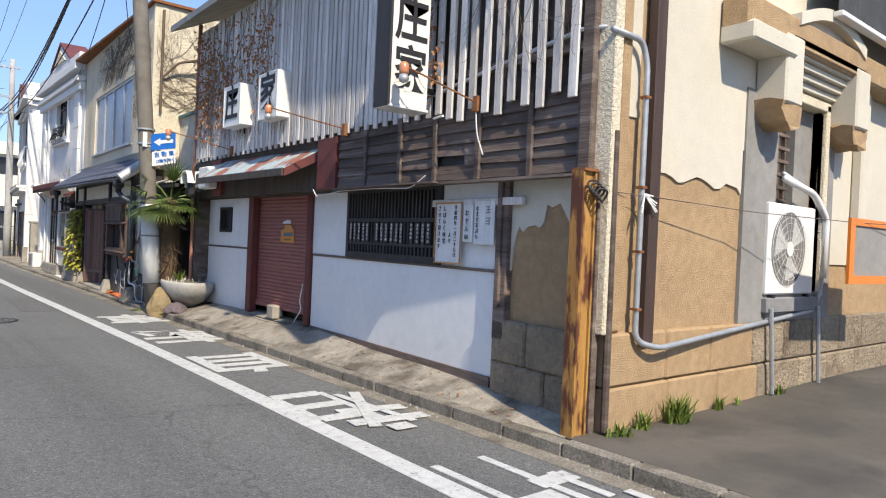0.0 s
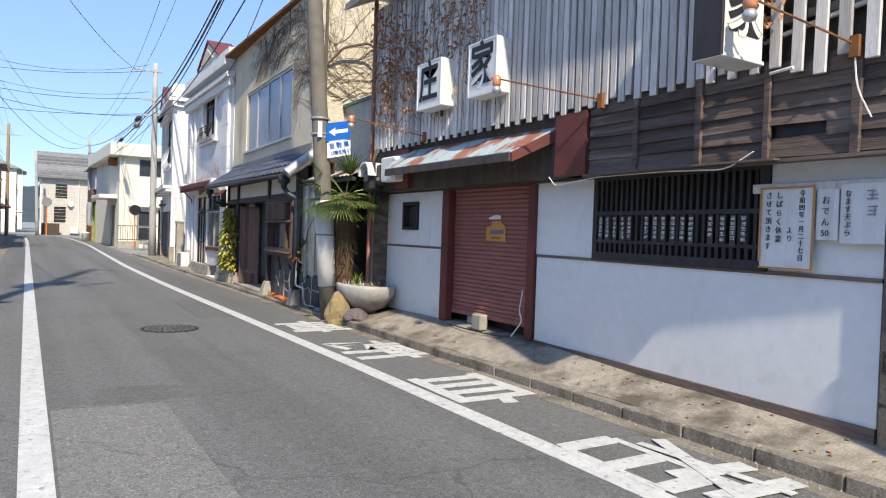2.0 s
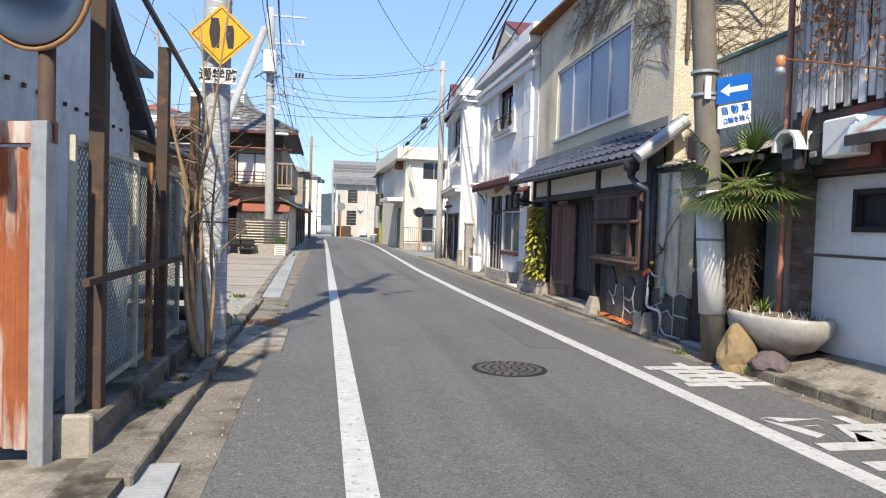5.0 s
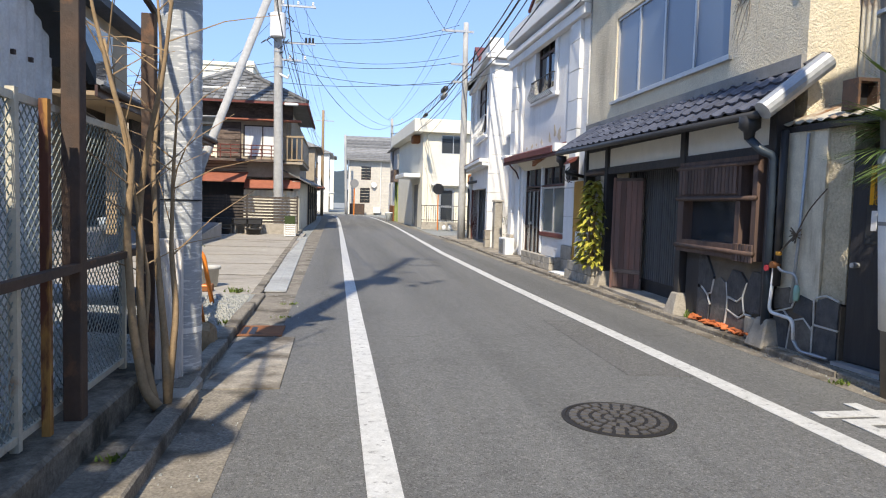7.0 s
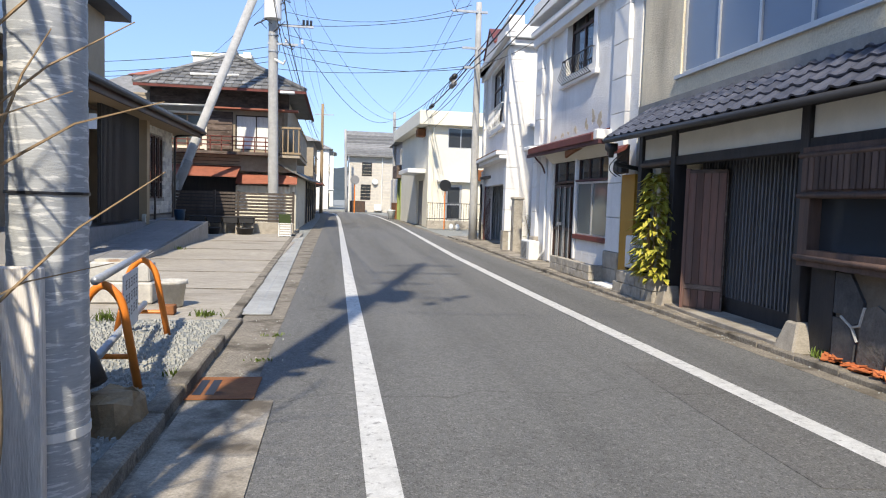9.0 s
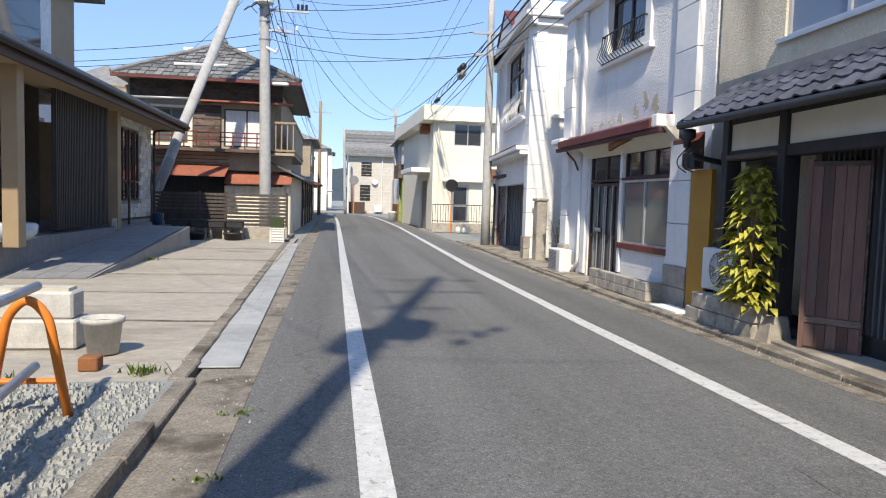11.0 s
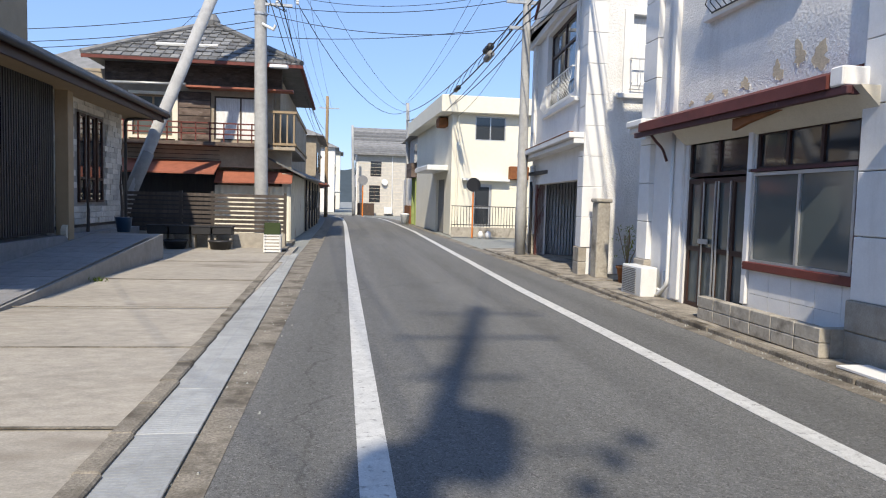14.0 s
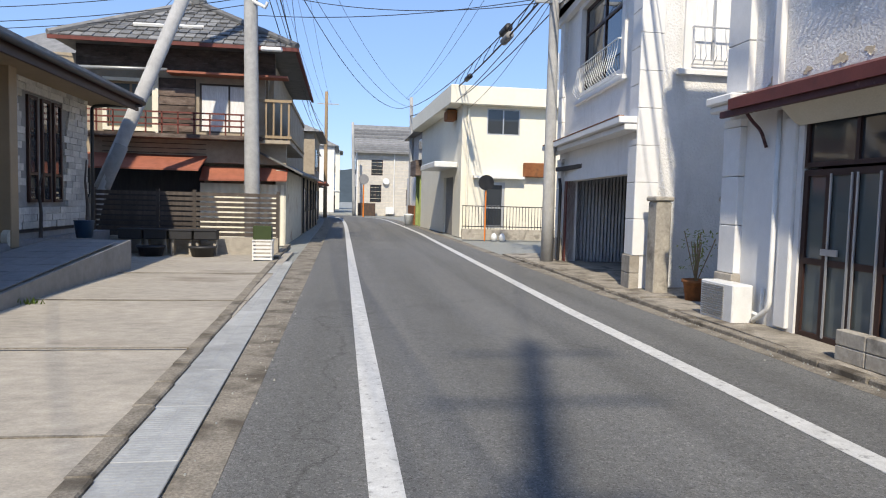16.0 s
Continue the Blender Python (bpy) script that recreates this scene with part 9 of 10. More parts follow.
part("wall", opened(WFH, 0.9, 8.2, 0, 6.2, [(2.2, 3.3, 3.9, 5.4), (5.8, 6.7, 3.9, 5.2), (2.1, 3.2, 1.3, 3.0), (5.6, 7.2, 1.0, 2.6)], -0.2, 0.0), surf("pale_siding", (0.56, 0.53, 0.48), (0.5, 0.47, 0.42)), fh)
for a, b, c, e in ((2.2, 3.3, 3.9, 5.4), (5.8, 6.7, 3.9, 5.2), (2.1, 3.2, 1.3, 3.0), (5.6, 7.2, 1.0, 2.6)):
    sash(WFH, a, b, c, e, fh, 2, ALU if a > 5.7 else BROWNFRAME, GLASSD, -0.1, 0.06)
for z in [0.6 + i * 0.35 for i in range(16)]:
    part("siding_line", bx(0.9, 8.2, 0.0, 0.012, z, z + 0.02, WFH), CREAM, fh)
part("street_side", bx(0.8, 0.95, 86.05, 95, 0, 6.2), WHITEPAINT, fh)
for z in (1.4, 4.1):
    for y in (87.5, 90.5):
        part("side_window", bx(0.76, 0.8, y, y + 1.2, z, z + 1.4), GLASSD, fh)
part("gable", plate(Yw(0.85, 86, 0.85, 95), [(86.0, 6.2), (94.8, 6.2), (90.4, 8.9)], -0.15, 0.0), WHITEPAINT, fh)
fr_ = B()
hexa(fr_, [(0.4, 85.4, 6.0), (8.6, 85.4, 6.0), (8.6, 90.4, 9.0), (0.4, 90.4, 9.0), (0.4, 85.4, 6.12), (8.6, 85.4, 6.12), (8.6, 90.4, 9.15), (0.4, 90.4, 9.15)])
hexa(fr_, [(0.4, 90.4, 9.0), (8.6, 90.4, 9.0), (8.6, 95.4, 6.0), (0.4, 95.4, 6.0), (0.4, 90.4, 9.15), (8.6, 90.4, 9.15), (8.6, 95.4, 6.12), (0.4, 95.4, 6.12)])
part("roof", finish(fr_), GREYTILE, fh, "dark grey tiled roof")
for i in range(14):
    z = 6.2 + i * 0.2
    part("tile_course", finish(hexa(bm0 := B(), [(0.4, 85.4 + i * 0.345, 6.13 + i * 0.207), (8.6, 85.4 + i * 0.345, 6.13 + i * 0.207), (8.6, 85.7 + i * 0.345, 6.3 + i * 0.207), (0.4, 85.7 + i * 0.345, 6.3 + i * 0.207), (0.4, 85.4 + i * 0.345, 6.19 + i * 0.207), (8.6, 85.4 + i * 0.345, 6.19 + i * 0.207), (8.6, 85.7 + i * 0.345, 6.34 + i * 0.207), (0.4, 85.7 + i * 0.345, 6.34 + i * 0.207)]) and bm0), GREYTILE, fh)
part("satellite_dish", tube(B(), [(3.6, 85.9, 3.3), (3.65, 85.75, 3.35)], 0.32, 16), WHITEENAMEL, fh)
part("downpipe", tube(B(), [(4.4, 85.9, 0.3), (4.4, 85.9, 6)], 0.06, 8), WHITEENAMEL, fh)
part("condenser", bx(3.6, 4.4, 85.4, 85.8, 0.2, 0.9), WHITEENAMEL, fh)
part("yard_fence", bx(0.95, 2.6, 85.0, 85.1, 0, 1.2), DARKSTEEL, fh)

oh = thing("weathered_house", "weathered grey house with green posts and balcony", "house", (6, 61, 0))
WO = Yw(4.2, 59.2, 4.0, 64)
part("wall", bx(59.3, 66, -4, 0.0, 0, 5.6, WO), SLATWOOD, oh, "weathered grey shingle wall")
part("roof", hip(3.6, 9.0, 58.9, 66.5, 5.6, 6.8, 2.0), GREYTILE, oh)
for y in (59.6, 61.0):
    part("green_post", bx(y, y + 0.18, 0.0, 0.2, 0, 3.0, WO), surf("green_paint", (0.28, 0.34, 0.12)), oh)
part("balcony", bx(59.4, 61.6, 0.0, 0.5, 3.0, 3.9, WO), OLDWOOD, oh)
part("window", bx(59.6, 61.4, 0.0, 0.04, 4.0, 5.2, WO), GLASSD, oh)
part("white_wall", bx(61.5, 66, 0.0, 0.1, 0, 3.0, WO), WHITEPAINT, oh)
part("gate", bx(61.8, 64.5, 0.1, 0.2, 0, 1.2, WO), RUST, oh)
solo("dustbin", lathe(B(), (3.45, 60.5, 0.0), [(0.22, 0), (0.28, 0.6), (0.3, 0.62), (0.3, 0.68), (0.05, 0.72)], 16), BLUEGREYSHEET, "pale blue plastic dustbin at the kerb", "dustbin", smooth=True)
bhm = thing("traffic_mirror", "round traffic mirror on an orange post at the bend", "mirror", (1.3, 80, 0))
part("post", tube(B(), [(1.3, 80, 0), (1.3, 80, 3.4)], 0.06, 8), ORANGE, bhm)
part("face", tube(B(), [(1.3, 79.85, 3.3), (1.3, 80, 3.3)], 0.45, 20), GREYRENDER, bhm)
pole("utility_pole", (0.55, 82.5, 0), (0.3, 82.5, 8.5), 0.16, 0.12, POLE, "far slim concrete pole before the pale house")


def row_house(x0, x1, y0, y1, h, wall, roof, label, awn=REDSHEET):
    """A plain house of the old row along the street."""
    t = thing("row_house", label, "house", ((x0 + x1) / 2, (y0 + y1) / 2, 0), "old row houses")
    part("wall", bx(x0, x1, y0, y1, 0, h), wall, t)
    part("roof", hip(x0 - 0.5, x1 + 0.5, y0 - 0.4, y1 + 0.4, h, h + 1.5, 1.5), roof, t)
    n = max(2, int((y1 - y0) / 2.2))
    for i in range(n):
        y = y0 + 0.5 + i * (y1 - y0) / n
        w_ = part("window", bx(x1, x1 + 0.05, y, y + 1.2, h * 0.6, h * 0.6 + 1.2), GLASSD, t)
        part("frame", bx(x1 + 0.05, x1 + 0.07, y - 0.05, y + 1.25, h * 0.6 - 0.06, h * 0.6), ALU, w_)
        part("door", bx(x1, x1 + 0.05, y, y + 1.2, 0.1, 2.0), DARKWOOD, t)
    part("awning", bx(x1, x1 + 0.7, y0, y1, 2.4, 2.5), awn, t)
    return t


row_house(-9, -2.2, 60.5, 69, 5.4, BROWNWALL, GREYTILE, "old brown timber row house with tin awning")
row_house(-10, -2.8, 69.5, 77, 5.0, DARKWOOD, GREYTILE, "dark timber row house with tiled roof", SHEDROOF)
row_house(-16, -8.5, 92, 100, 5.0, REDPAINT, REDSHEET, "far red-brown house with a red roof")
row_house(-7.0, -1.5, 98, 110, 7.5, WHITEPAINT, GREYTILE, "far white house beyond the bend", BLUEGREYSHEET)
row_house(-30, -14, 46, 60, 6.0, WHITEPAINT, GREYTILE, "white house behind the old timber house")
for x0, y0, w_, d_, h in ((-26, 120, 12, 10, 7), (-10, 128, 9, 9, 9), (8, 122, 10, 9, 7), (16, 70, 12, 14, 6), (22, 95, 14, 12, 7), (-44, 100, 14, 14, 8), (16, 40, 14, 18, 5.5), (14, 10, 12, 20, 5.5), (-24, 10, 12, 22, 5.0), (-22, -14, 16, 14, 5), (12, -22, 14, 12, 6)):
    b_ = thing("background_house", "plain pale house in the blocks behind", "house", (x0 + w_ / 2, y0 + d_ / 2, 0), "background houses")
    part("wall", bx(x0, x0 + w_, y0, y0 + d_, 0, h), WHITEPAINT if int(x0) % 2 else CREAMWALL, b_)
    part("roof", hip(x0 - 0.5, x0 + w_ + 0.5, y0 - 0.5, y0 + d_ + 0.5, h, h + 1.8, 3.0), GREYTILE, b_)
    for i in range(int(w_ / 3)):
        part("window", bx(x0 + 0.8 + i * 3, x0 + 2.2 + i * 3, y0 - 0.05, y0, h - 2.6, h - 1.2), GLASSD, b_)
fb = thing("flat_roofed_building", "pale flat-roofed block rising behind the old house", "building", (-11.7, 86, 0))
part("wall", bx(-14.3, -9.0, 80, 92, 0, 14.6), CREAMWALL, fb)
part("parapet", bx(-14.45, -8.85, 79.85, 92.15, 14.6, 14.95, bev=0.03), CREAMWALL, fb)
part("stair_head", bx(-9.9, -9.2, 82, 85, 14.95, 15.6), WHITEPAINT, fb)
for i in range(4):
    for z in (2.0, 5.2, 8.4, 11.6):
        part("window", bx(-13.9 + i * 1.25, -13.0 + i * 1.25, 79.95, 80, z, z + 1.3), GLASSD, fb)
part("railing", bx(-14.3, -9.0, 79.9, 79.95, 14.0, 14.04), ALU, fb)
rb = thing("red_roofed_house", "house with a red-brown tin roof behind the trees of wires", "house", (-18, 84, 0))
part("wall", bx(-20, -15.8, 81, 88, 0, 12.6), WHITEPAINT, rb)
part("roof", hip(-20.4, -15.4, 80.6, 88.4, 12.6, 13.6, 2.0), REDSHEET, rb)
# wooded hills on the skyline
hb = B()
n = 90
lo_, hi_ = [], []
for i in range(n + 1):
    a = radians(35 + 110 * i / n)
    x, y = 520 * math.cos(a), 520 * math.sin(a)
    h = 26 + 9 * noise.noise(Vector((i * 0.13, 0, 0))) + 2.0 * noise.noise(Vector((i * 0.9, 3, 0)))
    lo_.append(hb.verts.new((x, y, -1)))
    hi_.append(hb.verts.new((x * 1.12, y * 1.12, h)))
for i in range(n):
    hb.faces.new((lo_[i], lo_[i + 1], hi_[i + 1], hi_[i]))
solo("backdrop", finish(hb), HILL, "hazy blue wooded hills on the skyline", "hills", kind="structure")

# ---- plants ----
rp_ = random.Random(21)


def blade(bm, base, tip, w, droop=0.0, n=4):
    base, tip = Vector(base), Vector(tip)
    d = tip - base
    side = d.cross(Vector((0, 0, 1)))
    side = (side if side.length > 1e-4 else Vector((1, 0, 0))).normalized()
    prev = None
    for i in range(n + 1):
        t = i / n
        c = base + d * t - Vector((0, 0, droop * t * t))
        ww = w * (1 - t) ** 0.7 * 0.5 + 0.001
        cur = (bm.verts.new(c - side * ww), bm.verts.new(c + side * ww))
        if prev:
            bm.faces.new((prev[0], prev[1], cur[1], cur[0]))
        prev = cur


def leaf(bm, at, direction, length, width, fold=0.25):
    d = Vector(direction).normalized()
    s = d.cross(Vector((0, 0, 1)))
    s = (s if s.length > 1e-3 else Vector((1, 0, 0))).normalized()
    u = s.cross(d)
    at = Vector(at)
    v = [bm.verts.new(p) for p in (at, at + d * length * 0.4 + s * width / 2 + u * width * fold, at + d * length - u * length * 0.15, at + d * length * 0.4 - s * width / 2 + u * width * fold, at + d * length * 0.45)]
    for f in ((0, 1, 4), (1, 2, 4), (2, 3, 4), (3, 0, 4)):
        bm.faces.new([v[i] for i in f])


# planter bowl and fan palm
bowl = thing("planter_bowl", "large round pale concrete planter bowl with dry soil", "planter", (4.28, 12.2, 0.12))
bm_ = lathe(B(), (0, 0, 0), [(0.26, 0), (0.3, 0.06), (0.45, 0.12), (0.62, 0.28), (0.66, 0.42), (0.64, 0.46), (0.58, 0.46), (0.55, 0.38)], 32)
bmesh.ops.transform(bm_, matrix=Matrix.Translation((4.3, 12.25, 0.17)) @ Matrix.Diagonal((0.62, 1.12, 1, 1)), verts=bm_.verts)
part("bowl", bm_, surf("bowl_concrete", (0.5, 0.48, 0.44), (0.42, 0.4, 0.36), stain=(0.25, 0.23, 0.2), amount=0.35), bowl, smooth=True)
bm_ = lathe(B(), (0, 0, 0), [(0.56, 0), (0.5, 0.04), (0.1, 0.07)], 24)
bmesh.ops.transform(bm_, matrix=Matrix.Translation((4.3, 12.25, 0.56)) @ Matrix.Diagonal((0.62, 1.12, 1, 1)), verts=bm_.verts)
part("soil", bm_, GUTTER, bowl)
bm_ = B()
for k in range(160):
    a, r = rp_.uniform(0, 6.28), rp_.uniform(0.1, 1) ** 0.5
    x, y = 4.3 + 0.36 * r * math.cos(a), 12.25 + 0.66 * r * math.sin(a)
    blade(bm_, (x, y, 0.58), (x + rp_.uniform(-0.1, 0.1), y + rp_.uniform(-0.1, 0.1), 0.58 + rp_.uniform(0.05, 0.18)), 0.014, 0.04)
tagged(part("dry_grass", bm_, CSHEET, bowl, "straw-coloured dry grass"), kind="stuff")
bm_ = B()
for k in range(26):
    a = rp_.uniform(0, 6.28)
    blade(bm_, (4.2, 12.35, 0.6), (4.2 + 0.16 * math.cos(a), 12.35 + 0.16 * math.sin(a), rp_.uniform(0.75, 0.9)), 0.025, 0.08)
part("green_tuft", bm_, GRASS, bowl)
palm = thing("fan_palm", "small fan palm with a fibrous brown trunk", "palm", (4.08, 12.62, 0.55))
tp = Vector((4.06, 12.6, 2.02))
bm_ = B()
lathe(bm_, (4.08, 12.62, 0.5), [(0.13, 0), (0.14, 0.3), (0.15, 0.7), (0.17, 1.1), (0.16, 1.4), (0.1, 1.6)], 16)
for v in bm_.verts:
    v.co += Vector((rp_.uniform(-1, 1), rp_.uniform(-1, 1), 0)) * 0.02
part("trunk", bm_, PALMBARK, palm)
bm_ = B()
for k in range(420):
    z = rp_.uniform(0.6, 2.05)
    a = rp_.uniform(0, 6.28)
    r = 0.13 + 0.05 * (z - 0.5)
    p = Vector((4.08 + r * math.cos(a), 12.62 + r * math.sin(a), z))
    blade(bm_, p, p + Vector((0.09 * math.cos(a), 0.09 * math.sin(a), rp_.uniform(-0.16, 0.1))), 0.018, 0.03, 2)
tagged(part("fibre", bm_, PALMBARK, palm, "shaggy brown fibre"), kind="stuff")
for k in range(25):
    az = k * 2.4 + rp_.uniform(-0.3, 0.3)
    el = rp_.uniform(-0.35, 0.75) if k > 3 else rp_.uniform(0.7, 1.2)
    d = Vector((math.cos(az) * math.cos(el), math.sin(az) * math.cos(el), math.sin(el)))
    hub = tp + d * rp_.uniform(0.3, 0.5)
    bm_ = B()
    tube(bm_, [tp, tp.lerp(hub, 0.5) + Vector((0, 0, 0.03)), hub], 0.012, 5)
    s = d.cross(Vector((0, 0, 1))).normalized()
    for j in range(-13, 14):
        th = j * 0.105
        q = (d * math.cos(th) + s * math.sin(th)).normalized()
        ln_ = rp_.uniform(0.5, 0.66) * (1 - 0.012 * abs(j))
        blade(bm_, hub, hub + q * ln_, 0.032, 0.05 + 0.12 * abs(j) / 13 + max(0, -el) * 0.12, 4)
    part("frond", bm_, PALMLEAF, palm)
# boulders
for x, y, z, sx_, sy_, sz_, mat, lb in ((3.86, 12.25, 0.0, 0.17, 0.14, 0.5, surf("ochre_rock", (0.3, 0.22, 0.11), (0.2, 0.16, 0.1), scale=4, fine=30, bump=0.8), "upright ochre boulder against the pole"), (4.0, 11.9, 0.08, 0.16, 0.16, 0.2, surf("purple_rock", (0.16, 0.12, 0.13), (0.1, 0.085, 0.085), scale=5, fine=30, bump=1.0), "low purple-grey rough rock")):
    bm_ = B()
    bmesh.ops.create_icosphere(bm_, subdivisions=3, radius=1)
    for v in bm_.verts:
        v.co *= 1 + 0.25 * noise.noise(v.co * 1.7 + Vector((x * 9, 0, 0)))
        v.co = Vector((x + v.co.x * sx_ * (1.2 - 0.4 * v.co.z), y + v.co.y * sy_ * (1.2 - 0.4 * v.co.z), z + (v.co.z + 0.8) * sz_ * 0.55))
    solo("boulder", bm_, mat, lb, "rock")

# spotted laurel
au = thing("laurel_shrub", "yellow-green spotted laurel growing from the planter", "shrub", (4.05, 20.0, 0.38))
bm_ = B()
for k in range(7):
    tube(bm_, [(4.1, 20.0, 0.36), (4.05 + rp_.uniform(-0.1, 0.1), 20.0 + rp_.uniform(-0.15, 0.2), rp_.uniform(0.9, 1.75))], 0.012, 5)
part("stem", bm_, BARK, au)
LEAFA = surf("laurel_leaf", (0.2, 0.23, 0.03), (0.68, 0.56, 0.1), scale=13, fine=120, rough=0.35, bump=0.05, spec=0.5)
for grp in range(4):
    bm_ = B()
    for k in range(110):
        z = rp_.uniform(0.4, 1.95)
        wd = 0.36 * (1 - max(0, (z - 1.2)) / 1.0)
        a = rp_.uniform(0, 6.28)
        r = wd * rp_.uniform(0.3, 1.0)
        p = Vector((4.04 + 0.5 * r * math.cos(a), 19.92 + r * math.sin(a), z))
        leaf(bm_, p, (math.cos(a) - 0.25, math.sin(a) * 0.9 - 0.2, rp_.uniform(-0.75, 0.2)), rp_.uniform(0.14, 0.22), rp_.uniform(0.075, 0.11))
    part("foliage", bm_, LEAFA, au)

# pot plant by the gate posts
pot(4.85, 28.9, 0.2, 0.32, RUST, "brown pot of a small shrub by the gate posts")
sb = thing("potted_shrub", "small sparse yellow-green shrub in a pot", "shrub", (4.85, 28.9, 0.34))
bm_ = B()
for k in range(9):
    tube(bm_, [(4.85, 28.9, 0.3), (4.85 + rp_.uniform(-0.22, 0.22), 28.9 + rp_.uniform(-0.22, 0.22), rp_.uniform(0.8, 1.15))], 0.008, 4)
part("stem", bm_, BARK, sb)
bm_ = B()
for k in range(150):
    p = Vector((4.85 + rp_.gauss(0, 0.13), 28.9 + rp_.gauss(0, 0.13), rp_.uniform(0.5, 1.1)))
    leaf(bm_, p, (rp_.uniform(-1, 1), rp_.uniform(-1, 1), rp_.uniform(-0.3, 0.8)), 0.08, 0.03)
part("foliage", bm_, LEAF, sb)


# weeds
def weeds(x, y, z, n, h, spread, label="tuft of green weeds at the wall foot"):
    bm = B()
    for k in range(n):
        a, r = rp_.uniform(0, 6.28), rp_.uniform(0, spread)
        px, py = x + r * math.cos(a), y + r * math.sin(a) * 0.6
        hh = h * rp_.uniform(0.5, 1.1)
        blade(bm, (px, py, z), (px + rp_.uniform(-0.6, 0.6) * hh, py + rp_.uniform(-0.6, 0.3) * hh, z + hh), 0.016, hh * 0.3)
    return solo("weeds", bm, GRASS, label, "weeds", group="weeds")


for x, y, z, n, h, s in ((4.35, 3.06, 0.1, 40, 0.16, 0.14), (4.68, 3.08, 0.1, 50, 0.22, 0.08), (5.15, 3.08, 0.1, 110, 0.32, 0.16), (5.85, 3.1, 0.11, 26, 0.2, 0.07), (7.0, 3.1, 0.13, 24, 0.16, 0.12), (6.2, 3.1, 0.12, 10, 0.1, 0.04),
                         (-1.7, 10.9, 0.075, 40, 0.06, 0.12), (-1.7, 11.7, 0.075, 30, 0.05, 0.1), (-1.78, 15.9, 0.03, 30, 0.1, 0.08), (-1.95, 15.4, 0.03, 26, 0.08, 0.06), (-2.0, 18.6, 0.04, 60, 0.12, 0.22), (-4.42, 28.3, 0.04, 50, 0.12, 0.2), (4.1, 16.3, 0.06, 60, 0.14, 0.14), (-1.2, 16.5, 0.01, 30, 0.04, 0.14), (-1.15, 17.6, 0.01, 30, 0.04, 0.2), (3.75, 13.2, 0.01, 40, 0.05, 0.14), (3.8, 11.95, 0.06, 30, 0.07, 0.1), (-3.0, 18.3, 0.04, 70, 0.16, 0.2)):
    weeds(x, y, z, n, h, s)
# bare saplings at the fence
sp = thing("bare_sapling", "leafless young tree with several pale stems by the fence", "tree", (-1.74, 12.68, 0.08))
stems = ([(-1.74, 12.42, 0.1), (-1.82, 12.42, 0.2), (-1.9, 12.45, 0.6), (-1.95, 12.5, 1.2), (-1.9, 12.45, 1.7), (-2.0, 12.4, 2.1), (-2.12, 12.4, 2.6), (-2.2, 12.35, 3.3)],
         [(-1.76, 12.44, 0.1), (-1.83, 12.48, 0.35), (-1.87, 12.5, 0.8), (-1.9, 12.6, 1.4), (-1.82, 12.5, 1.8), (-1.72, 12.45, 2.2), (-1.64, 12.4, 2.8), (-1.55, 12.4, 3.6)],
         [(-1.7, 12.5, 0.1), (-1.74, 12.6, 0.5), (-1.8, 12.65, 1.0), (-1.84, 12.7, 1.6), (-1.8, 12.75, 2.4), (-1.88, 12.8, 3.4)],
         [(-1.7, 12.52, 0.1), (-1.68, 12.65, 0.7), (-1.73, 12.72, 1.1), (-1.72, 12.75, 1.7), (-1.66, 12.6, 2.1)],
         [(-1.76, 12.46, 0.12), (-1.86, 12.52, 0.3), (-1.84, 12.6, 0.9), (-1.92, 12.55, 1.5), (-2.05, 12.4, 2.4)])
for i, pts_ in enumerate(stems):
    pts_ = [(x + 0.058, y + 0.131, z) for x, y, z in pts_]
    sm = part("stem", tube(B(), arc(pts_, 3), 0.036 - 0.004 * i, 8, 0.008), BARK, sp, smooth=True)
    for k in range(9):
        t = rp_.uniform(0.45, 0.98) * (len(pts_) - 1)
        a = Vector(pts_[int(t)]).lerp(Vector(pts_[min(int(t) + 1, len(pts_) - 1)]), t % 1)
        d = Vector((rp_.uniform(-1, 1), rp_.uniform(-0.6, 0.6), rp_.uniform(0.1, 0.9))).normalized()
        l = rp_.uniform(0.3, 0.8)
        part("twig", tube(B(), [a, a + d * l * 0.5 + Vector((0, 0, 0.04)), a + d * l], 0.006, 4, 0.002), BARK, sm)


# dry vines
def vine(bm, w, u, z, du, dz, steps, r, d=0.03, fork=0.25, depth=0, lim=None):
    p = [(u, z)]
    ang = math.atan2(dz, du)
    for k in range(steps):
        ang += rp_.uniform(-0.35, 0.35)
        u, z = u + 0.16 * math.cos(ang), z + 0.16 * math.sin(ang)
        if lim and not (lim[0] < u < lim[1] and lim[2] < z < lim[3]):
            break
        p.append((u, z))
        if depth < 3 and rp_.random() < fork:
            vine(bm, w, u, z, math.cos(ang + rp_.choice((-0.7, 0.7))), math.sin(ang + rp_.choice((-0.6, 0.6))), steps - k, r * 0.65, d, fork, depth + 1, lim)
    if len(p) > 1:
        tube(bm, [w.p(a, d + rp_.uniform(0, 0.01), b) for a, b in p], r, 4, r * 0.5)


bm_ = B()
for k in range(30):
    vine(bm_, W2, rp_.uniform(14.9, 16.4), rp_.uniform(3.6, 6.0), 1.0, rp_.uniform(0.1, 0.5), 22, 0.008, 0.012, 0.3, 0, (14.7, 21.4, 4.95, 6.08))
for k in range(16):
    vine(bm_, W2, 14.75, rp_.uniform(3.3, 5.2), rp_.uniform(0.4, 1), 0.5, 9, 0.007, 0.012, 0.3, 0, (14.66, 16.15, 3.2, 6.05))
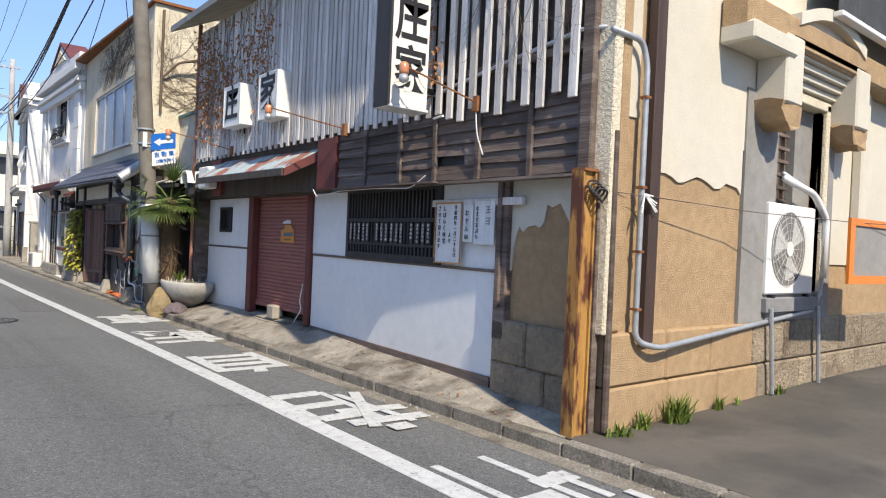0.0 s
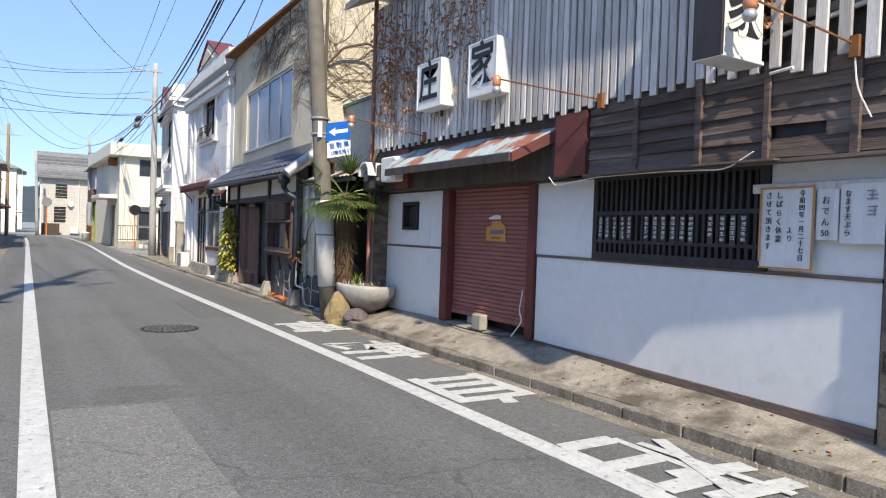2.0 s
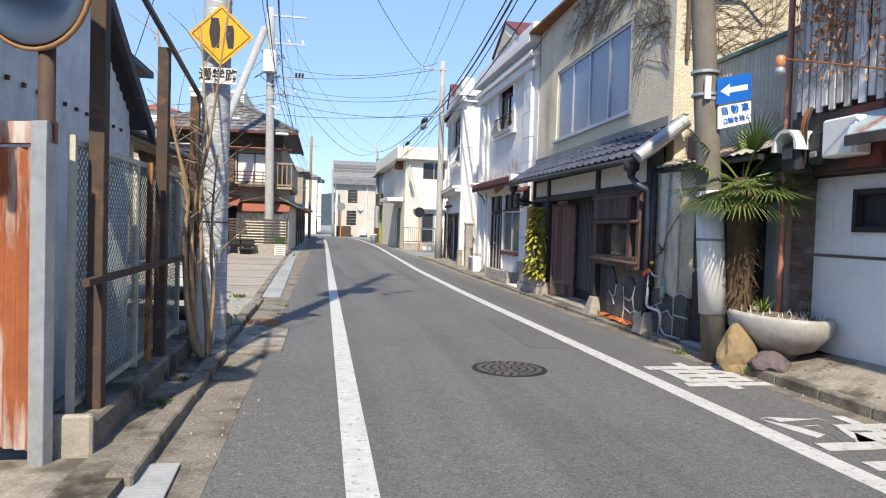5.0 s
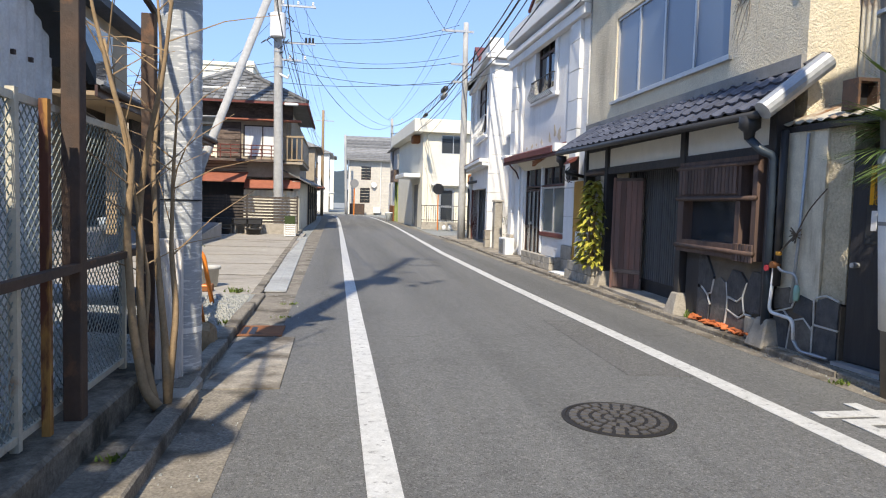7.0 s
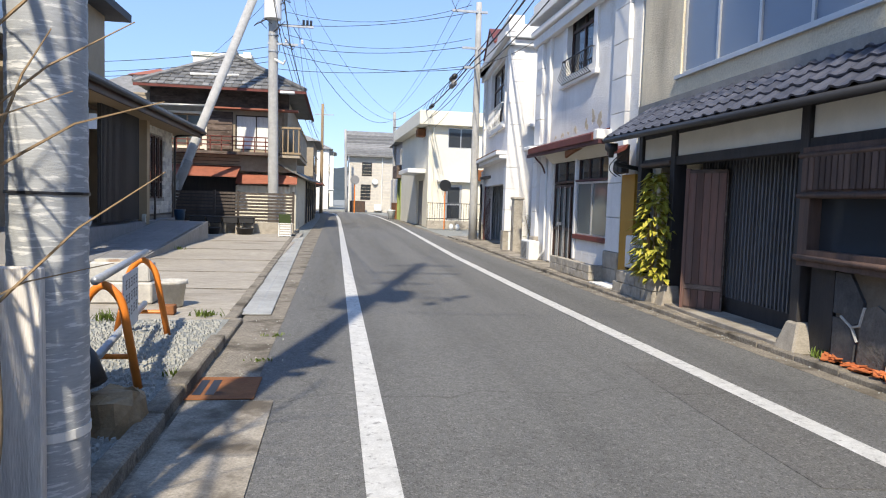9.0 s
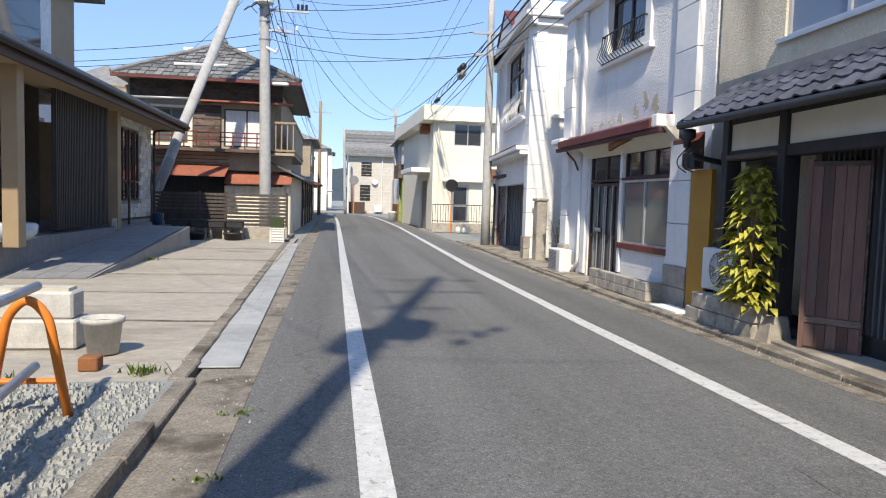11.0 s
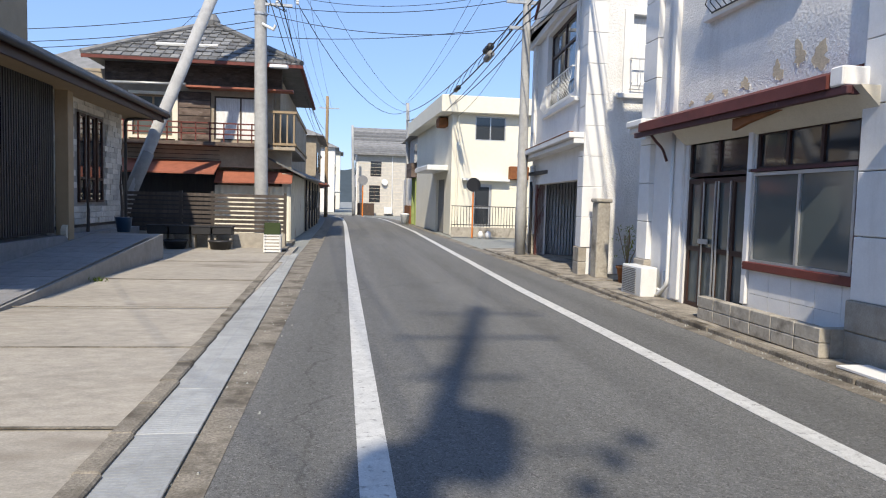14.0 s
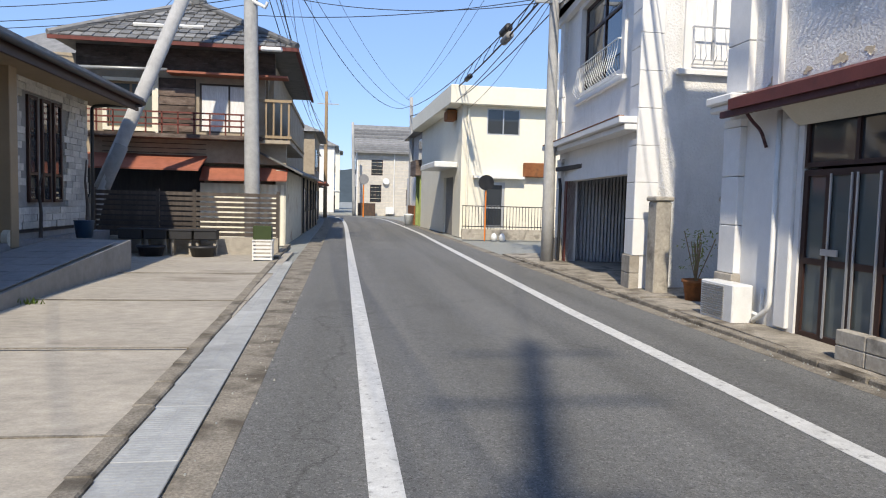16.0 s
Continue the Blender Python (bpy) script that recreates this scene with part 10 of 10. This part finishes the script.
solo("vine", bm_, VINE, "bare brown creeper spread over the cream stucco", "vine", group="creepers")
W2S = Xw(4.3, 14.62, 7, 14.62)
bm_ = B()
for k in range(26):
    vine(bm_, W2S, rp_.uniform(4.35, 5.6), rp_.uniform(3.9, 5.2), rp_.choice((-1, 1)), rp_.uniform(0.1, 1), 12, 0.006, 0.012, 0.35, 0, (4.3, 6.0, 3.9, 6.1))
tube(bm_, [W2S.p(4.42, 0.05, z) for z in (3.9, 4.4, 4.9, 5.4, 6.0)], 0.028, 6)
tube(bm_, arc([W2S.p(4.42, 0.05, 4.6), W2S.p(4.7, 0.2, 4.95), W2S.p(5.2, 0.3, 5.1), W2S.p(5.5, 0.3, 4.8)]), 0.025, 6)
solo("vine", bm_, VINE, "dark creeper stem on the stucco side wall", "vine", group="creepers")
lim = (8.3, 12.15, 2.9, 5.0)
bm_ = B()
for k in range(15):
    vine(bm_, W1U, rp_.uniform(8.8, 12.1), 4.95, rp_.uniform(-0.5, 0.5), -1, 13, 0.004, 0.06, 0.3, 0, lim)
for k in range(7):
    vine(bm_, W1U, rp_.uniform(3.5, 5.6), 5.0, rp_.uniform(-0.3, 0.3), -1, 13, 0.004, 0.09, 0.25, 0, (3.4, 5.8, 2.9, 5.0))
solo("vine", bm_, VINE, "dry creeper stems hanging over the grey slats", "vine", group="creepers")
lv_ = B()
for cu, cz, su, sz_, n in ((11.6, 3.6, 0.22, 0.3, 190), (11.3, 4.2, 0.3, 0.3, 170), (10.6, 4.0, 0.3, 0.35, 150), (9.6, 4.2, 0.35, 0.4, 190), (9.2, 3.9, 0.12, 0.3, 70), (10.9, 3.5, 0.2, 0.25, 70), (11.9, 4.6, 0.2, 0.3, 90), (5.4, 3.6, 0.06, 0.3, 40), (5.2, 3.1, 0.05, 0.2, 26)):
    for k in range(n):
        u, z = rp_.gauss(cu, su), rp_.gauss(cz, sz_)
        if 3.4 < u < 12.2 and 2.85 < z < 5.0:
            leaf(lv_, W1U.p(u, 0.06 + rp_.uniform(0, 0.07), z), (rp_.uniform(-1, 0.2), rp_.uniform(-1, 1), rp_.uniform(-1.4, 0.3)), rp_.uniform(0.05, 0.09), rp_.uniform(0.03, 0.055), 0.4)
tagged(solo("dead_leaves", lv_, DEADLEAF, "clusters of curled brown dead creeper leaves", "leaves"), kind="stuff")
# litter on the pavement
lt_ = B()
for k in range(130):
    y, x = rp_.uniform(3.4, 12.4), rp_.uniform(4.0, 4.45)
    leaf(lt_, (x, y, rise(x, y) + 0.008), (rp_.uniform(-1, 1), rp_.uniform(-1, 1), 0.1), 0.04, 0.025)
tagged(solo("leaf_litter", lt_, DEADLEAF, "scattered dry leaves on the concrete apron", "leaves"), kind="stuff")
PEBBLE = surf("pebble_grey", (0.38, 0.38, 0.35), (0.24, 0.25, 0.24), scale=14, fine=60, rough=0.9, bump=0.3)
gb = B()
for k in range(5200):
    x, y = rp_.uniform(-3.9, -1.78), rp_.uniform(13.6, 18.3)
    s = rp_.uniform(0.006, 0.019)
    hexa(gb, [(x - s, y - s, 0.02), (x + s, y - s, 0.02), (x + s, y + s, 0.02), (x - s, y + s, 0.02), (x - s * 0.6, y - s * 0.5, 0.035 + s), (x + s * 0.5, y - s * 0.6, 0.035 + s), (x + s * 0.6, y + s * 0.6, 0.04 + s), (x - s * 0.5, y + s * 0.6, 0.035 + s)])
tagged(solo("pebbles", finish(gb), PEBBLE, "loose grey pebbles of the gravel plot", "gravel"), kind="stuff")
grit_b = B()
for k in range(1100):
    if k % 6:
        x, y = 3.93 - abs(rp_.gauss(0, 0.11)), rp_.uniform(1.0, 34.0)
    else:
        x, y = -1.3 + rp_.gauss(0, 0.12), rp_.uniform(8.0, 30.0)
    s = rp_.uniform(0.003, 0.009)
    hexa(grit_b, [(x - s, y - s, 0.0), (x + s, y - s, 0.0), (x + s, y + s, 0.0), (x - s, y + s, 0.0), (x - s * 0.6, y - s * 0.5, 0.006 + s), (x + s * 0.5, y - s * 0.6, 0.006 + s), (x + s * 0.6, y + s * 0.6, 0.008 + s), (x - s * 0.5, y + s * 0.6, 0.006 + s)])
tagged(solo("grit", finish(grit_b), PEBBLE, "fine grit washed along the gutters", "grit"), kind="stuff")
